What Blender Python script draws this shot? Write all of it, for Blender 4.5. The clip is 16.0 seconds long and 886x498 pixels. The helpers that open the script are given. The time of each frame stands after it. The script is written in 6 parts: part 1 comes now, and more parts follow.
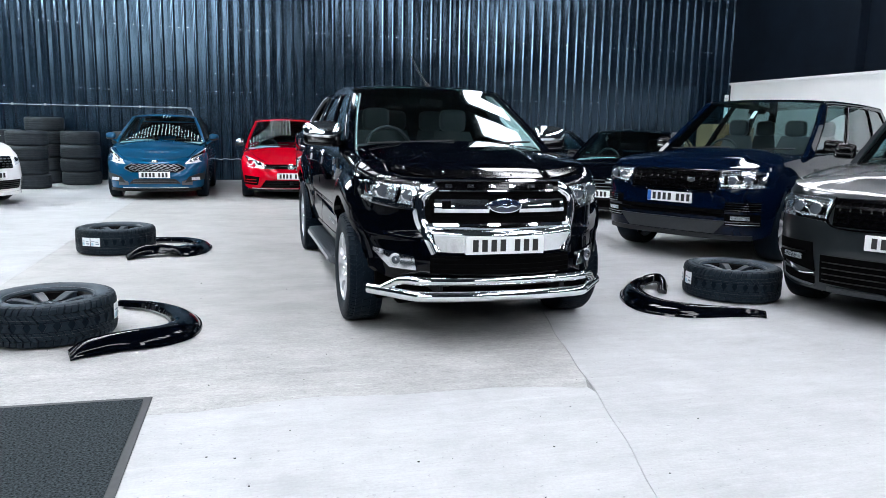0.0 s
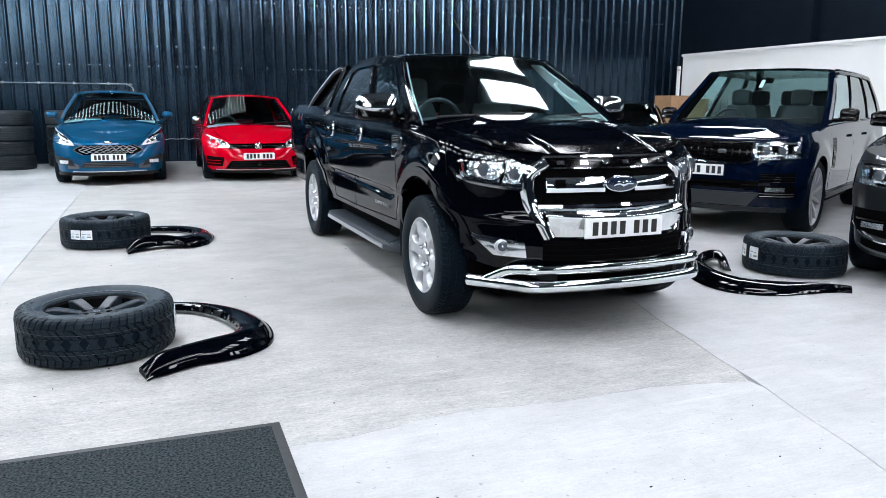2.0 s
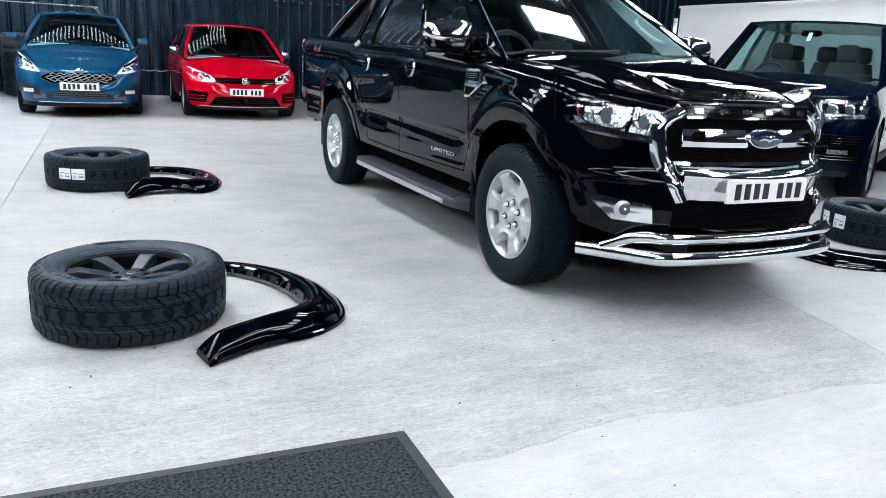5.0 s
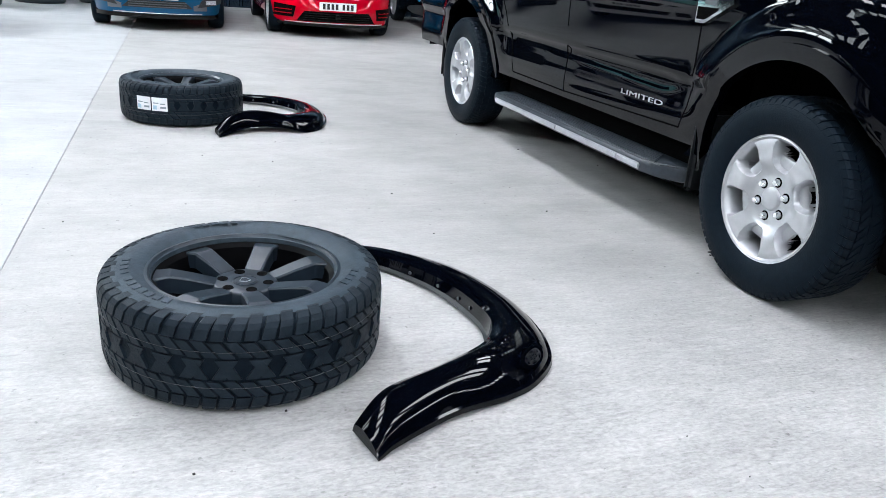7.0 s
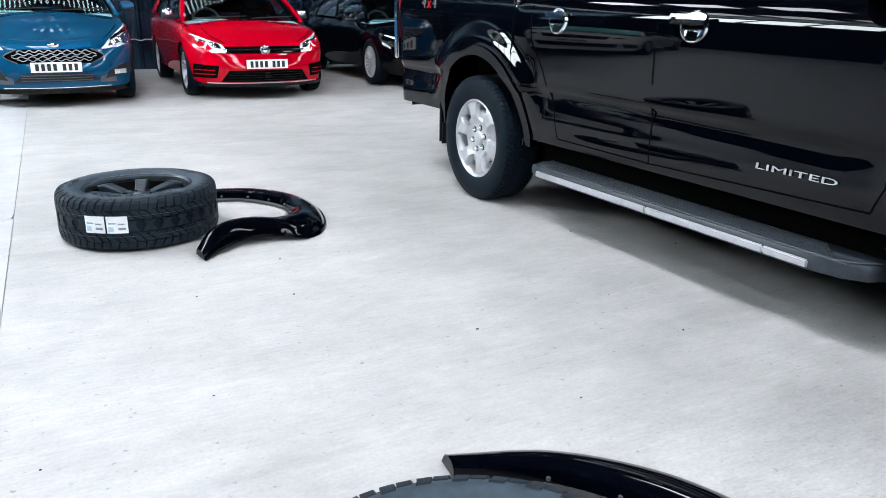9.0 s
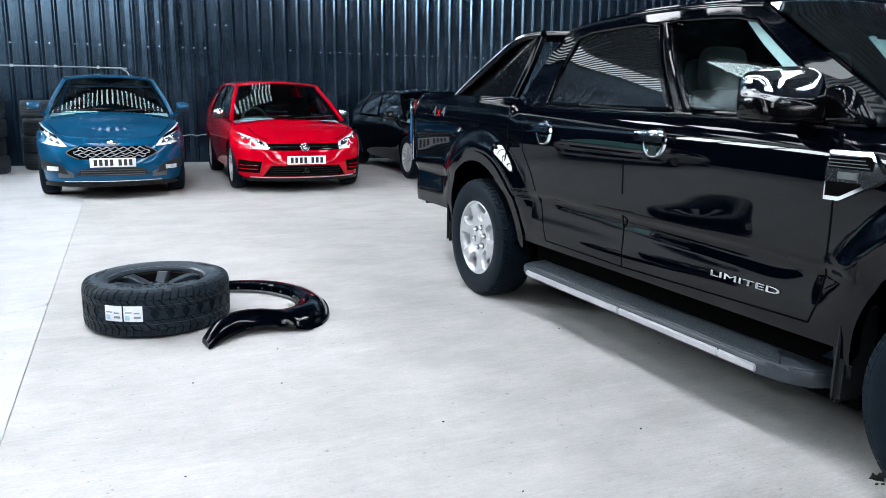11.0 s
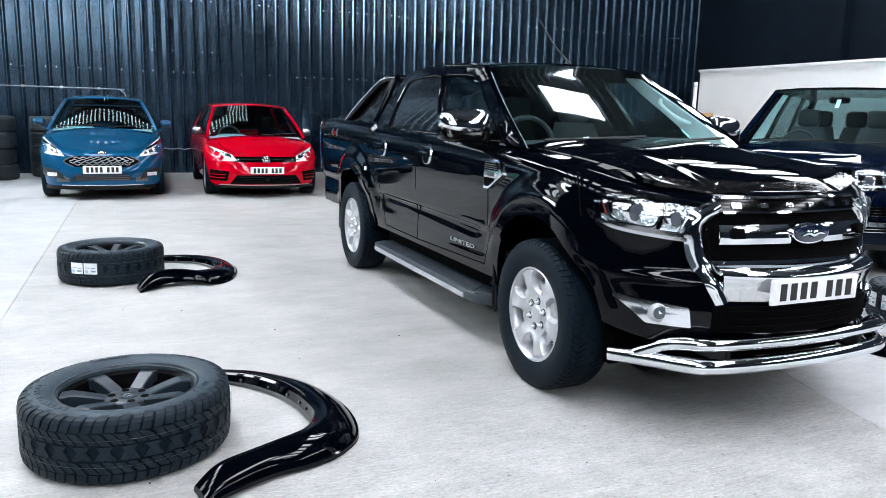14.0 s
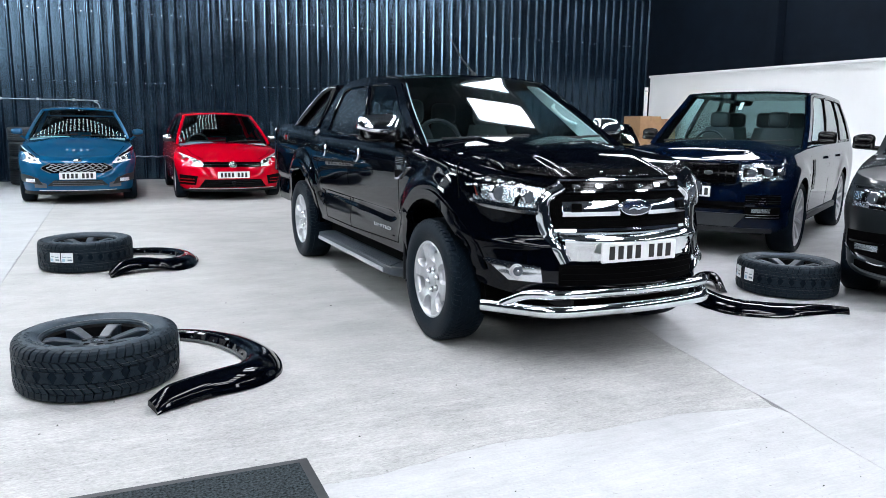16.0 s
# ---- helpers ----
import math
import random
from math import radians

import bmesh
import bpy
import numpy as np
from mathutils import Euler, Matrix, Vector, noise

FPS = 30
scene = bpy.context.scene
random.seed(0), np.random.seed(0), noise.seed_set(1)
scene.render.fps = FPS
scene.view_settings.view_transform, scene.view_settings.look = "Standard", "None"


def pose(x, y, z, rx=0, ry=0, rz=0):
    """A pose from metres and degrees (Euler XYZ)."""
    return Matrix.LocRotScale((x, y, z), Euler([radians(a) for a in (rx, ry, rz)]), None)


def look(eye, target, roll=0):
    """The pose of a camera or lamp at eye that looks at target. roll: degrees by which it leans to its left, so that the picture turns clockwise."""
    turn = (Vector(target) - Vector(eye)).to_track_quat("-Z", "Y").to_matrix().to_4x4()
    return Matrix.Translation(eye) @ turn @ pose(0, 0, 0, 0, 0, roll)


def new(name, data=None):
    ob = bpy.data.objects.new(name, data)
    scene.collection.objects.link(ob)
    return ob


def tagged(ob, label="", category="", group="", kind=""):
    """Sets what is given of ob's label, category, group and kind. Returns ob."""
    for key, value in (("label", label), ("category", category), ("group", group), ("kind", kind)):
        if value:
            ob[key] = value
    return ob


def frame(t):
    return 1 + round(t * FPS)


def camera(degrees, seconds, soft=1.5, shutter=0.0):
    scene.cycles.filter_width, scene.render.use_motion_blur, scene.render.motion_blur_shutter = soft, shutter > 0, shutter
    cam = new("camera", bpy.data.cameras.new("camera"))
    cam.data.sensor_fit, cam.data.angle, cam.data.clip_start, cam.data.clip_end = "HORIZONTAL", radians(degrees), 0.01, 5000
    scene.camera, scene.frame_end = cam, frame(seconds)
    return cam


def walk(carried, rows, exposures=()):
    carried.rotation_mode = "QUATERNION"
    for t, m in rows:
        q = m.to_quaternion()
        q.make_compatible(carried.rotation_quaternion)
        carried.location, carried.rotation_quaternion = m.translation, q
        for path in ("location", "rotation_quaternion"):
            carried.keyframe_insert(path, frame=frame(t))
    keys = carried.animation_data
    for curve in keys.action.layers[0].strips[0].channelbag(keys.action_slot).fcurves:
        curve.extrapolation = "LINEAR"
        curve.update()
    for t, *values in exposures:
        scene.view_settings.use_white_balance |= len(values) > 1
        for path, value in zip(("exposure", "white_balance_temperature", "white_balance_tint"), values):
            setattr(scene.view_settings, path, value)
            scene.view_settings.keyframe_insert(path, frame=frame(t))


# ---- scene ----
cam = camera(61.5, 16.0, 0.4)
PATH = [
    (0, (0.035, 0.111, 1.383), (0.517, 2.025, 1.061), 1.1),
    (0.5, (-0.166, 0.28, 1.362), (0.318, 2.193, 1.035), 1.3),
    (1, (-0.386, 0.529, 1.356), (0.123, 2.43, 1.0), 1.2),
    (1.5, (-0.674, 0.732, 1.344), (-0.071, 2.599, 0.957), 0.9),
    (2, (-0.898, 0.938, 1.341), (-0.208, 2.776, 0.959), 0.4),
    (2.5, (-1.121, 1.046, 1.346), (-0.339, 2.852, 0.992), -0.3),
    (3, (-1.3, 1.076, 1.339), (-0.439, 2.85, 1.005), -0.2),
    (3.2, (-1.31, 1.088, 1.33), (-0.442, 2.859, 0.992), 0.0),
    (5.5, (-1.36, 2.243, 1.204), (-0.597, 4.001, 0.633), 4.4),
    (6, (-1.406, 2.586, 1.18), (-0.69, 4.345, 0.554), 5.2),
    (6.5, (-1.425, 2.894, 1.133), (-0.752, 4.654, 0.463), 5.3),
    (7, (-1.434, 3.237, 1.124), (-0.797, 4.993, 0.41), 4.6),
    (7.5, (-1.47, 3.58, 1.131), (-0.829, 5.327, 0.399), 3.5),
    (8, (-1.546, 3.926, 1.153), (-0.869, 5.659, 0.419), 2.2),
    (8.5, (-1.669, 4.243, 1.164), (-0.9, 5.953, 0.469), 1.2),
    (9, (-1.774, 4.52, 1.185), (-0.902, 6.208, 0.56), 0.7),
    (9.2, (-1.827, 4.598, 1.16), (-0.924, 6.288, 0.589), 1.0),
    (11.3, (-1.481, 4.021, 1.332), (-0.738, 5.836, 0.938), 1.0),
    (11.5, (-1.414, 3.895, 1.348), (-0.683, 5.716, 0.959), 1.2),
    (12, (-1.234, 3.536, 1.357), (-0.52, 5.364, 0.973), 1.4),
    (12.5, (-1.187, 3.185, 1.353), (-0.484, 5.018, 0.973), 1.5),
    (13, (-1.166, 2.816, 1.365), (-0.451, 4.647, 0.996), 1.5),
    (13.5, (-1.148, 2.476, 1.378), (-0.421, 4.304, 1.017), 1.4),
    (14, (-1.205, 2.146, 1.377), (-0.46, 3.968, 1.023), 1.5),
    (14.5, (-1.144, 1.88, 1.37), (-0.385, 3.696, 1.016), 1.3),
    (15, (-1.152, 1.616, 1.382), (-0.382, 3.428, 1.028), 1.1),
    (15.5, (-1.189, 1.367, 1.38), (-0.409, 3.176, 1.032), 1.0),
    (16, (-1.147, 1.137, 1.363), (-0.356, 2.943, 1.028), 0.8),
]
EXPOSURE = [(0, -0.33), (3.2, -0.27), (5.5, -0.33), (7, -0.24), (9.2, -0.17), (11.3, -0.15), (13, -0.11), (14, -0.15), (16, -0.27)]
walk(cam, [(t, look(eye, target, roll)) for t, eye, target, roll in PATH], EXPOSURE)

# ---- world and lights ----
world = bpy.data.worlds.new("world")
scene.world = world
world.use_nodes = True
sky = world.node_tree.nodes.new("ShaderNodeTexSky")
sky.sky_type = "NISHITA"
sky.sun_disc = False
sky.sun_elevation, sky.sun_rotation = radians(40), radians(200)
world.node_tree.links.new(sky.outputs[0], world.node_tree.nodes["Background"].inputs[0])
world.node_tree.nodes["Background"].inputs[1].default_value = 0.1
ROOFLIGHT = 24.5
WINDOW, SIDE_WINDOW = 9.0, 50.0


# ---- materials ----
def material(name, color=(0.5, 0.5, 0.5), rough=0.5, metal=0.0, coat=0.0, noise_scale=0.0, noise_amount=0.0,
             bump=0.0, bump_scale=200.0, emit=0.0, transmission=0.0, rough_var=0.0, ior=1.5, spec=0.5, tint=None):
    m = bpy.data.materials.new(name)
    m.use_nodes = True
    nt = m.node_tree
    b = nt.nodes["Principled BSDF"]
    b.inputs["Base Color"].default_value = (*color, 1)
    b.inputs["Roughness"].default_value = rough
    b.inputs["Metallic"].default_value = metal
    b.inputs["Coat Weight"].default_value = coat
    b.inputs["Coat Roughness"].default_value = 0.03
    b.inputs["IOR"].default_value = ior
    b.inputs["Specular IOR Level"].default_value = spec
    b.inputs["Transmission Weight"].default_value = transmission
    if tint:
        b.inputs["Specular Tint"].default_value = (*tint, 1)
    if emit:
        b.inputs["Emission Color"].default_value = (*color, 1)
        b.inputs["Emission Strength"].default_value = emit
    tex = nt.nodes.new("ShaderNodeTexCoord")
    if noise_amount or rough_var:
        n1 = nt.nodes.new("ShaderNodeTexNoise")
        n1.inputs["Scale"].default_value = noise_scale
        n1.inputs["Detail"].default_value = 6
        nt.links.new(tex.outputs["Object"], n1.inputs["Vector"])
        if noise_amount:
            ramp = nt.nodes.new("ShaderNodeMapRange")
            ramp.inputs[1].default_value, ramp.inputs[2].default_value = 0.3, 0.7
            ramp.inputs[3].default_value, ramp.inputs[4].default_value = 1 - noise_amount, 1 + noise_amount
            nt.links.new(n1.outputs["Fac"], ramp.inputs[0])
            mul = nt.nodes.new("ShaderNodeMixRGB")
            mul.blend_type = "MULTIPLY"
            mul.inputs[0].default_value = 1
            mul.inputs[1].default_value = (*color, 1)
            nt.links.new(ramp.outputs[0], mul.inputs[2])
            nt.links.new(mul.outputs[0], b.inputs["Base Color"])
        if rough_var:
            r2 = nt.nodes.new("ShaderNodeMapRange")
            r2.inputs[1].default_value, r2.inputs[2].default_value = 0.3, 0.7
            r2.inputs[3].default_value, r2.inputs[4].default_value = max(rough - rough_var, 0.02), rough + rough_var
            nt.links.new(n1.outputs["Fac"], r2.inputs[0])
            nt.links.new(r2.outputs[0], b.inputs["Roughness"])
    if bump:
        n2 = nt.nodes.new("ShaderNodeTexNoise")
        n2.inputs["Scale"].default_value = bump_scale
        n2.inputs["Detail"].default_value = 4
        nt.links.new(tex.outputs["Object"], n2.inputs["Vector"])
        bp = nt.nodes.new("ShaderNodeBump")
        bp.inputs["Strength"].default_value = bump
        bp.inputs["Distance"].default_value = 0.01
        nt.links.new(n2.outputs["Fac"], bp.inputs["Height"])
        nt.links.new(bp.outputs[0], b.inputs["Normal"])
    return m


def paint(name, color, metal=0.0, rough=0.25, ior=1.4):
    m = material(name, color, rough, metal, coat=1.0, noise_scale=3.0, noise_amount=0.04, spec=0.0)
    m.node_tree.nodes["Principled BSDF"].inputs["Coat IOR"].default_value = ior
    return m


def concrete(name, color, streak=0.07, stain=0.14, brushed=None):
    """Power-floated concrete: cloudy stains, brushed streaks across x, pits and specks."""
    m = material(name, color, 0.55)
    nt = m.node_tree
    b = nt.nodes["Principled BSDF"]
    tex = nt.nodes.new("ShaderNodeTexCoord")
    total = None
    layers = (((0.5, 0.5, 0.5), 8, 0.30, 0.70, 1 - stain, 1 + stain * 0.6),
              ((2.6, 3.4, 2.0), 7, 0.35, 0.65, 1 - stain * 0.6, 1 + stain * 0.5),
              ((2.2, 12.0, 2.0), 8, 0.30, 0.70, 1 - streak * 0.8, 1 + streak * 0.8),
              ((9.0, 70.0, 5.0), 3, 0.35, 0.65, 1 - streak * 0.7, 1 + streak * 0.7),
              ((38, 38, 38), 3, 0.25, 0.34, 0.62, 1.0),
              ((30, 110, 8), 4, 0.32, 0.68, 1 - streak * 0.6, 1 + streak * 0.6),
              ((13, 19, 13), 6, 0.35, 0.65, 1 - stain * 0.30, 1 + stain * 0.25),
              ((1.5, 13, 1), 6, 0.60, 0.69, 1.0, 1.07),
              ((75, 75, 75), 3, 0.30, 0.62, 1 - streak * 1.2, 1 + streak * 0.6),
              ((0.9, 1.3, 1), 5, 0.55, 0.72, 1.0, 1.06),
              ((1.1, 3.0, 1.0), 6, 0.28, 0.42, 0.88, 1.0))
    for scale, detail, lo, hi, a, c in layers:
        mp = nt.nodes.new("ShaderNodeMapping")
        mp.inputs["Scale"].default_value = scale
        mp.inputs["Rotation"].default_value = (0, 0, 0.06)
        nt.links.new(tex.outputs["Object"], mp.inputs["Vector"])
        n = nt.nodes.new("ShaderNodeTexNoise")
        n.inputs["Scale"].default_value = 1.0
        n.inputs["Detail"].default_value = detail
        nt.links.new(mp.outputs[0], n.inputs["Vector"])
        r = nt.nodes.new("ShaderNodeMapRange")
        r.inputs[1].default_value, r.inputs[2].default_value = lo, hi
        r.inputs[3].default_value, r.inputs[4].default_value = a, c
        nt.links.new(n.outputs["Fac"], r.inputs[0])
        if total is None:
            total = r.outputs[0]
        else:
            mu = nt.nodes.new("ShaderNodeMath")
            mu.operation = "MULTIPLY"
            nt.links.new(total, mu.inputs[0])
            nt.links.new(r.outputs[0], mu.inputs[1])
            total = mu.outputs[0]
    if brushed:
        # coarse broom marks that fade out along y
        xyz = nt.nodes.new("ShaderNodeSeparateXYZ")
        nt.links.new(tex.outputs["Object"], xyz.inputs[0])
        fade = nt.nodes.new("ShaderNodeMapRange")
        fade.inputs[1].default_value, fade.inputs[2].default_value = brushed
        fade.inputs[3].default_value, fade.inputs[4].default_value = 1.0, 0.12
        nt.links.new(xyz.outputs[1], fade.inputs[0])
        for scale, lo, hi, a, c in (((22, 64, 4), 0.34, 0.66, -0.11, 0.07), ((60, 120, 8), 0.36, 0.64, -0.13, 0.08), ((4, 9, 2), 0.36, 0.64, -0.06, 0.04), ((3.0, 42, 1), 0.60, 0.66, 0.0, 0.10)):
            mp = nt.nodes.new("ShaderNodeMapping")
            mp.inputs["Scale"].default_value = scale
            mp.inputs["Rotation"].default_value = (0, 0, -0.12)
            nt.links.new(tex.outputs["Object"], mp.inputs["Vector"])
            n = nt.nodes.new("ShaderNodeTexNoise")
            n.inputs["Scale"].default_value = 1.0
            n.inputs["Detail"].default_value = 4
            n.inputs["Distortion"].default_value = 0.6
            nt.links.new(mp.outputs[0], n.inputs["Vector"])
            r = nt.nodes.new("ShaderNodeMapRange")
            r.inputs[1].default_value, r.inputs[2].default_value = lo, hi
            r.inputs[3].default_value, r.inputs[4].default_value = a, c
            nt.links.new(n.outputs["Fac"], r.inputs[0])
            ma = nt.nodes.new("ShaderNodeMath")
            ma.operation = "MULTIPLY"
            nt.links.new(r.outputs[0], ma.inputs[0])
            nt.links.new(fade.outputs[0], ma.inputs[1])
            ad = nt.nodes.new("ShaderNodeMath")
            ad.operation = "ADD"
            nt.links.new(total, ad.inputs[0])
            nt.links.new(ma.outputs[0], ad.inputs[1])
            total = ad.outputs[0]
    mix = nt.nodes.new("ShaderNodeMixRGB")
    mix.blend_type = "MULTIPLY"
    mix.inputs[0].default_value = 1
    mix.inputs[1].default_value = (*color, 1)
    nt.links.new(total, mix.inputs[2])
    nt.links.new(mix.outputs[0], b.inputs["Base Color"])
    bp = nt.nodes.new("ShaderNodeBump")
    bp.inputs["Strength"].default_value = 0.4
    bp.inputs["Distance"].default_value = 0.01
    nt.links.new(total, bp.inputs["Height"])
    nt.links.new(bp.outputs[0], b.inputs["Normal"])
    return m


def sheet_metal(name, color, tint):
    """Painted profiled steel: glossy, with slow buckles, rung-like ripples down the ribs and dull patches."""
    m = material(name, color, 0.19, noise_scale=1.5, noise_amount=0.3, rough_var=0.06, spec=0.8, tint=tint)
    nt = m.node_tree
    tex = nt.nodes.new("ShaderNodeTexCoord")
    last = None
    for scale, strength, dist in (((7, 7, 2.2), 0.16, 0.010), ((5, 5, 34), 0.20, 0.0022)):
        mp = nt.nodes.new("ShaderNodeMapping")
        mp.inputs["Scale"].default_value = scale
        nt.links.new(tex.outputs["Object"], mp.inputs["Vector"])
        n = nt.nodes.new("ShaderNodeTexNoise")
        n.inputs["Scale"].default_value = 1.0
        n.inputs["Detail"].default_value = 3
        nt.links.new(mp.outputs[0], n.inputs["Vector"])
        bp = nt.nodes.new("ShaderNodeBump")
        bp.inputs["Strength"].default_value = strength
        bp.inputs["Distance"].default_value = dist
        nt.links.new(n.outputs["Fac"], bp.inputs["Height"])
        if last:
            nt.links.new(last, bp.inputs["Normal"])
        last = bp.outputs[0]
    nt.links.new(last, nt.nodes["Principled BSDF"].inputs["Normal"])
    return m


M = dict(
    slab=concrete("grey_concrete", (0.412, 0.410, 0.404), 0.045, 0.13, (4.7, 6.2)),
    slab_pale=concrete("pale_concrete", (0.445, 0.453, 0.462), 0.045, 0.11),
    joint=material("joint_filler", (0.22, 0.22, 0.22), 0.9),
    cladding=sheet_metal("navy_cladding", (0.005, 0.011, 0.020), (0.5, 0.75, 1.0)),
    darkwall=material("dark_wall_paint", (0.003, 0.006, 0.011), 0.7, noise_scale=2, noise_amount=0.2, spec=0.08),
    white_wall=material("white_wall_paint", (0.80, 0.80, 0.80), 0.6, noise_scale=1.2, noise_amount=0.03, bump=0.05, bump_scale=40),
    roof=sheet_metal("roof_sheet", (0.030, 0.036, 0.042), (0.8, 0.9, 1.0)),
    rooflight=material("rooflight_sheet", (0.915, 0.94, 1.015), 0.5, emit=ROOFLIGHT),
    # emission of the added slats over the back wall
    eaves_dim=material("added_eaves_glow", (0.86, 0.94, 1.0), 0.5, emit=5.0),
    # weaker emission for the added panel row at the left
    eaves=material("added_fill_panel", (0.86, 0.94, 1.0), 0.5, emit=12.0),
    window_light=material("clerestory_daylight", (0.86, 0.95, 1.0), 0.5, emit=WINDOW),
    side_light=material("side_window_daylight", (0.86, 0.95, 1.0), 0.5, emit=SIDE_WINDOW),
    steel=material("grey_steel", (0.06, 0.07, 0.08), 0.5, noise_scale=4, noise_amount=0.15),
    black=paint("black_car_paint", (0.0005, 0.0009, 0.0024), ior=1.30),
    navy=paint("navy_car_paint", (0.0006, 0.0034, 0.0130), 0.0, ior=1.3),
    grey=paint("grey_metallic_paint", (0.030, 0.036, 0.040), 0.80, 0.34),
    blue=paint("blue_metallic_paint", (0.003, 0.066, 0.150), 0.35, 0.33),
    red=paint("red_car_paint", (0.44, 0.0, 0.010)),
    white=paint("white_car_paint", (0.78, 0.78, 0.78)),
    silver=paint("silver_metallic_paint", (0.45, 0.46, 0.47), 0.7, 0.35),
    chrome=material("chrome", (0.82, 0.84, 0.86), 0.06, 1.0),
    chrome_soft=material("satin_chrome", (0.76, 0.78, 0.80), 0.11, 1.0),
    alloy=material("silver_alloy", (0.46, 0.47, 0.49), 0.34, 0.50, noise_scale=30, noise_amount=0.05),
    alloy_dark=material("dark_alloy", (0.014, 0.023, 0.034), 0.36, 0.15, noise_scale=30, noise_amount=0.1),
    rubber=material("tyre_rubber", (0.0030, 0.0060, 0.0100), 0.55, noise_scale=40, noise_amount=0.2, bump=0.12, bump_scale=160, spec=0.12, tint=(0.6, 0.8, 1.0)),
    # loose tyres: one rubber painted paler on its lit upward side, darker round the tread
    shaded_tread_rubber=material("shaded_tread_rubber", (0.0095, 0.0145, 0.0200), 0.55, noise_scale=40, noise_amount=0.2, bump=0.12, bump_scale=160, spec=0.2, tint=(0.65, 0.82, 1.0)),
    lit_sidewall=material("lit_sidewall_rubber", (0.0300, 0.0430, 0.0550), 0.50, noise_scale=35, noise_amount=0.25, bump=0.12, bump_scale=160, spec=0.30, tint=(0.7, 0.85, 1.0)),
    old_rubber=material("worn_tyre_rubber", (0.022, 0.028, 0.034), 0.62, noise_scale=9, noise_amount=0.3, bump=0.15, bump_scale=120, spec=0.2),
    plastic=material("black_plastic", (0.011, 0.013, 0.015), 0.5, noise_scale=60, noise_amount=0.15, bump=0.1, bump_scale=300, spec=0.3),
    step_rubber=material("grey_step_rubber", (0.026, 0.034, 0.044), 0.42, noise_scale=50, noise_amount=0.15, spec=0.4),
    gloss=material("gloss_black_trim", (0.001, 0.001, 0.0014), 0.12, spec=0.25),
    # near-black with shade put into the colour: openings, undersides, cabins
    void=material("shade_black", (0.0008, 0.0008, 0.001), 0.9, spec=0.05),
    cloth=material("interior_cloth", (0.012, 0.014, 0.015), 0.8, noise_scale=80, noise_amount=0.2, bump=0.2, bump_scale=300),
    dash=material("grey_dashboard", (0.20, 0.32, 0.34), 0.6, noise_scale=60, noise_amount=0.1, bump=0.1, bump_scale=300),
    beige=material("pale_pillar_trim", (0.66, 0.68, 0.68), 0.7, noise_scale=40, noise_amount=0.05),
    lens=material("clear_lens", (1, 1, 1), 0.02, transmission=1.0, ior=1.35),
    glass=material("window_glass", (0.64, 0.86, 0.87), 0.0, transmission=1.0, ior=1.3),
    smoked=material("smoked_glass", (0.26, 0.33, 0.33), 0.0, transmission=1.0, ior=1.3),
    trim_grey=material("satin_grey_trim", (0.014, 0.018, 0.022), 0.30, noise_scale=40, noise_amount=0.15),
    privacy=material("tinted_glass", (0.006, 0.007, 0.008), 0.02, coat=0.5),
    reflector=material("lamp_reflector", (0.78, 0.82, 0.85), 0.25, 0.30, noise_scale=60, noise_amount=0.30, bump=0.5, bump_scale=60),
    lamp_bowl=material("lamp_bowl", (0.60, 0.66, 0.70), 0.16, 0.92, noise_scale=45, noise_amount=0.35, bump=0.6, bump_scale=45),
    barrel=material("black_wheel_barrel", (0.0015, 0.0015, 0.002), 0.55, spec=0.06),
    projector=material("lamp_projector", (0.05, 0.06, 0.075), 0.03, 0.0, coat=1.0),
    amber=material("amber_lens", (0.22, 0.03, 0.02), 0.2, coat=0.5),
    redlens=material("red_lens", (0.5, 0.01, 0.01), 0.15, coat=0.6),
    plate=material("white_plate", (0.82, 0.82, 0.82), 0.35),
    ink=material("black_ink", (0.01, 0.01, 0.01), 0.5),
    plate_blue=material("blue_plate_band", (0.02, 0.12, 0.45), 0.4),
    badge_blue=material("badge_blue", (0.006, 0.014, 0.045), 0.25, coat=1.0),
    paper=material("white_label", (0.78, 0.80, 0.82), 0.6, noise_scale=25, noise_amount=0.05),
    label_ink=material("grey_label_print", (0.22, 0.27, 0.30), 0.6),
    paper_blue=material("pale_blue_label", (0.40, 0.58, 0.68), 0.6),
    mat=material("ribbed_doormat", (0.032, 0.040, 0.045), 0.95, noise_scale=95, noise_amount=0.95, bump=1.0, bump_scale=130, spec=0.1),
    mat_edge=material("mat_rubber_edge", (0.03, 0.034, 0.037), 0.5, noise_scale=30, noise_amount=0.2),
    card=material("cardboard", (0.36, 0.21, 0.11), 0.85, noise_scale=8, noise_amount=0.1),
    tape=material("brown_tape", (0.30, 0.17, 0.08), 0.3),
    cable=material("pale_conduit", (0.30, 0.33, 0.35), 0.4),
    grille_grey=material("pale_grille_plastic", (0.32, 0.34, 0.36), 0.4),
    screw=material("screw_heads", (0.5, 0.52, 0.54), 0.3, 0.9),
    mould=material("pale_mould_line", (0.10, 0.11, 0.12), 0.7, noise_scale=60, noise_amount=0.6),
    # reflection colour painted on the white car's windscreen
    teal=material("teal_reflection", (0.20, 0.60, 0.58), 0.4),
)


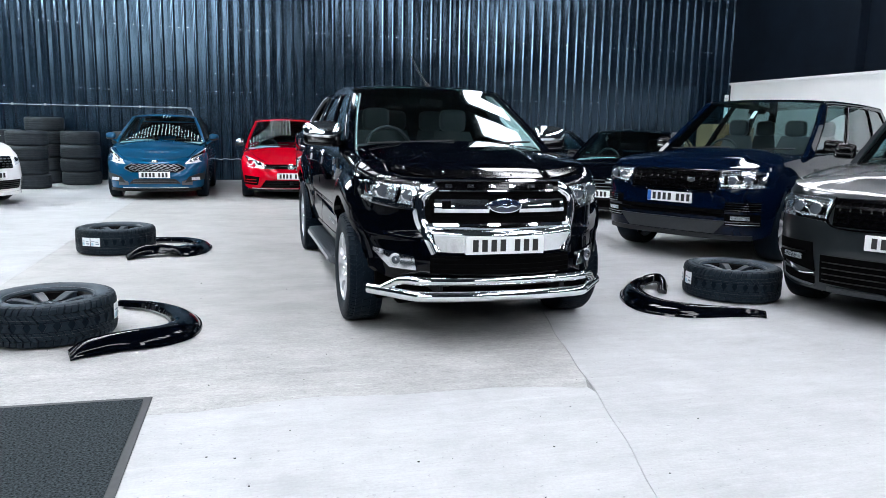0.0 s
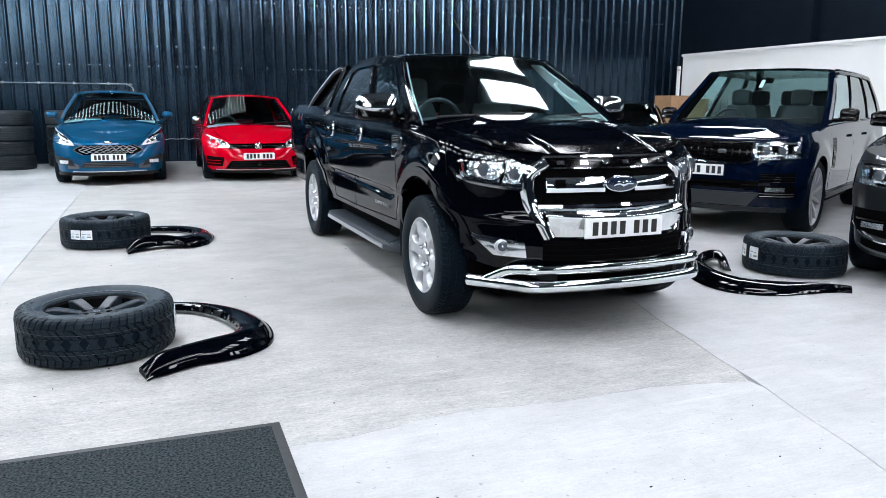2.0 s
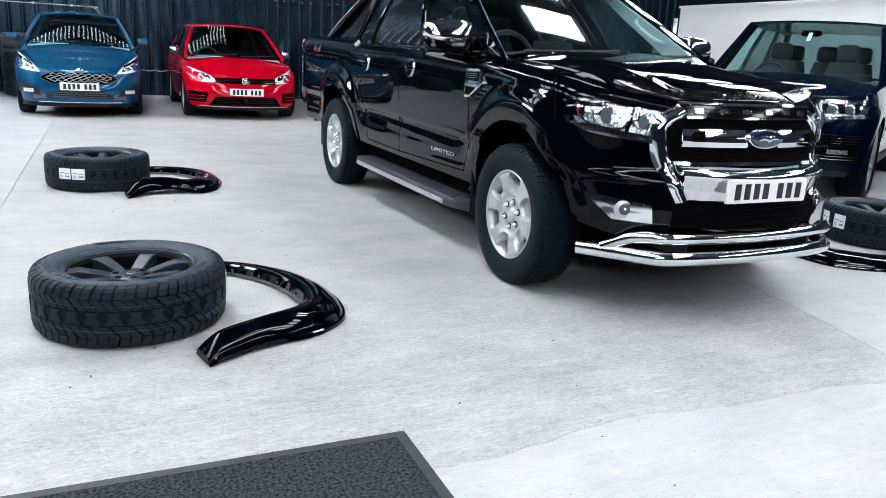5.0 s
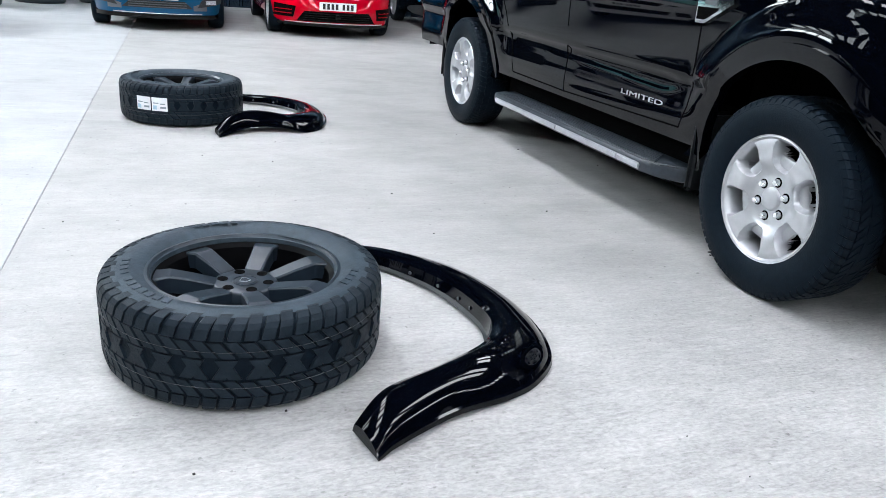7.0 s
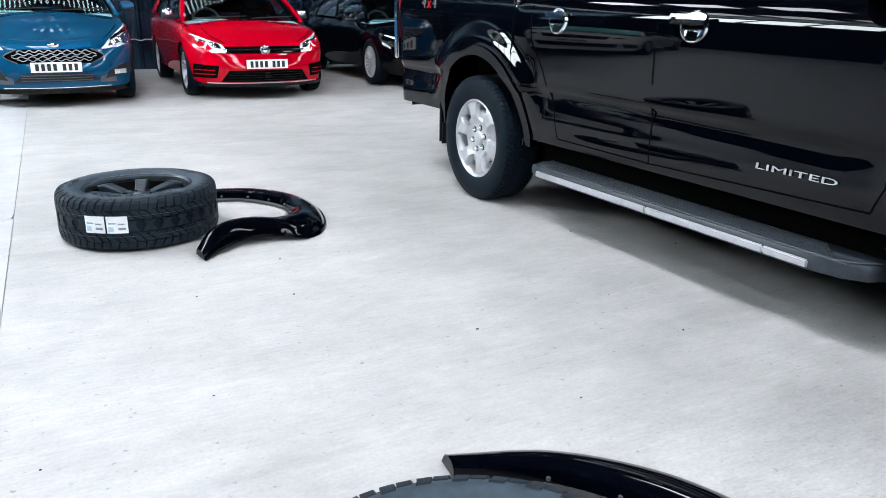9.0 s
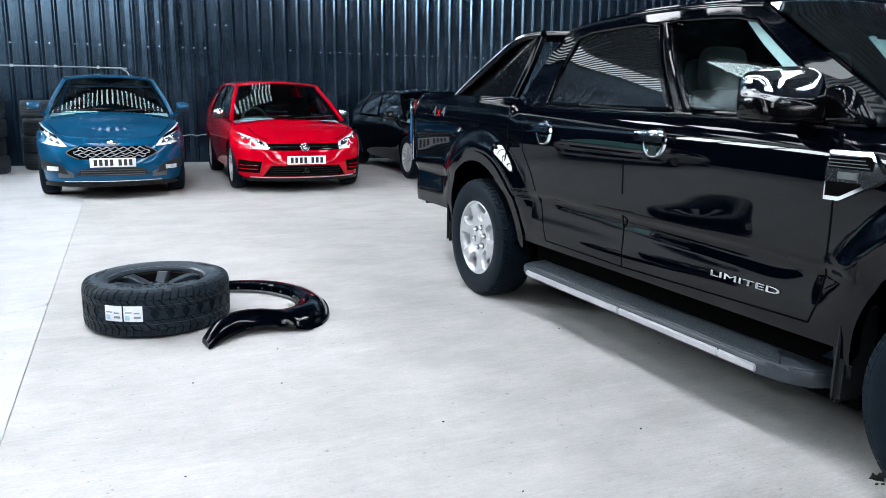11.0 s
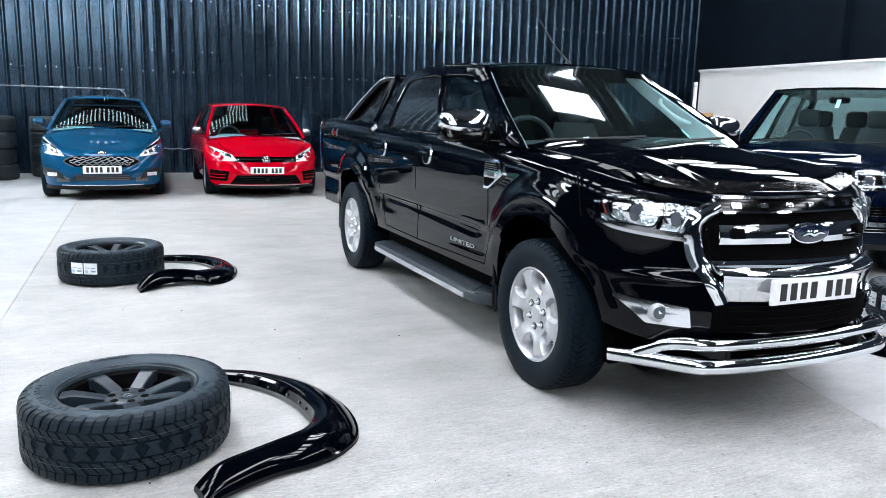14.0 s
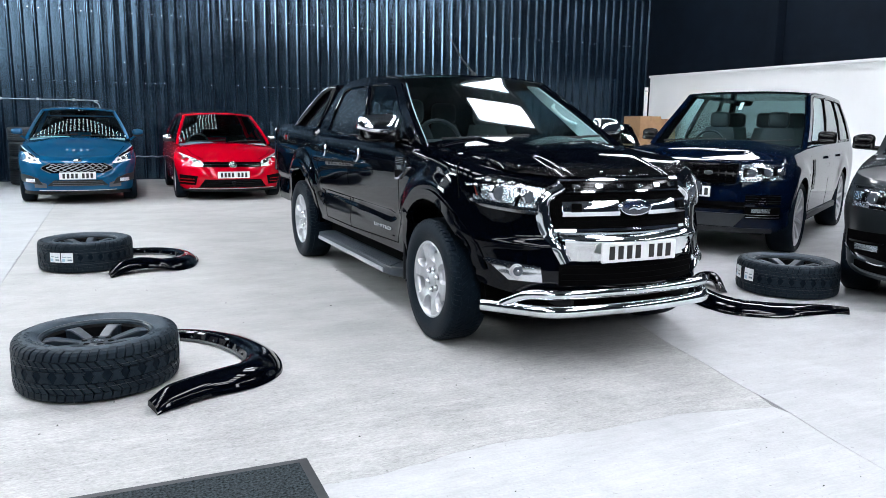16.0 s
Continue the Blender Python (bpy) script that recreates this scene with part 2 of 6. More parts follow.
# ---- mesh helpers ----
def finish(name, bm, mat, parent=None, smooth=True, label=""):
    me = bpy.data.meshes.new(name)
    bmesh.ops.recalc_face_normals(bm, faces=bm.faces)
    bm.to_mesh(me)
    bm.free()
    me.materials.append(mat if not isinstance(mat, str) else M[mat])
    if smooth:
        me.polygons.foreach_set("use_smooth", [True] * len(me.polygons))
        me.set_sharp_from_angle(angle=radians(38))
    ob = new(name, me)
    if parent is not None:
        ob.parent = parent
    if label:
        ob["label"] = label
    return ob


def part(name, bm, mat, parent, label="", smooth=True):
    return finish(name, bm, mat, parent, smooth, label)


def thing(name, label, category, m=None, group="", kind=""):
    ob = new(name)
    ob.empty_display_size = 0.2
    if m is not None:
        ob.matrix_world = m
    return tagged(ob, label, category, group, kind)


def box_bm(x0, x1, y0, y1, z0, z1, bevel=0.0, bm=None, segments=2):
    own = bm is None
    bm = bm or bmesh.new()
    made = bmesh.ops.create_cube(bm, size=1.0)["verts"]
    for v in made:
        v.co = Vector(((x0 + x1) / 2 + v.co.x * (x1 - x0), (y0 + y1) / 2 + v.co.y * (y1 - y0), (z0 + z1) / 2 + v.co.z * (z1 - z0)))
    if bevel and own:
        bmesh.ops.bevel(bm, geom=bm.edges[:], offset=bevel, segments=segments, affect="EDGES")
    return bm


def grid_bm(rows, closed_u=False, closed_v=False, bm=None):
    """A mesh from rows of places."""
    bm = bm or bmesh.new()
    vs = [[bm.verts.new(p) for p in r] for r in rows]
    nu, nv = len(vs), len(vs[0])
    for i in range(nu if closed_u else nu - 1):
        for j in range(nv if closed_v else nv - 1):
            quad = (vs[i][j], vs[(i + 1) % nu][j], vs[(i + 1) % nu][(j + 1) % nv], vs[i][(j + 1) % nv])
            try:
                bm.faces.new(quad)
            except ValueError:
                pass
    return bm


def sheet(fn, nu, nv, thick, lift=0.0, bm=None, out=None):
    """A thickened patch of the surface fn(u, v), u and v from 0 to 1; its face lies lift proud of the surface."""
    bm = bm or bmesh.new()
    e = 1e-3
    face, back = [], []
    for i in range(nu + 1):
        fr, br = [], []
        for j in range(nv + 1):
            u, v = i / nu, j / nv
            p = Vector(fn(u, v))
            uu, vv = min(max(u, e), 1 - e), min(max(v, e), 1 - e)
            du = Vector(fn(uu + e, vv)) - Vector(fn(uu - e, vv))
            dv = Vector(fn(uu, vv + e)) - Vector(fn(uu, vv - e))
            n = du.cross(dv)
            n = n.normalized() if n.length > 1e-12 else Vector((0, -1, 0))
            if out is not None and n.dot(Vector(out)) < 0:
                n = -n
            fr.append(p + n * lift)
            br.append(p + n * (lift - thick))
        face.append(fr)
        back.append(br)
    ring = lambda g: [g[0][j] for j in range(nv)] + [g[i][nv] for i in range(nu)] + [g[nu][j] for j in range(nv, 0, -1)] + [g[i][0] for i in range(nu, 0, -1)]
    grid_bm(face, bm=bm)
    grid_bm(back, bm=bm)
    a, b = ring(face), ring(back)
    grid_bm([a, b], closed_v=True, bm=bm)
    bmesh.ops.remove_doubles(bm, verts=bm.verts, dist=1e-5)
    return bm


def smooth_path(pts, n=8, closed=False):
    """Catmull-Rom through the points."""
    pts = [Vector(p) for p in pts]
    res = []
    count = len(pts)
    for i in range(count if closed else count - 1):
        if closed:
            p0, p1, p2, p3 = (pts[(i + k) % count] for k in (-1, 0, 1, 2))
        else:
            p1, p2 = pts[i], pts[i + 1]
            p0 = pts[i - 1] if i else p1 * 2 - p2
            p3 = pts[i + 2] if i + 2 < count else p2 * 2 - p1
        for k in range(n):
            t = k / n
            res.append(0.5 * (2 * p1 + (p2 - p0) * t + (2 * p0 - 5 * p1 + 4 * p2 - p3) * t * t + (3 * p1 - p0 - 3 * p2 + p3) * t ** 3))
    if not closed:
        res.append(pts[-1])
    return res


def tube_bm(pts, r, n=12, bm=None, flat=1.0):
    """A round bar along the points, with closed ends. flat: height by width."""
    bm = bm or bmesh.new()
    pts = [Vector(p) for p in pts]
    rows = []
    for i, p in enumerate(pts):
        d = (pts[min(i + 1, len(pts) - 1)] - pts[max(i - 1, 0)]).normalized()
        side = d.cross(Vector((0, 0, 1)))
        side = side.normalized() if side.length > 1e-3 else Vector((1, 0, 0))
        up = side.cross(d)
        rr = r(i / (len(pts) - 1)) if callable(r) else r
        rows.append([p + side * math.cos(a) * rr + up * math.sin(a) * rr * flat for a in (2 * math.pi * k / n for k in range(n))])
    grid_bm(rows, closed_v=True, bm=bm)
    bm.verts.ensure_lookup_table()
    base = len(bm.verts) - len(pts) * n
    bm.faces.new([bm.verts[base + k] for k in range(n)])
    bm.faces.new([bm.verts[base + (len(pts) - 1) * n + k] for k in range(n)])
    return bm


def lathe_bm(profile, n=48, bm=None, axis="X"):
    """Turns (radius, along) pairs round an axis."""
    rows = []
    for k in range(n):
        a = 2 * math.pi * k / n
        c, s = math.cos(a), math.sin(a)
        rows.append([(x, r * c, r * s) if axis == "X" else (r * c, r * s, x) for r, x in profile])
    return grid_bm(rows, closed_u=True, bm=bm)


def lerp(a, b, t):
    return a + (b - a) * t


def ease(x):
    x = min(1, max(0, x))
    return x * x * (3 - 2 * x)


def super_bm(rx, ry, rz, e=0.55, n=20, m=12):
    """A rounded pebble: a superellipsoid with half sizes rx, ry, rz."""
    pw = lambda q: math.copysign(abs(q) ** e, q)
    rows = []
    for i in range(m + 1):
        a = -math.pi / 2 + math.pi * i / m
        rows.append([(rx * pw(math.cos(a)) * pw(math.cos(2 * math.pi * j / n)), ry * pw(math.cos(a)) * pw(math.sin(2 * math.pi * j / n)), rz * pw(math.sin(a))) for j in range(n)])
    bm = grid_bm(rows, closed_v=True)
    bmesh.ops.remove_doubles(bm, verts=bm.verts, dist=1e-4)
    return bm


def super_box(x, y, z, rx, ry, rz):
    """A cushion with rounded edges round a point."""
    bm = super_bm(rx, ry, rz, 0.5, 20, 12)
    bm.transform(Matrix.Translation((x, y, z)))
    return bm


def curve1(keys):
    """A smooth curve through (place, value) pairs."""
    xs = [k[0] for k in keys]
    ys = [k[1] for k in keys]

    def f(x):
        if x <= xs[0]:
            return ys[0]
        if x >= xs[-1]:
            return ys[-1]
        i = max(k for k in range(len(xs) - 1) if xs[k] <= x)
        t = (x - xs[i]) / (xs[i + 1] - xs[i])
        h = xs[i + 1] - xs[i]

        def slope(k):
            if k == 0 or k == len(xs) - 1:
                return (ys[min(k + 1, len(xs) - 1)] - ys[max(k - 1, 0)]) / (xs[min(k + 1, len(xs) - 1)] - xs[max(k - 1, 0)])
            a, b = (ys[k] - ys[k - 1]) / (xs[k] - xs[k - 1]), (ys[k + 1] - ys[k]) / (xs[k + 1] - xs[k])
            return 0 if a * b <= 0 else 2 * a * b / (a + b)
        m0, m1 = slope(i) * h, slope(i + 1) * h
        return (2 * t ** 3 - 3 * t * t + 1) * ys[i] + (t ** 3 - 2 * t * t + t) * m0 + (-2 * t ** 3 + 3 * t * t) * ys[i + 1] + (t ** 3 - t * t) * m1
    return f


def words_mesh(name, text, size, depth, mat, parent, m, label="", wide=1.0):
    cu = bpy.data.curves.new(name, "FONT")
    cu.body, cu.size, cu.extrude, cu.align_x, cu.align_y = text, size, depth, "CENTER", "CENTER"
    tmp = new(name + "_tmp", cu)
    me = bpy.data.meshes.new_from_object(tmp.evaluated_get(bpy.context.evaluated_depsgraph_get()))
    bpy.data.objects.remove(tmp)
    me.transform(Matrix.Diagonal((wide, 1, 1, 1)))
    me.materials.append(M[mat])
    ob = new(name, me)
    ob.parent = parent
    ob.matrix_local = m
    if label:
        ob["label"] = label
    return ob


def wrapped_word(car, sg, name, text, size, s0, z0, mat, lift=0.003, wide=1.0, label=""):
    """Raised lettering that follows the side of a car."""
    ob = words_mesh(name, text, size, 0.0015, mat, car.root, Matrix.Identity(4), label, wide)
    for v in ob.data.vertices:
        s, z = s0 + sg * v.co.x, z0 + v.co.y
        v.co = (sg * (car.side_x(s, z) + lift + v.co.z), s, z)
    return ob


# ---- cars ----
class Car:
    """A car in its own frame: x across, y back from the nose, z up. The skin runs round a rounded plan outline."""

    def __init__(self, root, L, W, wheelbase, fo, r, tyre_w, arch, sill, shoulder, crown, tum, nose, tail,
                 cf=0.6, nf=2.8, cr=0.4, nr=3.2, belly=0.26, fbottom=0.24, rbottom=0.35, side_width=((0, 1), (6, 1)), ridge=0.010, shelf=0.0, swell=0.014, fine=0.12, hollow=None, lift=0.0):
        self.root, self.L, self.W, self.r, self.tyre_w, self.arch, self.sill = root, L, W, r, tyre_w, arch, sill
        self.af, self.ar = fo, fo + wheelbase
        self.zs, self.zt = curve1(shoulder), curve1(crown)
        self.tum, self.nose, self.tail, self.wide = curve1(tum), curve1(nose), curve1(tail), curve1(side_width)
        self.cf, self.nf, self.cr, self.nr = cf, nf, cr, nr
        self.fbottom, self.rbottom, self.ridge, self.shelf, self.swell = fbottom, rbottom, ridge, shelf, swell
        self.fine = fine
        self.az = r + lift
        self.hollow = hollow or (lambda s, z: 0.0)

    def frac(self, s, z):
        return (z - self.sill) / (self.zs(s) - self.sill)

    def lean(self, s, z):
        f = self.frac(s, z)
        a = max(0.0, 1 - s / (self.cf * 1.5)) ** 1.5
        b = max(0.0, 1 - (self.L - s) / (self.cr * 1.5)) ** 1.5
        step = self.shelf * ease((z - 0.675) / 0.06) * ease((s - 0.05) / 0.10) * (1 - ease((z - 0.74) / 0.26)) if self.shelf else 0.0
        return (self.nose(f) + step) * a - self.tail(f) * b

    def flare(self, s, z):
        """How far the skin swells out over the wheels."""
        return self.swell * ease((z - 0.48) / 0.30) * sum(ease(1 - (math.hypot(s - a, z - self.az) - self.arch - 0.08) / 0.13) for a in (self.af, self.ar))

    def skin(self, s, xr, z):
        return Vector((xr * (self.W * self.wide(s) * (1 - self.tum(self.frac(s, z))) + self.flare(s, z) - self.hollow(s, z)), s + self.lean(s, z), z))

    def ratio(self, s):
        if s < self.cf:
            return (1 - min(1, max(0, 1 - s / self.cf)) ** self.nf) ** (1 / self.nf)
        if s > self.L - self.cr:
            return (1 - min(1, (s - self.L + self.cr) / self.cr) ** self.nr) ** (1 / self.nr)
        return 1.0

    def side_x(self, s, z):
        s0 = s
        for _ in range(3):
            s0 = max(0, s - self.lean(s0, z))
        return self.ratio(s0) * (self.W * self.wide(s0) * (1 - self.tum(self.frac(s0, z))) + self.flare(s0, z) - self.hollow(s0, z))

    def front_y(self, x, z):
        q = min(1, abs(x) / (self.W * self.wide(0) * (1 - self.tum(self.frac(0, z)))))
        s0 = self.cf * (1 - (1 - q ** self.nf) ** (1 / self.nf))
        return s0 + self.lean(s0, z)

    def bottom(self, s):
        z = self.sill
        if s < self.af - self.arch:
            z = lerp(self.fbottom, self.sill, min(1, max(0, s / (self.af - self.arch))) ** 2)
        if s > self.ar + self.arch:
            z = self.rbottom
        for a in (self.af, self.ar):
            if abs(s - a) < self.arch:
                z = max(z, self.az + math.sqrt(self.arch ** 2 - (s - a) ** 2))
        return z

    def body(self, mat, gap=None, label=""):
        """The painted skin. gap: from where to where the top is open for the cabin."""
        ss = set()
        for k in range(15):
            th = math.pi / 2 * k / 14
            ss.add(round(self.cf * (1 - math.cos(th) ** (2 / self.nf)), 4))
            ss.add(round(self.L - self.cr * (1 - math.cos(th) ** (2 / self.nr)), 4))
        for a in (self.af, self.ar):
            for k in range(25):
                ss.add(round(a - self.arch * math.cos(math.pi * k / 24), 4))
            ss.add(round(a - self.arch - 0.004, 4))
            ss.add(round(a + self.arch + 0.004, 4))
        n = int(self.L / self.fine)
        for k in range(1, n):
            s = self.cf + (self.L - self.cr - self.cf) * k / n
            if all(abs(s - q) > self.fine * 0.25 for q in ss):
                ss.add(round(s, 4))
        ss = sorted(ss)
        loop = [(s, -self.ratio(s)) for s in reversed(ss) if s > 0 or True]
        loop += [(s, self.ratio(s)) for s in ss if s > 0]
        loop = [q for i, q in enumerate(loop) if not (q[0] >= self.L - 1e-6 and i > 0)]
        levels = [0, 0.06, 0.14, 0.24, 0.33, 0.37, 0.41, 0.46, 0.57, 0.68, 0.78, 0.87, 0.94, 1.0]
        if self.fine < 0.1:
            levels = [k / 52 for k in range(53)]
        inward = [0.02, 0.05, 0.1, 0.18, 0.28, 0.38, 0.43, 0.46, 0.49, 0.53, 0.62, 0.8, 1.0]
        rows, spine = [], []
        for s, xr in loop:
            zb, zs = self.bottom(s), self.zs(s)
            col = [self.skin(s, xr, lerp(zb, zs, u)) for u in levels]
            sh = col[-1]
            sp = min(max(sh.y, 0.75), self.L - 0.55)
            for w in inward:
                y = lerp(sh.y, sp, w)
                z = zs + (self.zt(y) - zs) * (1 - (1 - w) ** 2.1)
                if y < 1.6:
                    z += self.ridge * min(1, max(0, (w - 0.40) / 0.10)) * min(1, max(0, (y - 0.30) / 0.25))
                col.append(Vector((sh.x * (1 - w), y, z)))
            rows.append(col)
        bm = grid_bm(rows, closed_u=True)
        bmesh.ops.remove_doubles(bm, verts=bm.verts, dist=2e-4)
        if gap:
            kill = [f for f in bm.faces if gap[0] < f.calc_center_median().y < gap[1] and f.calc_center_median().z > self.zs(f.calc_center_median().y) - 0.02
                    and abs(f.calc_center_median().x) < self.W * 0.80]
            bmesh.ops.delete(bm, geom=kill, context="FACES")
        self.body_ob = part("body", bm, mat, self.root, label)
        return self.body_ob

    def underbody(self):
        w, top = self.W - 0.28, self.az + self.arch + 0.04
        # underside and housings near-black, their shade put into the colour
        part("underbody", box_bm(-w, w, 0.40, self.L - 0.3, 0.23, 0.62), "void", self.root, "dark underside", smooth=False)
        # low box added to deepen the shadow between the axles
        part("shade_block", box_bm(-w - 0.11, w + 0.11, self.af + 0.5, self.ar - 0.5, 0.215, 0.5), "void", self.root, smooth=False)
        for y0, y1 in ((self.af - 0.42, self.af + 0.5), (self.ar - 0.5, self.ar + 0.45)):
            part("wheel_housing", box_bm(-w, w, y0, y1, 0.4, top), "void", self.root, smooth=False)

    # patches that follow the skin
    def on_front(self, name, mat, x0, x1, lo, hi, lift=0.004, thick=0.012, parent=None, nu=10, nv=4, label=""):
        flo = lo if callable(lo) else (lambda x: lo)
        fhi = hi if callable(hi) else (lambda x: hi)

        def fn(u, v):
            x = lerp(x0, x1, u)
            z = lerp(flo(x), fhi(x), v)
            return (x, self.front_y(x, z), z)
        return part(name, sheet(fn, nu, nv, thick, lift, out=(0, -1, 0)), mat, parent or self.root, label)

    def patch(self, name, mat, plan, nu=12, nv=4, lift=0.004, thick=0.012, parent=None, label="", bulge=0.0):
        """A patch of the front whose (x, z) outline is given by plan(u, v)."""
        def fn(u, v):
            x, z = plan(u, v)
            return (x, self.front_y(x, z) - bulge * math.sin(math.pi * v), z)
        ob = part(name, sheet(fn, nu, nv, thick, lift, out=(0, -1, 0)), mat, parent or self.root, label)
        ob.visible_shadow = mat != "lens"
        return ob

    def strip(self, name, mat, pts, width, n=6, lift=0.02, thick=0.03, parent=None, label="", bulge=0.0):
        """A band along (x, z) places on the front."""
        path = smooth_path([(x, 0, z) for x, z in pts], n)

        def plan(u, v):
            q = u * (len(path) - 1)
            i = min(int(q), len(path) - 2)
            p = path[i].lerp(path[i + 1], q - i)
            a, b = path[max(i - 1, 0)], path[min(i + 2, len(path) - 1)]
            d = (b - a).normalized()
            w = width(u) if callable(width) else width
            return p.x - d.z * w * (v - 0.5), p.z + d.x * w * (v - 0.5)
        return self.patch(name, mat, plan, len(path) - 1, 6, lift, thick, parent, label, bulge)

    def on_side(self, name, mat, side, s0, s1, lo, hi, lift=0.004, thick=0.012, parent=None, nu=10, nv=4, label=""):
        flo = lo if callable(lo) else (lambda s: lo)
        fhi = hi if callable(hi) else (lambda s: hi)

        def fn(u, v):
            s = lerp(s0, s1, u)
            z = lerp(flo(s), fhi(s), v)
            return (side * self.side_x(s, z), s, z)
        return part(name, sheet(fn, nu, nv, thick, lift, out=(side, 0, 0)), mat, parent or self.root, label)

    def gap_line(self, side, pts, width=0.007):
        """A shut line on the side through (s, z) places."""
        path = [Vector(p) for p in pts]

        def fn(u, v):
            q = u * (len(path) - 1)
            i = min(int(q), len(path) - 2)
            p = path[i].lerp(path[i + 1], q - i)
            d = path[i + 1] - path[i]
            nrm = Vector((-d.y, d.x)).normalized() * width * (v - 0.5)
            p = p + nrm
            return (side * self.side_x(p.x, p.y), p.x, p.y)
        part("shut_line", sheet(fn, (len(path) - 1) * 4, 1, 0.004, 0.0015, out=(side, 0, 0)), "void", self.root)

    def arch_trim(self, mat, width=0.05, lift=0.012, thick=0.03, a0=-14, a1=194, name="arch_trim"):
        for side in (-1, 1):
            for a in (self.af, self.ar):
                def fn(u, v, a=a, side=side):
                    ph = radians(lerp(a0, a1 if a == self.ar else min(a1, 168), u))
                    rad = self.arch + lerp(-0.004, width, v)
                    s, z = a + rad * math.cos(ph), self.az + rad * math.sin(ph)
                    z = max(z, self.fbottom if a == self.af and s < a else 0.0, self.sill * 0.9)
                    flush = self.side_x(s, z)
                    return (side * (lerp(flush, max(flush, self.side_x(a, z)), 0.25 * (1 - v)) + lift), s, z)
                part(name, sheet(fn, 32, 3, thick, 0.003, out=(side, 0, 0)), mat, self.root)

    # cabin
    def cabin(self, mat, base, top, belt, half, roof, rails, glass=("glass", "glass"), bow=0.16, crown=0.05, pillars=(), rear_glass="glass", roof_mat=None, a_width=0.045, c_from=0.93, sag=0.012, taper=0.30, round_by=2.2, rail=0.93, post=0.022, cant=0.024, seal="gloss", trim="beige"):
        """base: where the screen and the rear window stand on the body at the pillars; top: where they meet the roof.
        belt: z of the belt line; half: half widths at belt and roof; roof, rails: heights at the middle and the edge; pillars: where along the side the uprights stand."""
        sA = lambda h: lerp(base[0], top[0], h)
        sR = lambda h: lerp(base[1], top[1], max(h, 0.0) ** 1.4)
        fb = curve1(belt)
        edge = curve1(rails)

        def width(h):
            return lerp(half[0], half[1], h) + 0.015 * math.sin(math.pi * max(0, min(1, h)))

        def side(sg):
            def fn(a, h):
                s = lerp(sA(h), sR(h), a)
                return (sg * width(h), s, lerp(fb(s), edge(s), h))
            return fn

        def screen(v, h):
            x = lerp(-1, 1, v)
            q, e = 1 - abs(x) ** round_by, sag * 4 * h * (1 - h)
            s = sA(h) - bow * q * (1 - taper * h) - e * 0.55
            return (x * width(h), s, lerp(fb(sA(h)), edge(sA(h)), h) + crown * q * h + e * 0.83)

        def rear(v, h):
            x = lerp(-1, 1, v)
            s = sR(h) + bow * 0.5 * (1 - x * x)
            return (x * width(h), s, lerp(fb(sR(h)), edge(sR(h)), h) + crown * (1 - x * x) * h)

        def roof_fn(a, v):
            x = lerp(-1, 1, v)
            s = lerp(sA(1) - bow * (1 - taper) * (1 - abs(x) ** round_by), sR(1) + bow * 0.5 * (1 - x * x), a)
            sc = min(max(s, sA(1)), sR(1))
            return (x * (width(1) + 0.004), s, edge(sc) + crown * (1 - abs(x) ** round_by))

        sub = lambda fn, u0, u1, v0, v1: (lambda u, v: fn(lerp(u0, u1, u), lerp(v0, v1, v)))
        R = self.root
        rm = roof_mat or mat
        self.roof = part("roof", sheet(roof_fn, 16, 14, 0.03, 0.004, out=(0, 0, 1)), rm, R)
        self.screen = part("windscreen", sheet(sub(screen, 0.02, 0.98, 0, 0.985), 24, 14, 0.005, 0.0, out=(0, -1, 1)), glass[0], R, "clear windscreen")
        self.rear_window = part("rear_window", sheet(sub(rear, 0.03, 0.97, 0, 0.97), 10, 6, 0.005, 0.0, out=(0, 1, 1)), rear_glass, R)
        self.screen.visible_shadow = glass[0] != "glass"
        self.rear_window.visible_shadow = rear_glass != "glass"
        marks = [a_width] + list(pillars) + [c_from]
        for sg in (-1, 1):
            fn = side(sg)
            o = (sg, 0, 0.2)
            for i in range(len(marks) - 1):
                pane = glass[min(1, i)]
                part("side_window", sheet(sub(fn, marks[i] - 0.01, marks[i + 1] + 0.01, 0.0, 0.96), 6, 6, 0.005, -0.004, out=o), pane, R).visible_shadow = pane != "glass"
                if i:
                    part("pillar", sheet(sub(fn, marks[i] - post, marks[i] + post, 0, 0.97), 4, 8, 0.03, 0.0, out=o), "gloss", R)
            for i in range(len(marks) - 1):
                a0, a1 = marks[i] + (post - 0.018 if i else 0.004), marks[i + 1] - (post - 0.018 if i + 2 < len(marks) else 0.004)
                ring = [(a0, 0.035)] + [(lerp(a0, a1, k / 6), 0.03) for k in range(1, 6)] + [(a1, 0.035), (a1, 0.5), (a1, rail - 0.03)] + [(lerp(a1, a0, k / 6), rail) for k in range(1, 6)] + [(a0, rail - 0.03), (a0, 0.5)]
                part("window_seal", tube_bm([Vector(fn(*q)) + Vector((sg * 0.004, 0, 0)) for q in ring + ring[:1]], 0.010, 8), seal, R)
            part("screen_pillar", sheet(sub(fn, -0.012, a_width, -0.02, 1.0), 3, 10, 0.05, 0.006, out=o), mat, R)
            part("pillar_trim", sheet(sub(fn, 0.0, a_width * 1.9, 0.0, 0.97), 3, 10, 0.012, -0.055, out=o), trim, R)
            part("rear_pillar", sheet(sub(fn, c_from, 1.01, -0.02, 1.0), 5, 10, 0.05, 0.006, out=o), mat, R)
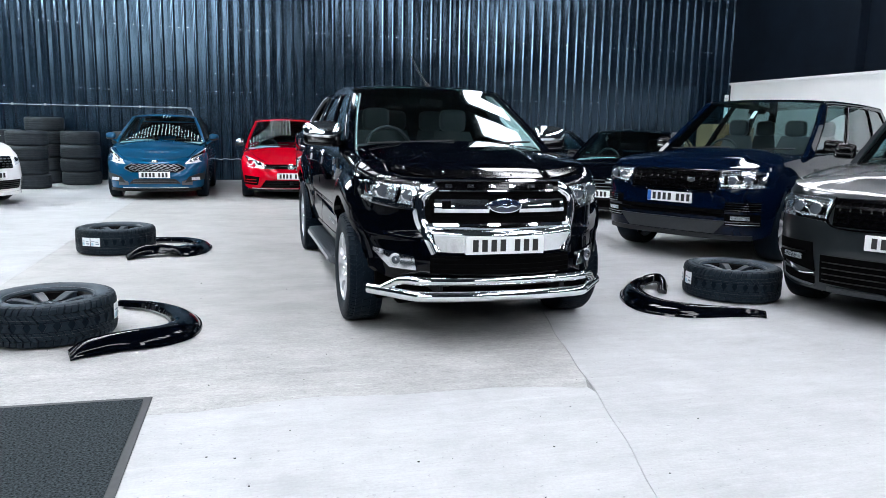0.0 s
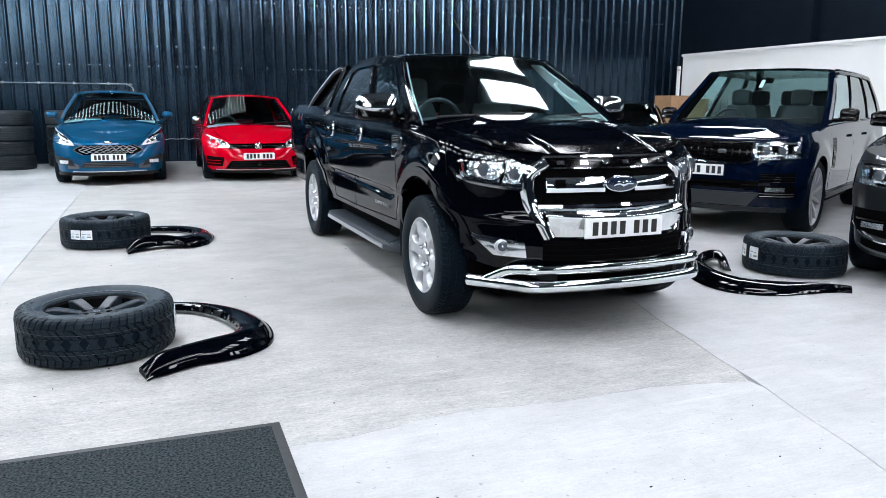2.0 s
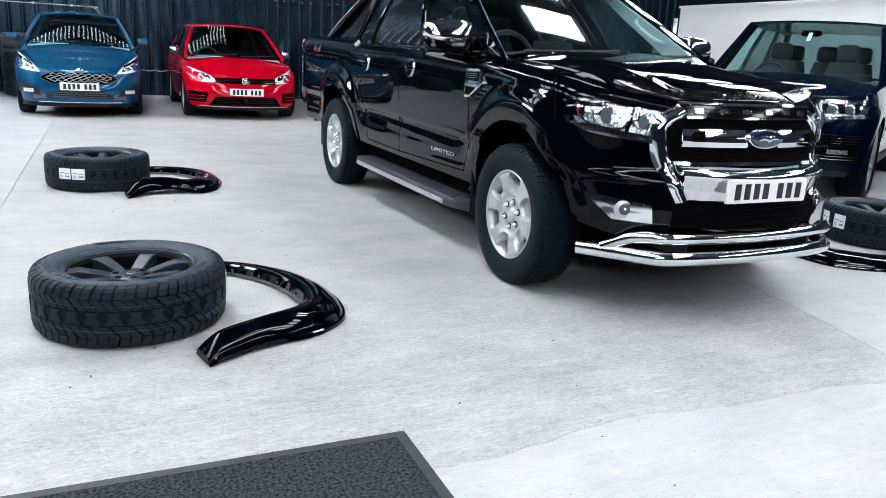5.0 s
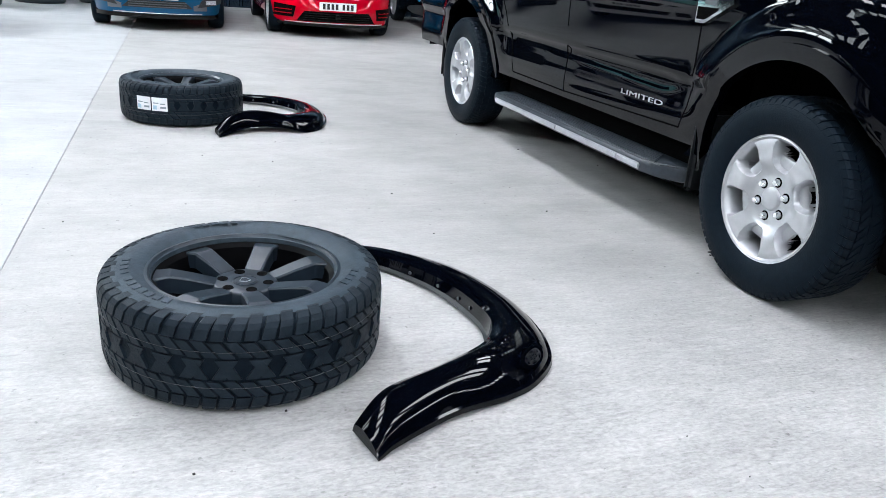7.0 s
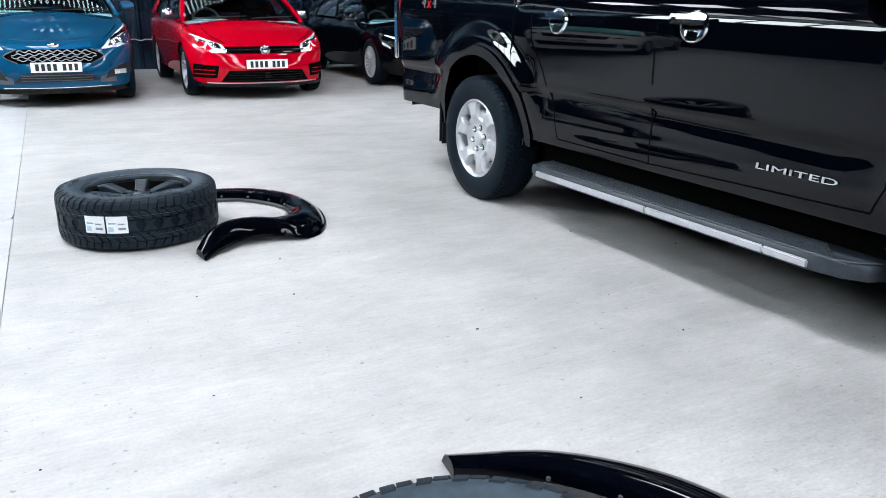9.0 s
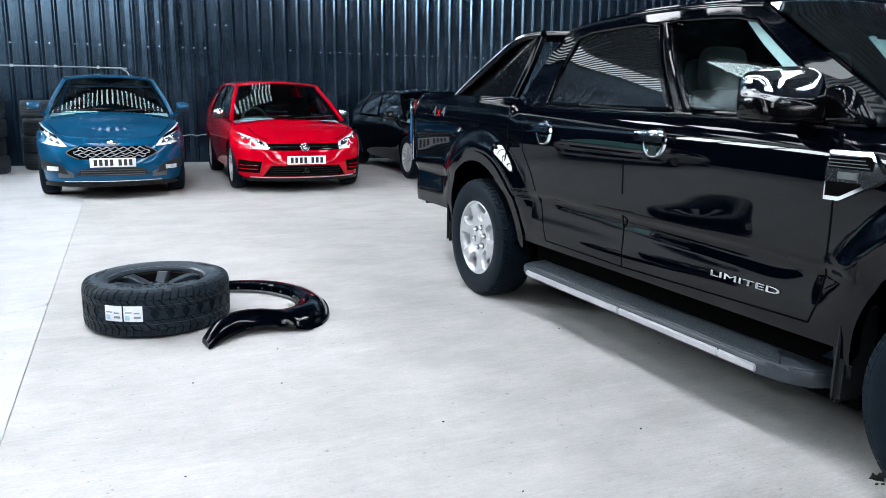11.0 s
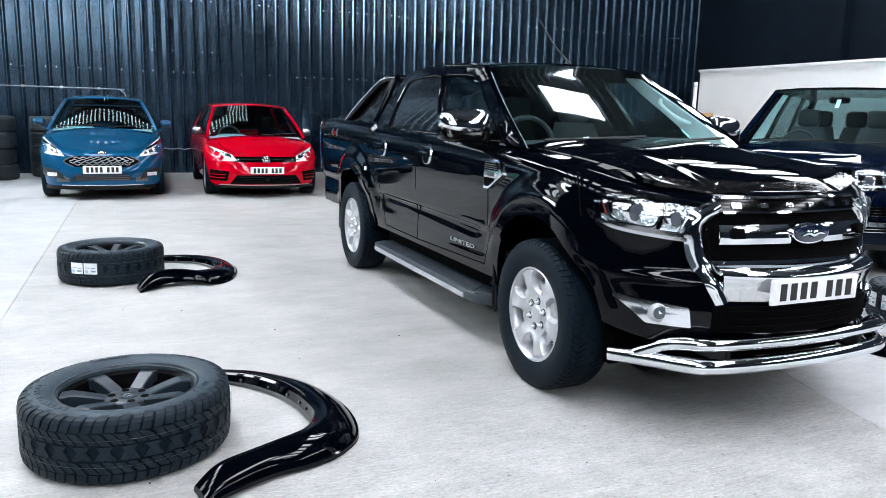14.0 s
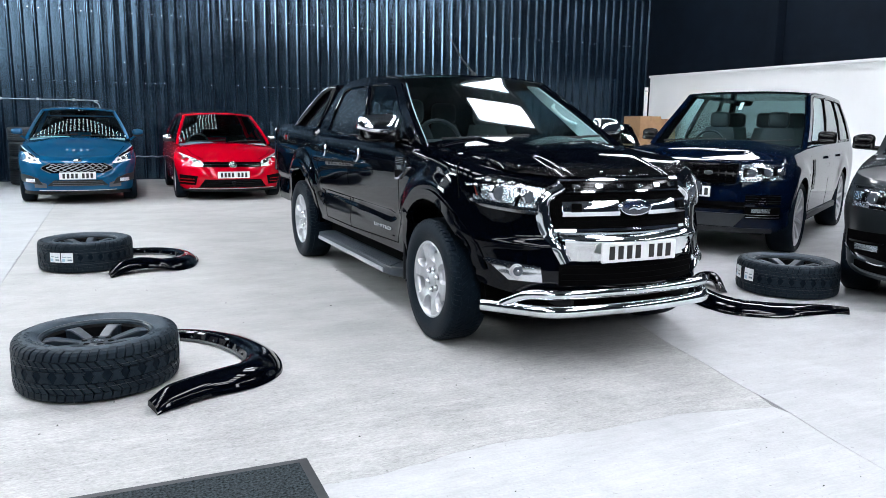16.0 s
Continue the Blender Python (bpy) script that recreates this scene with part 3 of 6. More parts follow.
            part("drip_rail", tube_bm([Vector(fn(k / 24, 0.975)) + Vector((-sg * 0.012, 0, -0.006)) for k in range(25)], cant, 14), mat, R)
            part("roof_rail", sheet(sub(fn, 0.0, 1.0, rail, 1.01), 20, 2, 0.03, 0.006, out=o), mat, R)
        self.cabin_fn = dict(side=side, screen=screen, rear=rear, roof=roof_fn, width=width, belt=fb, sA=sA, sR=sR, sub=sub)

    def wiper(self):
        for x0, x1 in ((-0.62, 0.0), (0.06, 0.62)):
            pts = []
            for k in range(7):
                t = k / 6
                p = Vector(self.cabin_fn["screen"](0.5 + lerp(x0, x1, t) / 1.5, 0.03 + 0.05 * t))
                pts.append(p + Vector((0, -0.018, 0.014)))
            part("wiper", tube_bm(pts, 0.009, 6), "plastic", self.root)

    def interior(self, z0, seat_y, wheel_x=-0.38, seats=2, trim="cloth", tall=0.12):
        R = self.root
        base = self.cabin_fn["sA"](0)
        b = self.cabin_fn["belt"](base)
        w = self.cabin_fn["width"](0) - 0.06

        def dash(u, v):
            x = lerp(-w, w, u)
            return (x, base - 0.05 + 0.62 * v, b - 0.05 + 0.035 * math.sin(math.pi * v) + (0.03 if abs(x - wheel_x) < 0.24 else 0) * math.sin(math.pi * v))
        part("dashboard", sheet(dash, 16, 6, 0.12, out=(0, 0, 1)), "dash", R)
        rim = [(wheel_x + 0.185 * math.cos(a), base + 0.62 + 0.05 * math.sin(a), b - 0.02 + 0.17 * math.sin(a)) for a in (2 * math.pi * k / 24 for k in range(25))]
        sw = part("steering_wheel", tube_bm(rim, 0.016, 8), "plastic", R)
        part("hub", box_bm(wheel_x - 0.16, wheel_x + 0.16, base + 0.6, base + 0.64, b - 0.05, b + 0.0, 0.015), "plastic", sw)
        # cabin shade is put into the floor's near-black colour
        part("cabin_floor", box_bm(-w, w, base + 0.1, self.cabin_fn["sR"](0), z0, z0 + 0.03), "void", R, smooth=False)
        rows = [(seat_y, (-0.37, 0.37))] + ([(seat_y + 0.95, (-0.4, 0.0, 0.4))] if seats > 1 else [])
        for y, xs in rows:
            for x in xs:
                hw = 0.24 if len(xs) == 2 else 0.19

                def back(u, v, x=x, y=y, hw=hw):
                    t = lerp(-1, 1, u)
                    return (x + t * hw * (1 - 0.28 * v ** 4), y + 0.16 * v - 0.05 * (1 - t * t), z0 + (b + tall - z0) * v)
                st = part("seat", sheet(back, 8, 6, 0.12, out=(0, -1, 0)), trim, R)
                part("headrest", super_box(x, y + 0.17, b + tall + 0.10, 0.125, 0.055, 0.105), trim, st)

    def mirrors(self, mat, y, z, size=(0.22, 0.11, 0.15), out=0.03, cap="plastic", reach=None, boxy=0.55, slim=False):
        """Door mirrors: a rounded shell over a dark base, a foot on the door and the glass behind."""
        sx, sy, sz = size
        for sg in (-1, 1):
            x0 = sg * ((reach or self.cabin_fn["width"](0)) + out)

            def shell(zc, rz, ry, rx, e):
                bm = super_bm(rx, ry, rz, e, 32, 18)
                for v in bm.verts:
                    t = v.co.x / sx
                    v.co.z *= 1 - 0.22 * t
                    v.co.y += 0.12 * sx * t + (0.25 * v.co.z if v.co.y < 0 else 0)
                    v.co.x *= sg
                bm.transform(Matrix.Translation((x0 + sg * sx * 0.5, y, z + zc)))
                return bm
            mi = part("wing_mirror", shell(sz * 0.16, sz * 0.36, sy * 0.5, sx * 0.5, boxy), mat, self.root)
            if slim:
                part("mirror_base", shell(-sz * 0.14, sz * 0.20, sy * 0.44, sx * 0.46, 0.7), cap, mi)
                part("mirror_foot", tube_bm(smooth_path([(x0 + sg * sx * 0.35, y + 0.02, z - sz * 0.22), (x0 - sg * 0.01, y + 0.04, z - sz * 0.55), (x0 - sg * 0.09, y + 0.06, z - sz * 0.95)], 4), sz * 0.13, 10), mat, mi)
            else:
                part("mirror_base", shell(-sz * 0.18, sz * 0.30, sy * 0.47, sx * 0.49, 0.42), cap, mi)
                part("mirror_foot", tube_bm([(x0 - sg * 0.10, y + 0.03, z - sz * 0.42), (x0 + sg * 0.02, y + 0.03, z - sz * 0.38), (x0 + sg * sx * 0.3, y + 0.03, z - sz * 0.34)], sz * 0.16, 10), cap, mi)
            xa, xb = x0 + sg * sx * 0.10, x0 + sg * sx * 0.92
            part("mirror_glass", box_bm(min(xa, xb), max(xa, xb), y + sy * 0.47, y + sy * 0.53 + 0.004, z - sz * 0.16, z + sz * 0.32, 0.002), "chrome", mi)

    def number_plate(self, z, proud=0.02, x=0.0, w=0.52, band=False, h=0.111):
        y = self.front_y(x, z) - proud
        p = part("number_plate", box_bm(x - w / 2, x + w / 2, y - 0.006, y + 0.012, z - h / 2, z + h / 2, 0.003), "plate", self.root, "white number plate with black bars")
        cw = w / 8.6
        xs = [x - w / 2 + cw * (0.75 + k) + (0.035 if k > 3 else 0) + (0.02 if band else 0) for k in range(7)]
        for q in xs:
            part("plate_bar", box_bm(q, q + cw * 0.60, y - 0.0085, y - 0.005, z - h * 0.34, z + h * 0.34), "ink", p, smooth=False)
        if band:
            part("plate_band", box_bm(x - w / 2 + 0.004, x - w / 2 + 0.045, y - 0.0085, y - 0.005, z - h * 0.47, z + h * 0.47), "plate_blue", p, smooth=False)
        return p

    def disc_on_front(self, name, mat, x, z, r, squash=1.0, proud=0.02, depth=0.03, parent=None, label="", turned=0.0):
        y = self.front_y(x, z) - proud
        bm = lathe_bm([(0.0005, -depth * 0.2), (r * 0.7, -depth * 0.15), (r * 0.93, 0.0), (r, depth * 0.4), (r, depth)], 32)
        bm.transform(Matrix.Translation((x, y, z)) @ Matrix.Rotation(radians(90 + turned), 4, "Z") @ Matrix.Diagonal((1, 1, squash, 1)))
        return part(name, bm, mat, parent or self.root, label)

    def wheels(self, style, rim_r, mat, inset=0.03):
        for sg in (-1, 1):
            for a in (self.af, self.ar):
                build_wheel(self.root, (sg * (self.W - self.tyre_w / 2 - inset), a, self.r), sg, self.r, self.tyre_w, rim_r, style, mat)


# ---- wheels ----
WHEELS = {}


def tyre_bm(r, w, rim_r, grooves=()):
    h = w / 2
    prof = [(rim_r - 0.012, -h * 0.80), (rim_r + 0.006, -h * 0.86), (rim_r + 0.02, -h * 0.93), (lerp(rim_r, r, 0.5), -h), (r - 0.03, -h * 0.95), (r - 0.012, -h * 0.86),
            (r - 0.004, -h * 0.70)] + [(r - d, h * q + o) for q in (grooves or (-0.3, 0.3)) for o, d in (((-0.006, 0), (-0.003, 0.009), (0.003, 0.009), (0.006, 0)) if grooves else ((0, 0), ))] + [(r - 0.004, h * 0.70), (r - 0.012, h * 0.86), (r - 0.03, h * 0.95),
            (lerp(rim_r, r, 0.5), h), (rim_r + 0.02, h * 0.93), (rim_r + 0.006, h * 0.86), (rim_r - 0.012, h * 0.80), (rim_r - 0.02, 0)]
    return lathe_bm(prof + prof[:1], 72)


def tread_bm(r, w, count, height, rugged=True):
    """Tread blocks round a tyre: zigzag ribs parted by thin grooves, shoulder blocks that wrap over the edge."""
    bm = bmesh.new()
    h = w / 2
    da = 2 * math.pi / count

    def block(a0, a1, stations, skew):
        tops, lows = [], []
        for k, (x, top, low) in enumerate(stations):
            sh = skew * (k / (len(stations) - 1)) * da
            for out, rr, pinch in ((tops, top, 0.05), (lows, low, 0.0)):
                out.append([bm.verts.new((x, rr * math.cos(a), rr * math.sin(a))) for a in (a0 + sh + pinch * (a1 - a0), a1 + sh - pinch * (a1 - a0))])
        n = len(stations)
        for k in range(n - 1):
            bm.faces.new((tops[k][0], tops[k][1], tops[k + 1][1], tops[k + 1][0]))
            bm.faces.new((tops[k][0], tops[k + 1][0], lows[k + 1][0], lows[k][0]))
            bm.faces.new((tops[k][1], lows[k][1], lows[k + 1][1], tops[k + 1][1]))
        for k in (0, n - 1):
            bm.faces.new((tops[k][0], lows[k][0], lows[k][1], tops[k][1]))

    R = r + height
    shoulder = [(0.60, R, r - 0.012), (0.80, R - 0.005, r - 0.016), (0.90, R - 0.014, r - 0.026), (0.955, R - 0.034, r - 0.042)]
    long = shoulder + [(0.972, R - 0.043, r - 0.050)]
    inner = [(0.24, R, r - 0.010), (0.40, R, r - 0.010), (0.56, R, r - 0.012)]
    mid = [(-0.20, R, r - 0.010), (0.0, R, r - 0.010), (0.20, R, r - 0.010)]
    for k in range(count):
        a, alt = k * da, k % 2
        for sg in (-1, 1):
            o = 0.5 * da if sg > 0 else 0.0
            sta = long if (alt and rugged) else shoulder
            block(a + o, a + o + da * 0.87, [(sg * h * x, t, b) for x, t, b in sta], 0.5 * sg)
            block(a + 0.2 * da, a + 1.04 * da, [(sg * h * (x + (0.02 if alt else 0.0)), t, b) for x, t, b in inner], -0.9 * sg)
        block(a + 0.55 * da, a + 1.40 * da, [(h * x, t, b) for x, t, b in mid], 0.8 if alt else -0.8)
    return bm


def spoke_bm(ang, r0, r1, w0, w1, x0, x1, depth, bm, mid=None, ridge=0.0):
    """A spoke from r0 to r1 with its face at x0 to x1, bulged by mid half way."""
    n = 6
    rows = []
    for k in range(n + 1):
        t = k / n
        rr, ww, xx = lerp(r0, r1, t), lerp(w0, w1, t), lerp(x0, x1, t) + (mid or 0) * math.sin(math.pi * t)
        row = []
        for y, x in ((-ww / 2, xx - depth), (-ww / 2, xx - 0.006), (-ww / 2 + 0.006, xx), (0, xx + ridge), (ww / 2 - 0.006, xx), (ww / 2, xx - 0.006), (ww / 2, xx - depth)):
            c, s = math.cos(ang), math.sin(ang)
            row.append((x, rr * c - y * s, rr * s + y * c))
        rows.append(row)
    grid_bm(rows, closed_v=True, bm=bm)
    for row in (rows[0], rows[-1]):
        bm.faces.new([bm.verts.new(p) for p in row])


def bent_spoke(bm, rim_r, face):
    """A broad flat spoke that climbs from the hub, bends near its end and spreads into the rim."""
    rows = []
    for t, w, x in ((0.0, 0.052, -0.034), (0.10, 0.054, -0.028), (0.40, 0.058, -0.014), (0.70, 0.064, -0.003), (0.74, 0.068, -0.003), (0.88, 0.076, -0.008), (0.95, 0.090, -0.010), (1.0, 0.128, -0.010)):
        r = lerp(0.070, rim_r - 0.005, t)
        rows.append([(face + x - 0.05, r, -w / 2), (face + x - 0.005, r, -w / 2), (face + x, r, -w / 2 + 0.005), (face + x, r, w / 2 - 0.005), (face + x - 0.005, r, w / 2), (face + x - 0.05, r, w / 2)])
    grid_bm(rows, closed_v=True, bm=bm)


def pressed_sector(bm, face, rim_r):
    """A sixth of a pressed alloy face: a broad spoke between two half pockets, each with its slot."""
    def pocket(r, arc, cr, hr, half, e):
        return (abs((r - cr) / hr) ** e + abs(arc / half) ** e) ** (1 / e)

    def place(r, ph):
        arc = (math.pi / 6 - abs(ph)) * r
        x = face - 0.026 + 0.024 * ease((r - 0.085) / 0.075) - 0.005 * ease((r - 0.205) / 0.03)
        d = pocket(r, arc, 0.174, 0.060, lerp(0.036, 0.074, (r - 0.115) / 0.115), 3.6)
        x -= 0.046 * lerp(0.5, 1.2, (r - 0.12) / 0.11) * (1 - ease((d - 0.80) / 0.20))
        x -= 0.05 * (1 - ease((pocket(r, arc, 0.197, 0.030, 0.054, 3.2) - 0.86) / 0.14))
        return (x, r * math.cos(ph), r * math.sin(ph))
    nr, na = 56, 48
    rs = [lerp(0.044, rim_r - 0.008, i / nr) for i in range(nr + 1)]
    ps = [lerp(-math.pi / 6, math.pi / 6, j / na) for j in range(na + 1)]
    grid_bm([[place(r, p) for p in ps] for r in rs], bm=bm)
    hole = []
    for f in bm.faces:
        c = f.calc_center_median()
        r, ph = math.hypot(c.y, c.z), math.atan2(c.z, c.y)
        if pocket(r, (math.pi / 6 - abs(ph)) * r, 0.197, 0.030, 0.054, 3.2) < 0.93:
            hole.append(f)
    bmesh.ops.delete(bm, geom=hole, context="FACES")


def build_wheel(parent, loc, sg, r, w, rim_r, style, mat, detail=True):
    """A wheel with its outer face towards sg along x."""
    key = (r, w, rim_r, style, mat)
    h = w / 2
    if key not in WHEELS:
        face = h - (0.018 if style == "six" else 0.035)
        bm = lathe_bm([(rim_r + 0.004, h * 0.83), (rim_r - 0.004, h * 0.86), (rim_r - 0.012, h * 0.82), (rim_r - 0.022, h * 0.6), (rim_r - 0.035, -h * 0.5), (rim_r, -h * 0.8)], 56)
        back = {"seven": 0.13, "six": 0.11}.get(style, 0.06)
        barrel = bmesh.new()
        if style == "seven":
            bm.free()
            bm = lathe_bm([(rim_r + 0.006, h * 0.86), (rim_r - 0.003, h * 0.87), (rim_r - 0.006, h * 0.83), (rim_r - 0.010, h * 0.80), (rim_r - 0.012, h * 0.70)], 64)
            lathe_bm([(rim_r - 0.012, h * 0.705), (rim_r - 0.024, h * 0.62), (rim_r - 0.027, h * 0.60), (rim_r - 0.028, h * 0.46), (rim_r - 0.034, h * 0.30), (rim_r - 0.045, -h * 0.5), (rim_r, -h * 0.8)], 56, bm=barrel)
        # black backing paints the shade seen through the wheel's openings
        dark = lathe_bm([(0.01, face - back), (rim_r * 0.8, face - back - 0.002), (rim_r * 0.84, face - back - 0.02), (rim_r - 0.024, face - back - 0.025)], 36)
        spokes, nut, well = bmesh.new(), bmesh.new(), None
        nut_r = 0.07
        if style == "six":
            count, off = 6, 0.5
            lathe_bm([(0.001, face - 0.014), (0.036, face - 0.0145), (0.042, face - 0.018), (0.046, face - 0.026)], 40, bm=bm)
            lathe_bm([(rim_r - 0.012, h * 0.74), (rim_r - 0.006, h * 0.83), (rim_r + 0.004, h * 0.86)], 56, bm=bm)
            pressed_sector(spokes, face, rim_r)
            lathe_bm([(0.0005, 0.010), (0.009, 0.009), (0.0125, 0.002), (0.014, -0.016)], 10, bm=nut)
            nut.transform(Matrix.Translation((face - 0.016, 0, 0)))
            # dark ring paints the shade round each nut
            well = lathe_bm([(0.0140, face - 0.0235), (0.0175, face - 0.0245), (0.0195, face - 0.0255)], 14)
        elif style == "seven":
            count, off = 7, 0.25
            lathe_bm([(0.001, face - 0.032), (0.040, face - 0.032), (0.086, face - 0.030), (0.090, face - 0.032), (0.093, face - 0.038), (0.094, face - 0.09)], 48, bm=bm)
            bent_spoke(spokes, rim_r, face)
            # flat black discs paint the shade of the nut holes
            lathe_bm([(0.0005, 0.0), (0.0150, 0.0), (0.0162, -0.002)], 16, bm=nut)
            nut.transform(Matrix.Translation((face - 0.029, 0, 0)))
            nut_r = 0.068
        else:
            count, off = {"multi": 20, "ten": 10, "five": 5}[style], 0.0
            lathe_bm([(0.001, face - 0.02), (0.04, face - 0.02), (0.07, face - 0.035), (0.08, face - 0.06)], 30, bm=bm)
            if style == "five":
                for o in (-0.16, 0.16):
                    spoke_bm(o, 0.06, rim_r - 0.01, 0.04, 0.035, face - 0.03, h * 0.78, 0.04, spokes, 0.01)
            else:
                spoke_bm(0, 0.06, rim_r - 0.01, 0.5 / count, 0.36 / count + 0.006, face - 0.03, h * 0.78, 0.03, spokes, 0.01)
        meshes = {}
        for nm, b, mt, sm in (("wheel", bm, mat, True), ("tyre", tyre_bm(r, w, rim_r), "lit_sidewall" if style == "seven" else "rubber", True), ("wheel_backing", dark, "void", True), ("nut", nut, "chrome" if style == "six" else "void", True), ("spoke", spokes, mat, False if style == "seven" else True), ("barrel", barrel, "barrel", True), ("nut_shade_ring", well, "void", True),
                              ("tread", tread_bm(r, w, 60 if style == "seven" else 72, 0.007 if style == "seven" else 0.0025, style == "seven") if style in ("six", "seven") else None, "shaded_tread_rubber" if style == "seven" else "rubber", False)):
            if b is None or len(b.verts) == 0:
                continue
            o = finish(nm, b, mt, None, sm)
            meshes[nm] = o.data
            # carcass between the tread blocks painted darker, groove shade in its colour
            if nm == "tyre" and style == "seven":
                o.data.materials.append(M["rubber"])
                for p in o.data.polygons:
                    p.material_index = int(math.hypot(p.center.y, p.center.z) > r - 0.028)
            bpy.data.objects.remove(o)
        WHEELS[key] = (meshes, count, off, nut_r)
    meshes, count, off, nut_r = WHEELS[key]
    wh = new("wheel", meshes["wheel"])
    wh.parent = parent
    wh.matrix_local = Matrix.Translation(loc) @ (pose(0, 0, 0) if sg > 0 else pose(0, 0, 0, 0, 0, 180)) @ pose(0, 0, 0, 20 * (loc[1] % 1.7), 0, 0)
    for nm, plain in (("tyre", "tyre"), ("wheel_backing", "dark_backing"), ("barrel", "barrel"), ("tread", "tread")):
        if nm in meshes:
            o = new(plain, meshes[nm])
            o.parent = wh
            if nm == "tread":
                o["kind"] = "stuff"
    for k in range(count):
        o = new("spoke", meshes["spoke"])
        o.parent = wh
        o.rotation_euler = (2 * math.pi * (k + off) / count, 0, 0)
    if "nut" in meshes:
        for k in range(6):
            a = 2 * math.pi * k / 6
            o = new("wheel_nut", meshes["nut"])
            o.parent = wh
            o.location = (0, nut_r * math.cos(a), nut_r * math.sin(a))
            if "nut_shade_ring" in meshes:
                o = new("nut_shade_ring", meshes["nut_shade_ring"])
                o.parent = wh
                o.location = (0, nut_r * math.cos(a), nut_r * math.sin(a))
    return wh


# ---- setting ----
X0, X1, Y0, Y1, HIGH = -10.0, 13.2, -7.0, 19.2, 7.0

floor = tagged(new("floor"), "pale grey power-floated concrete floor in cast slabs", "floor", kind="structure")


def slab(pts, mat, label=""):
    """A cast slab with its top at floor level."""
    bm = bmesh.new()
    top = [bm.verts.new((x, y, 0)) for x, y in pts]
    low = [bm.verts.new((x, y, -0.15)) for x, y in pts]
    bm.faces.new(top)
    bm.faces.new(list(reversed(low)))
    for i in range(len(pts)):
        j = (i + 1) % len(pts)
        bm.faces.new((top[i], top[j], low[j], low[i]))
    bmesh.ops.triangulate(bm, faces=[f for f in bm.faces if len(f.verts) > 4])
    return part("floor_slab", bm, mat, floor, label, smooth=False)


def joint_x(y):
    return 1.52 + 0.228 * (y - 2.54) + 0.012 * math.sin(y * 2.3) + 0.006 * math.sin(y * 9)


def edge_y(x):
    return 3.75 + 0.05 * math.sin(x * 1.9 + 0.6) + 0.022 * math.sin(x * 6.1) + 0.012 * noise.noise((x * 9, 0, 0)) + 0.012 * noise.noise((x * 31, 4, 0))


along = [Y0 - 0.2 + k * 0.12 for k in range(int((Y1 + 0.5 - Y0) / 0.12))]
across = [-2.076 + k * 0.04 for k in range(97)]
across = [x for x in across if x < joint_x(3.75) - 0.02]
G = 0.002
slab([(x, edge_y(x) + G / 2) for x in across] + [(joint_x(y) - G, y) for y in along if y > 3.76] + [(-2.076, Y1 + 0.3)], "slab", "grey worn concrete slab")
slab([(-2.076, Y0 - 0.2)] + [(joint_x(y) - G, y) for y in along if y < 3.70] + [(x, edge_y(x) - G / 2) for x in reversed(across)], "slab_pale", "pale newer concrete slab")
slab([(joint_x(y) + G, y) for y in reversed(along)] + [(20, Y0 - 0.2), (20, Y1 + 0.3)], "slab_pale", "pale concrete slab beside a joint")
west = [-2.0785 + 0.003 * noise.noise((0, y * 5, 0)) for y in along]
crack = [(-2.09, 9.25), (-2.2, 9.18), (-2.32, 9.12), (-2.45, 8.98), (-2.61, 8.89), (-2.9, 8.86), (-3.3, 8.72), (-4.0, 8.74), (-6.0, 8.6), (X0 - 0.2, 8.55)]
slab([(x - 0.001, y) for x, y in zip(west, along) if y < 9.25] + [(x, y - 0.002) for x, y in crack], "slab_pale", "pale concrete slab with a cracked edge")
slab([(x, y + 0.002) for x, y in reversed(crack)] + [(x - 0.001, y) for x, y in zip(west, along) if y > 9.26] + [(X0 - 0.2, Y1 + 0.3)], "slab_pale", "pale concrete slab with a cracked edge")
part("joint", box_bm(X0, 20, Y0, Y1, -0.16, -0.012), "joint", floor, smooth=False)


def wall(name, label, x0, x1, y0, y1, z0, z1, mat):
    ob = finish(name, box_bm(x0, x1, y0, y1, z0, z1), mat, None, False)
    return tagged(ob, label, "wall", kind="structure")


wall("wall_north", "dark block wall behind the metal cladding", X0 - 0.3, 20, Y1 + 0.12, Y1 + 0.4, 0, HIGH, "darkwall")
wall("wall_west", "dark painted warehouse wall", X0 - 0.3, X0, Y0 - 0.3, Y1 + 0.12, 0, HIGH, "darkwall")
wall("wall_east", "smooth dark navy wall above the white partition", X1, X1 + 0.3, Y0 - 0.3, Y1 + 0.12, 0, HIGH, "darkwall")
wall("wall_south", "dark painted warehouse wall under high windows", X0, X1, Y0 - 0.3, Y0, 0, 4.3, "darkwall")
wall("wall_south_2", "dark painted warehouse wall beside high windows", -0.5, X1, Y0 - 0.3, Y0, 4.3, HIGH, "darkwall")
# unseen windows, inferred from the bright pans of the left cladding
high_window = tagged(new("window_1"), "inferred row of bright high-level windows", "window", kind="structure")
for k in range(7):
    x = X0 + 1.35 * k
    part("pane", box_bm(x + 0.08, x + 1.29, Y0 - 0.2, Y0 - 0.18, 4.42, HIGH - 0.2), "window_light", high_window, smooth=False)
    part("mullion", box_bm(x - 0.06, x + 0.08, Y0 - 0.22, Y0 - 0.05, 4.3, HIGH), "steel", high_window, smooth=False)

# unseen panes, inferred; added for the bright lines on the cladding ribs
west_window = tagged(new("window_2"), "inferred row of bright high-level windows in the side wall", "window", kind="structure")
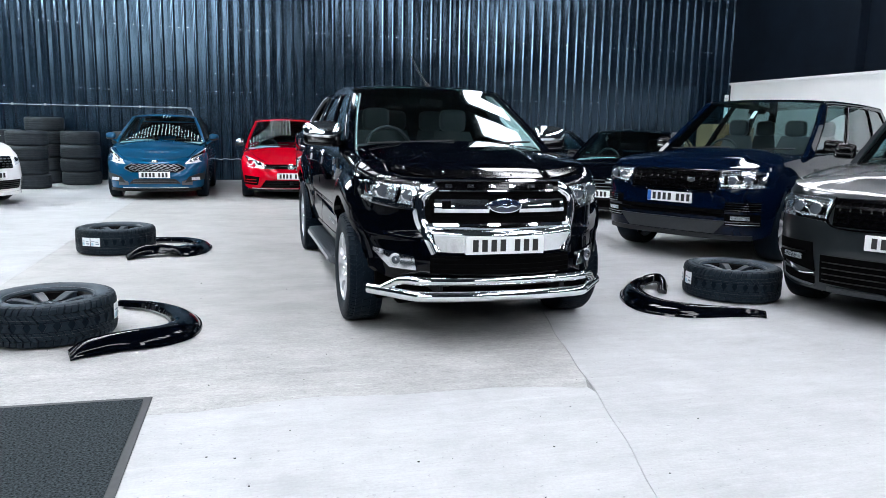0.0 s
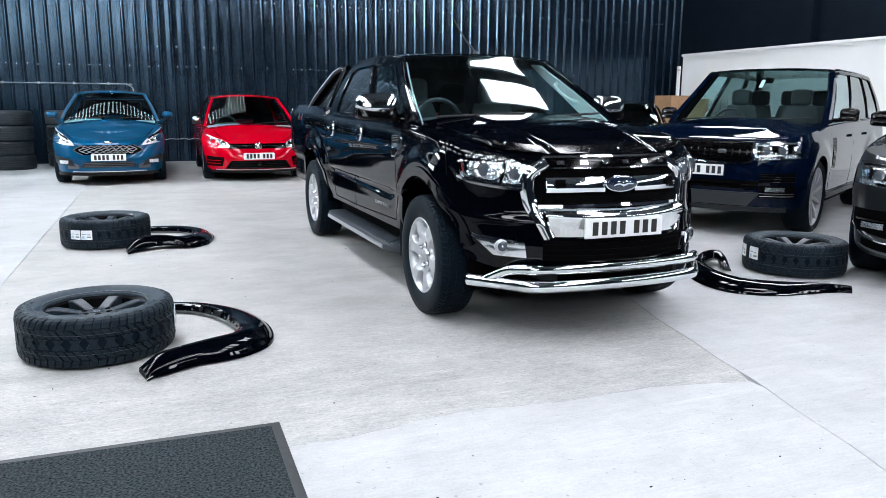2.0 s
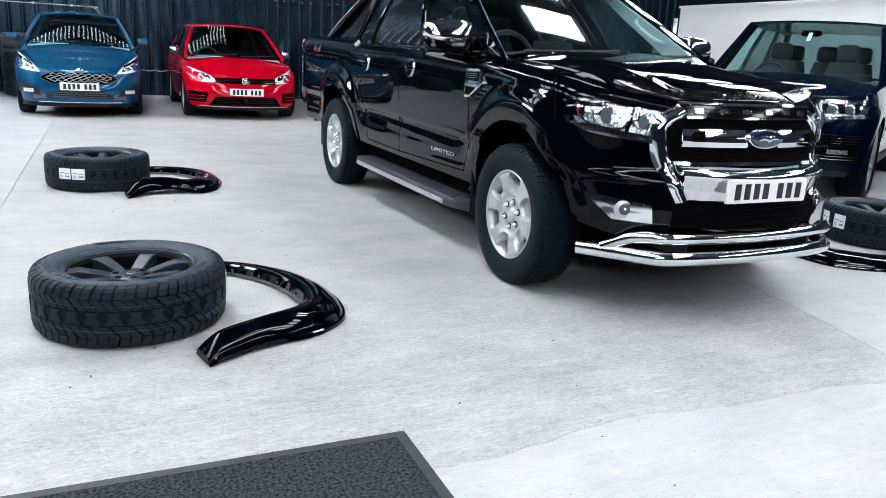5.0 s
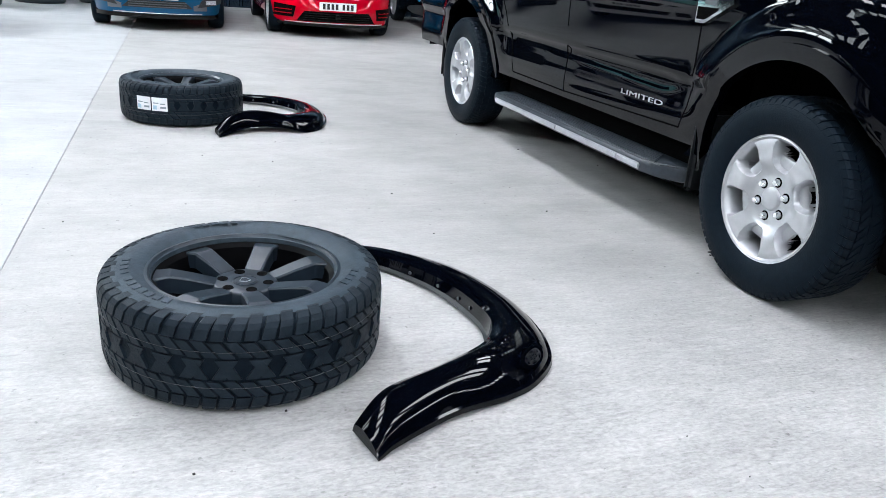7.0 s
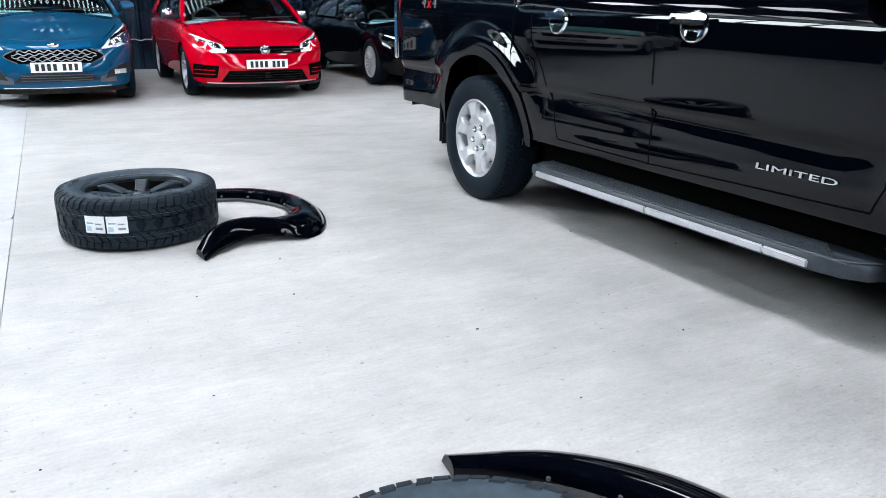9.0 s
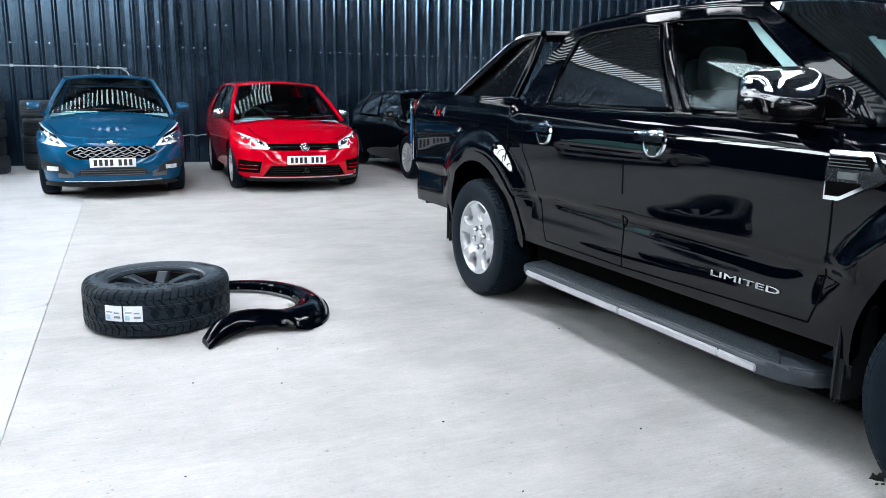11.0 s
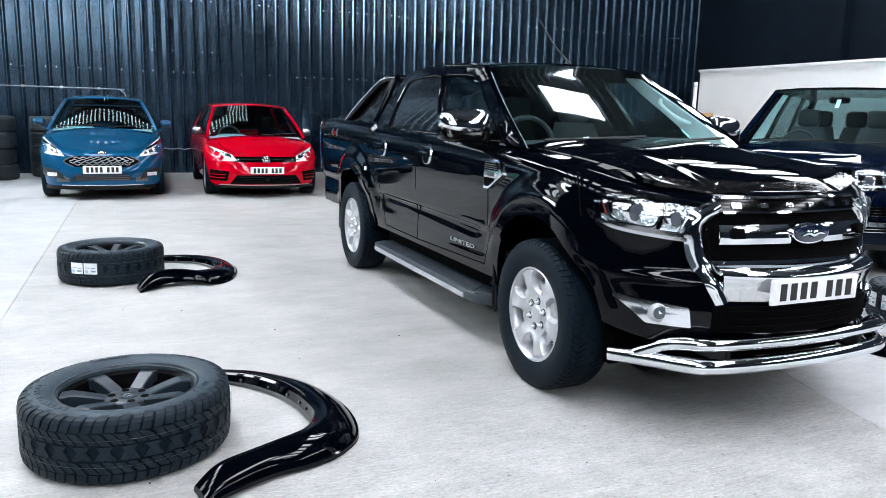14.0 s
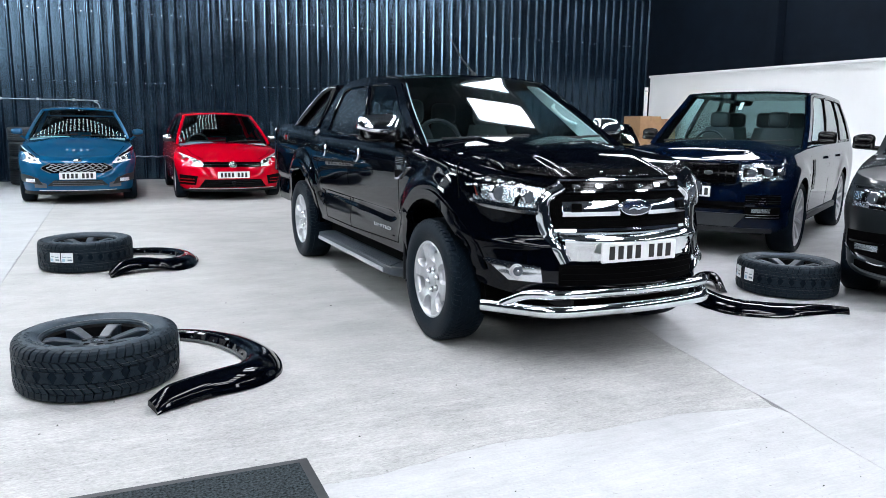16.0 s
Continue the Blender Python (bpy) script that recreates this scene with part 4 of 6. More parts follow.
for k in range(4):
    y = 12.4 + 1.6 * k
    part("pane", box_bm(X0 - 0.02, X0 + 0.01, y + 0.08, y + 1.5, 4.6, HIGH - 0.3), "side_light", west_window, smooth=False)
    part("frame", box_bm(X0 - 0.02, X0 + 0.05, y - 0.06, y + 0.08, 4.5, HIGH - 0.2), "steel", west_window, smooth=False)

partition = tagged(finish("wall_partition", box_bm(12.6, 12.8, 2.0, 18.3, 0, 2.66), "white_wall", None, False), "long white painted partition wall", "wall", kind="structure")
part("cap", box_bm(12.56, 12.84, 2.0, 18.33, 2.66, 2.72, 0.006), "white_wall", partition)

# corrugated sheets of the back wall
cladding = tagged(new("wall_cladding"), "dark navy corrugated metal cladding with shiny ribs", "wall cladding", kind="structure")


def cladding_mesh(width, height):
    prof = []
    x = 0.0
    while x < width - 1e-4:
        prof += [(x, 0.0), (x + 0.08, 0.003), (x + 0.158, 0.0), (x + 0.166, -0.004), (x + 0.190, -0.030), (x + 0.198, -0.034), (x + 0.212, -0.034), (x + 0.220, -0.030), (x + 0.244, -0.004)]
        x += 0.25
    prof.append((width, 0.0))
    rows = [[(px, py, z) for px, py in prof] for z in (0.0, height)]
    bm = grid_bm(rows)
    back = [[(px, py + 0.003, z) for px, py in prof] for z in (0.0, height)]
    grid_bm(back, bm=bm)
    return bm


tall = finish("cladding_sheet", cladding_mesh(1.0, HIGH - 0.02), "cladding", cladding, False)
tall.location = (X0, Y1 + 0.06, 0.01)
for k in range(1, 24):
    o = new("cladding_sheet", tall.data)
    o.parent = cladding
    o.matrix_local = pose(X0 + k, Y1 + 0.06 - 0.004 * (k % 2), 0.01, 0, 0, 0.5 * math.sin(k * 2.3))

# ceiling with rows of rooflights
ceiling = tagged(finish("ceiling", box_bm(X0 - 0.3, X1 + 0.3, Y0 - 0.3, Y1 + 0.4, HIGH, HIGH + 0.2), "roof", None, False), "dark warehouse roof lining", "ceiling", kind="structure")
ribs = bmesh.new()
prof = []
for k in range(int((X1 - X0) / 0.25)):
    x = X0 + 0.25 * k
    prof += [(x, 0.0), (x + 0.15, 0.0), (x + 0.172, -0.036), (x + 0.222, -0.036)]
grid_bm([[(x, y, HIGH + z + 0.002 - 0.02) for x, z in prof] for y in (Y0, Y1 + 0.05)], bm=ribs)
tagged(finish("ceiling_sheets", ribs, "roof", None, False), "dark profiled steel roof sheets", "roof sheeting", kind="structure")
lights = bmesh.new()
for cx, bays in ((-2.2, range(-9, 4)), (4.82, (*range(-9, -1), 0, 1)), (11.5, range(-9, 5))):
    for k in bays:
        y = 9.15 + 1.72 * k
        if Y0 + 0.5 < y < Y1 - 0.3:
            box_bm(cx - 0.72, cx + 0.72, y - 0.5, y + 0.5, HIGH - 0.09, HIGH - 0.062, bm=lights)
tagged(finish("rooflight", lights, "rooflight", None, False), "rows of bright translucent rooflight panels", "rooflight", kind="structure")
# unseen dimmer panel row, added to brighten the left cladding
dim = bmesh.new()
for k in range(-6, 4):
    y = 9.15 + 1.72 * k
    box_bm(-6.9, -5.5, y - 0.5, y + 0.5, HIGH - 0.09, HIGH - 0.062, bm=dim)
tagged(finish("fill_panel", dim, "eaves", None, False), "unseen row of dimmer glowing panels added to brighten the cladding", "rooflight", kind="structure")
# unseen glowing slats, added for cladding light and windscreen streaks
eaves = bmesh.new()
for k in range(44):
    x = X0 + 0.3 + 0.25 * k
    box_bm(x, x + 0.085, 18.0, 19.1, HIGH - 0.06, HIGH - 0.045, bm=eaves)
tagged(finish("eaves_fill", eaves, "eaves_dim", None, False), "unseen glowing slats added at the roof edge to light the cladding", "rooflight", kind="structure")

# ---- floor things ----
doormat = thing("doormat", "dark grey ribbed entrance mat with rubber edge", "mat", pose(-0.5, 3.97, 0))
part("carpet", box_bm(-2.46, -0.04, -1.96, -0.04, 0.0, 0.010), "mat", doormat, smooth=False)
part("edge", box_bm(-2.5, 0, -2.0, 0, 0.0, 0.006, 0.002), "mat_edge", doormat)


def loose_wheel(x, y, turn, label):
    t = thing("alloy_wheel", label, "wheel", pose(x, y, 0, 0, 0, turn), "loose wheels on the floor")
    wh = build_wheel(t, (0, 0, 0), 1, 0.394, 0.272, 0.272, "seven", "alloy_dark")
    wh.matrix_local = pose(0, 0, 0.137, 0, -90, 0)
    for a0, count in ((radians(100), 11), (radians(250), 4), (radians(20), 5)):
        for k in range(count):
            a = a0 + k * 0.095 + (0.06 if k > 3 and count > 9 else 0)
            bm = sheet(lambda u, v: ((0.315 + 0.022 * v) * math.cos(a + 0.062 * u), (0.315 + 0.022 * v) * math.sin(a + 0.062 * u), 0.2755 - 0.003 * v), 3, 2, 0.002, 0.0015, out=(0, 0, 1))
            part("sidewall_bar", bm, "lit_sidewall", t)
    cap = part("centre_cap", lathe_bm([(0.0005, 0.003), (0.029, 0.003), (0.030, 0.0008), (0.033, 0.0008), (0.034, 0.003), (0.036, 0.003), (0.038, -0.003)], 36, axis="Z"), "alloy_dark", t)
    cap.location = (0, 0, 0.137 + 0.136 - 0.035 - 0.032)
    shield = bmesh.new()
    shield.faces.new([shield.verts.new((x, y, 0.0)) for x, y in ((-0.012, 0.014), (0.012, 0.014), (0.013, 0.0), (0.008, -0.010), (0.0, -0.016), (-0.008, -0.010), (-0.013, 0.0))])
    bmesh.ops.inset_individual(shield, faces=shield.faces[:], thickness=0.0025)
    bmesh.ops.delete(shield, geom=[f for f in shield.faces if len(f.verts) > 4], context="FACES")
    top = bmesh.ops.extrude_face_region(shield, geom=shield.faces[:])["geom"]
    bmesh.ops.translate(shield, verts=[v for v in top if isinstance(v, bmesh.types.BMVert)], vec=(0, 0, 0.0015))
    part("shield_badge", shield, "paper", cap).location = (0, 0, 0.0032)
    for z in (0.085, 0.187):
        ring = lathe_bm([(0.3995, z - 0.0012), (0.4018, z), (0.3995, z + 0.0012)], 90, axis="Z")
        part("mould_line", ring, "mould", t)
    return t


def wheel_label(t, ang, w, h, z, mat="paper", band=True):
    rr = 0.404
    bm = sheet(lambda u, v: (rr * math.cos(ang + (u - 0.5) * w / rr), rr * math.sin(ang + (u - 0.5) * w / rr), z + h * (v - 0.5)), 6, 1, 0.003, 0.002, out=(math.cos(ang), math.sin(ang), 0))
    lb = part("label", bm, mat, t, "white paper tyre label")
    for q, (u0, u1, z0, z1) in enumerate(((0.08, 0.32, 0.1, 0.4), (0.1, 0.45, 0.55, 0.62), (0.55, 0.9, 0.2, 0.34), (0.55, 0.85, 0.5, 0.58))):
        bm = sheet(lambda u, v: (rr * math.cos(ang + (lerp(u0, u1, u) - 0.5) * w / rr), rr * math.sin(ang + (lerp(u0, u1, u) - 0.5) * w / rr), z + h * (lerp(z0, z1, v) - 0.5)), 4, 1, 0.001, 0.0032, out=(math.cos(ang), math.sin(ang), 0))
        part("label_bar", bm, "label_ink" if q else "paper_blue", lb)


wa = loose_wheel(-1.29, 5.32, 70, "dark seven-spoke alloy wheel with chunky off-road tyre lying flat")
wheel_label(wa, radians(-70), 0.14, 0.10, 0.15)
wb = loose_wheel(-1.45, 8.70, 130, "dark alloy wheel with off-road tyre and white label lying flat")
wheel_label(wb, radians(-130 - 126.0), 0.10, 0.085, 0.148)
wheel_label(wb, radians(-130 - 110.5), 0.10, 0.085, 0.148)
wc = loose_wheel(4.0, 5.63, 20, "dark alloy wheel with labelled tyre lying beside a flare")
wheel_label(wc, radians(-20 - 184), 0.10, 0.10, 0.16)
wheel_label(wc, radians(-20 - 206), 0.09, 0.10, 0.16)


def board_bm(sg):
    """A side step: a thick plate with rounded edges, its front end swept inwards."""
    plan = [(0.70, 1.53), (0.78, 1.54), (0.85, 1.57), (0.90, 1.65), (0.92, 1.76), (0.92, 3.46), (0.90, 3.53), (0.84, 3.56), (0.70, 3.56)]
    bm = bmesh.new()
    rings = []
    for inset, z in ((0.040, 0.262), (0.008, 0.272), (0.0, 0.290), (0.0, 0.318), (0.006, 0.332), (0.016, 0.337)):
        rings.append([bm.verts.new((sg * (x - (inset if x > 0.71 else 0)), y + (inset if y < 2 else -inset) * 0.6, z)) for x, y in plan])
    n = len(plan)
    for a, b in zip(rings, rings[1:]):
        for k in range(n):
            bm.faces.new((a[k], a[(k + 1) % n], b[(k + 1) % n], b[k]))
    bm.faces.new(rings[-1])
    bm.faces.new(list(reversed(rings[0])))
    bmesh.ops.recalc_face_normals(bm, faces=bm.faces[:])
    return bm


FLARES = {
    "front": ([(-0.565, -0.675), (-0.50, -0.635), (-0.32, -0.545), (-0.16, -0.50), (-0.025, -0.425), (0.085, -0.29), (0.125, -0.07), (0.095, 0.18), (-0.01, 0.42), (-0.22, 0.62), (-0.50, 0.73)],
              [(-0.605, -0.555), (-0.50, -0.465), (-0.345, -0.405), (-0.20, -0.32), (-0.115, -0.225), (-0.078, -0.11), (-0.083, 0.02), (-0.11, 0.16), (-0.175, 0.32), (-0.31, 0.50), (-0.52, 0.62)]),
    "rear": ([(-0.60, -0.775), (-0.49, -0.675), (-0.36, -0.605), (-0.19, -0.60), (-0.08, -0.615), (0.036, -0.53), (0.115, -0.35), (0.145, -0.06), (0.09, 0.20), (-0.03, 0.40), (-0.18, 0.52), (-0.38, 0.57), (-0.56, 0.57)],
             [(-0.63, -0.68), (-0.57, -0.60), (-0.50, -0.53), (-0.397, -0.475), (-0.272, -0.435), (-0.156, -0.385), (-0.081, -0.297), (-0.047, -0.163), (-0.047, 0.025), (-0.118, 0.174), (-0.232, 0.298), (-0.39, 0.365), (-0.56, 0.38)]),
    "hooked": ([(0.24, 0.10), (0.36, 0.30), (0.37, 0.46), (0.24, 0.52), (0.05, 0.42), (-0.12, 0.24), (-0.237, 0.03), (-0.305, -0.235), (-0.285, -0.46), (-0.15, -0.60), (0.023, -0.684), (0.296, -0.705), (0.486, -0.737), (0.56, -0.79)],
               [(0.17, 0.12), (0.25, 0.26), (0.25, 0.33), (0.17, 0.34), (0.08, 0.25), (0.0, 0.12), (-0.05, -0.02), (-0.06, -0.15), (-0.02, -0.30), (0.09, -0.42), (0.20, -0.49), (0.34, -0.585), (0.45, -0.66), (0.555, -0.765)]),
}


def fender_flare(m, label, shape="front"):
    """A glossy wheel arch flare lying on its outer lip."""
    t = thing("fender_flare", label, "fender flare", m, "fender flares on the floor")
    bent = shape == "hooked"
    outer, ridge = (smooth_path([(x, y, 0) for x, y in side], 8) for side in FLARES[shape])
    n = len(outer)
    rise = curve1([(0, 0.042), (0.035, 0.060), (0.10, 0.080), (0.3, 0.096), (0.45, 0.09), (0.6, 0.075), (1, 0.055)])
    sec = [(0.0, 0.0), (0.02, 0.16), (0.07, 0.20), (0.14, 0.48), (0.30, 0.78), (0.52, 0.97), (0.76, 1.0), (0.94, 0.84), (1.0, 0.30)]

    def skin(u, v):
        q = u * (n - 1)
        i = min(int(q), n - 2)
        p, r = outer[i].lerp(outer[i + 1], q - i), ridge[i].lerp(ridge[i + 1], q - i)
        k = min(int(v * 8), 7)
        f = v * 8 - k
        e = p.lerp(r, lerp(sec[k][0], sec[k + 1][0], f))
        return (e.x, e.y, 0.003 + {"front": 0.010, "rear": 0.035, "hooked": 0.045}[shape] * math.sin(math.pi * min(1, u / (0.25 if bent else 0.36))) + rise(u) * lerp(sec[k][1], sec[k + 1][1], f))
    part("shell", sheet(skin, n - 1, 16, 0.004, 0.0, out=(0, 0, 1)), "black", t)

    for u in (0.0, 1.0):
        bm = bmesh.new()
        bm.faces.new([bm.verts.new(skin(u, k / 16)) for k in range(17)])
        part("end_cap", bm, "plastic", t)

    def lip(u, v):
        x, y, z = skin(0.02 + 0.96 * u, 1.0)
        q = Vector(skin(0.02 + 0.96 * u, 0.75)) - Vector((x, y, z))
        q.z = 0
        return (x, y, z) if v == 0 else tuple(Vector((x, y, z - 0.012 * v)) - q.normalized() * 0.012 * v)
    part("inner_lip", sheet(lip, n - 1, 2, 0.004), "plastic", t, "matt black inner mounting lip")
    for u in (0.60, 0.66, 0.74, 0.82, 0.90):
        x, y, z = skin(u, 0.955)
        d = Vector(skin(u, 0.98)) - Vector(skin(u, 0.93))
        q = Vector(skin(u, 0.75)) - Vector((x, y, z))
        q.z = 0
        q.normalize()
        bm = lathe_bm([(0.0005, 0.004), (0.006, 0.004), (0.007, 0.0)], 10)
        o = part("bolt_hole", bm, "steel", t)
        o.matrix_local = Matrix.Translation(Vector((x, y, z)) - q * 0.002) @ (-q).to_track_quat("X", "Z").to_matrix().to_4x4()
    return t


fender_flare(pose(-0.47, 5.34, 0), "glossy black plastic wheel arch flare lying on the floor")
fender_flare(pose(-0.60, 8.77, 0, 0, 0, -3), "glossy black wheel arch flare lying beside a wheel", "rear")
fender_flare(pose(3.20, 5.62, 0), "glossy black wheel arch flare curling round beside a wheel", "hooked")


# ---- the pickup ----
def door_blade(s, z):
    """The long hollow pressed into the doors: a blade that widens towards its round front end."""
    if not 1.66 < s < 3.50 or not 0.55 < z < 0.86:
        return 0.0
    t = (s - 1.66) / 1.84
    half = lerp(0.060, 0.020, t) * (math.sqrt(max(0.0, 1 - ((1.80 - s) / 0.14) ** 2)) if s < 1.80 else 1.0)
    f = (z - (0.700 + 0.045 * t)) / max(half, 1e-4)
    edge = 1 - ease((f - 0.72) / 0.28) if f > 0 else 1 - ease((-f - 0.35) / 0.65)
    return 0.006 * edge * (1 - ease((s - 3.30) / 0.20))


def pickup():
    root = thing("pickup_truck", "glossy black double-cab pickup with chrome grille and nudge bar", "pickup truck", pose(1.565, 4.465, 0, 0, 0, 1.6))
    c = Car(root, 5.36, 0.91, 3.18, 0.955, 0.385, 0.255, 0.475, 0.46,
            shoulder=[(0, 1.07), (0.3, 1.09), (0.6, 1.14), (1.0, 1.18), (1.5, 1.215), (2.2, 1.235), (3.6, 1.255), (3.74, 1.262), (3.80, 1.29), (5.3, 1.32)],
            crown=[(0, 1.075), (0.3, 1.09), (0.6, 1.155), (1.0, 1.21), (1.5, 1.24), (3.6, 1.25), (3.80, 1.25), (5.3, 1.27)],
            tum=[(-0.6, 0.07), (0, 0.055), (0.14, 0.045), (0.24, 0.05), (0.33, 0.052), (0.38, 0.03), (0.55, 0.022), (0.75, 0.015), (0.86, 0.022), (0.94, 0.048), (1, 0.105)],
            nose=[(-0.3, 0.10), (-0.1, 0.072), (0.1, 0.068), (0.3, 0.085), (0.7, 0.16), (0.92, 0.21), (1, 0.26)],
            tail=[(-0.5, 0.05), (0.2, 0), (1, 0.03)], cf=0.75, nf=2.05, cr=0.12, nr=3, fbottom=0.39, rbottom=0.50, ridge=0.0, shelf=0.045, swell=0.042, fine=0.05, hollow=door_blade, lift=0.04)
    c.body("black", gap=(1.30, 3.70))
    c.underbody()
    c.cabin("black", base=(1.36, 3.74), top=(2.16, 3.50), belt=[(1.3, 1.225), (2.2, 1.235), (3.75, 1.26)], half=(0.81, 0.64), roof=1.80, rails=[(2.1, 1.69), (2.4, 1.715), (2.8, 1.725), (3.2, 1.715), (3.55, 1.68)],
            glass=("glass", "privacy"), pillars=(0.44, ), c_from=0.895, seal="black", rear_glass="privacy", bow=0.103, crown=0.033, sag=0.0137, taper=0.4826, round_by=2.57, rail=0.865, post=0.034, a_width=0.065)

    # bonnet: crowned both ways, with a raised middle
    def bonnet(u, v):
        x = (2 * u - 1) * lerp(0.665, 0.735, v)
        q = abs(2 * u - 1)
        y0, y1 = c.front_y(x, 1.065) + 0.012, 1.42 - 0.11 * (1 - q * q)
        y = lerp(y0, y1, v)
        t = max(0.0, 1.42 - y) / 1.16
        mid = 1.294 - 0.142 * t - 0.068 * t ** 4
        w = 1 - abs(x) / (c.W * 0.9)
        side = c.zs(y) + (c.zt(y) - c.zs(y)) * (1 - (1 - w) ** 2.1) + 0.006
        z = lerp(mid - 0.012, side, q ** 2.2) + 0.012 * (1 - ease((abs(x) - 0.335 - 0.09 * v) / 0.03))
        return (x, y, z - 0.03 * (1 - v) ** 6 * (1 - q ** 4))
    part("bonnet", sheet(bonnet, 64, 28, 0.02, 0.0, out=(0, 0, 1)), "black", root)
    guard = part("bonnet_guard", sheet(lambda u, v: bonnet(lerp(0.03, 0.97, u), lerp(-0.015, 0.085, v)), 48, 6, 0.012, 0.008, out=(0, -0.5, 1)), "gloss", root, "dark glossy bonnet guard")
    for u in (0.06, 0.24, 0.42, 0.58, 0.76, 0.94):
        p = Vector(bonnet(u, 0.045)) + Vector((0, -0.006, 0.010))
        stud = part("stud", super_bm(0.008, 0.008, 0.006, 0.9, 10, 6), "chrome_soft", guard)
        stud.location = p
    part("cowl", sheet(lambda u, v: (lerp(-0.74, 0.74, u), 1.40 - 0.11 * (1 - (2 * u - 1) ** 2) + 0.12 * v, 1.258 - 0.03 * (2 * u - 1) ** 2 + 0.012 * v), 16, 3, 0.02, out=(0, 0, 1)), "plastic", root)
    c.wiper()
    c.interior(0.75, 2.45, seats=2)
    for sg in (-1, 1):
        pane = c.cabin_fn["side"](sg)
        part("mirror_sail", sheet(lambda u, v, f=pane: f(0.055 + 0.115 * u * (1 - v), 0.40 * v), 6, 6, 0.012, 0.008, out=(sg, 0, 0.2)), "gloss", root)
    inner = c.cabin_fn["side"](1)
    grip = [Vector(inner(0.075, h)) + Vector((-d, -0.02, 0)) for h, d in ((0.28, 0.075), (0.34, 0.125), (0.45, 0.14), (0.56, 0.125), (0.62, 0.075))]
    part("grab_handle", tube_bm(smooth_path([tuple(p) for p in grip], 5), 0.014, 8), "beige", root, "pale grab handle")
    c.arch_trim("black", 0.056, 0.007, 0.05)
    c.wheels("six", 0.240, "alloy", inset=-0.02)
    c.mirrors("chrome", 1.72, 1.315, (0.295, 0.15, 0.195), 0.015, "gloss", boxy=0.62)
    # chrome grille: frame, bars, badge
    # black sheet on the closed skin paints the opening's shade; slats likewise
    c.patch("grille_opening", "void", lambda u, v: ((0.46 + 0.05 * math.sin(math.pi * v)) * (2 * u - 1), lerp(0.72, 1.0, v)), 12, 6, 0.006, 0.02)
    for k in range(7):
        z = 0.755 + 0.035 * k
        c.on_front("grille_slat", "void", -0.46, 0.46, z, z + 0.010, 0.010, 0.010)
    ring = [(-0.435, 0.60), (-0.475, 0.70), (-0.515, 0.80), (-0.525, 0.905), (-0.50, 0.965), (-0.415, 1.015)]
    for sg in (-1, 1):
        c.strip("grille_frame", "chrome", [(sg * -x, z) for x, z in ring], lambda u: 0.046 + 0.012 * math.sin(math.pi * u), 5, 0.012, 0.05, bulge=0.016)
    def valance(u, v):
        x, z = lerp(0.425, 0.475, v) * (2 * u - 1), lerp(0.592, 0.757, v) + 0.012 * (2 * u - 1) ** 2
        out = lerp(0.0, 0.045, v / 0.62) if v < 0.62 else 0.045 + 0.012 * math.sin(math.pi * min(1.0, (v - 0.62) / 0.30)) - 0.05 * max(0.0, (v - 0.80) / 0.20) ** 2
        return (x, c.front_y(x, lerp(z, 0.68, 0.7)) - out, z)
    part("chrome_valance", sheet(valance, 20, 22, 0.03, 0.006, out=(0, -1, 0)), "chrome", root, "polished chrome bumper panel")
    c.on_front("valance_lip", "chrome", -0.47, 0.47, 0.762, 0.778, 0.045, 0.05, nu=16, nv=2)
    for sg in (-1, 1):
        arm = c.patch("grille_arm", "chrome", lambda u, v, sg=sg: (sg * lerp(0.10, 0.43, u), lerp(0.862, 0.918, v)), 8, 8, 0.03, 0.04, bulge=0.010)
        # dark patch painted as the shade of a hole in the arm
        c.on_front("arm_recess", "void", sg * 0.335, sg * 0.385, 0.868, 0.914, 0.054, 0.012, parent=arm, nv=1)
        c.patch("arm_end", "chrome_soft", lambda u, v, sg=sg: (sg * (lerp(0.385, 0.428, u)), lerp(0.862 + 0.012 * u, 0.918 - 0.004 * u, v)), 3, 3, 0.026, 0.04, parent=arm)
    b = c.disc_on_front("badge", "chrome", 0, 0.90, 0.118, 0.42, 0.055, 0.03, label="oval badge with chrome rim")
    c.disc_on_front("badge_field", "badge_blue", 0, 0.90, 0.106, 0.40, 0.062, 0.02, parent=b)
    bx = c.front_y(0, 0.90) - 0.069
    part("badge_mark", tube_bm(smooth_path([(-0.066, bx, 0.893), (-0.03, bx, 0.905), (0.0, bx, 0.897), (0.03, bx, 0.906), (0.068, bx, 0.899)], 6), lambda t: 0.0025 + 0.006 * math.sin(math.pi * t), 8, flat=1.6), "chrome_soft", b)
    strip = c.on_front("bonnet_strip", "gloss", -0.42, 0.42, 0.985, 1.032, 0.02, 0.03, nu=16)
    c.on_front("strip_edge", "chrome", -0.43, 0.43, 1.032, 1.040, 0.026, 0.03, nu=16, nv=1, parent=strip)
    c.on_front("strip_edge", "chrome", -0.40, 0.40, 0.977, 0.985, 0.024, 0.03, nu=16, nv=1, parent=strip)
    for k in range(6):
        x = -0.34 + 0.136 * k
        c.on_front("letter_bar", "chrome_soft", x - 0.021, x + 0.021, 0.998, 1.018, 0.028, 0.012, nu=2, nv=1, parent=strip)
    c.number_plate(0.660, 0.050, -0.02)
    for sg in (-1, 1):
        def lamp(u, v, g=0.0, sg=sg):
            top = (lerp(0.435 - g, 0.838 + g, u), 1.004 + g + 0.066 * u)
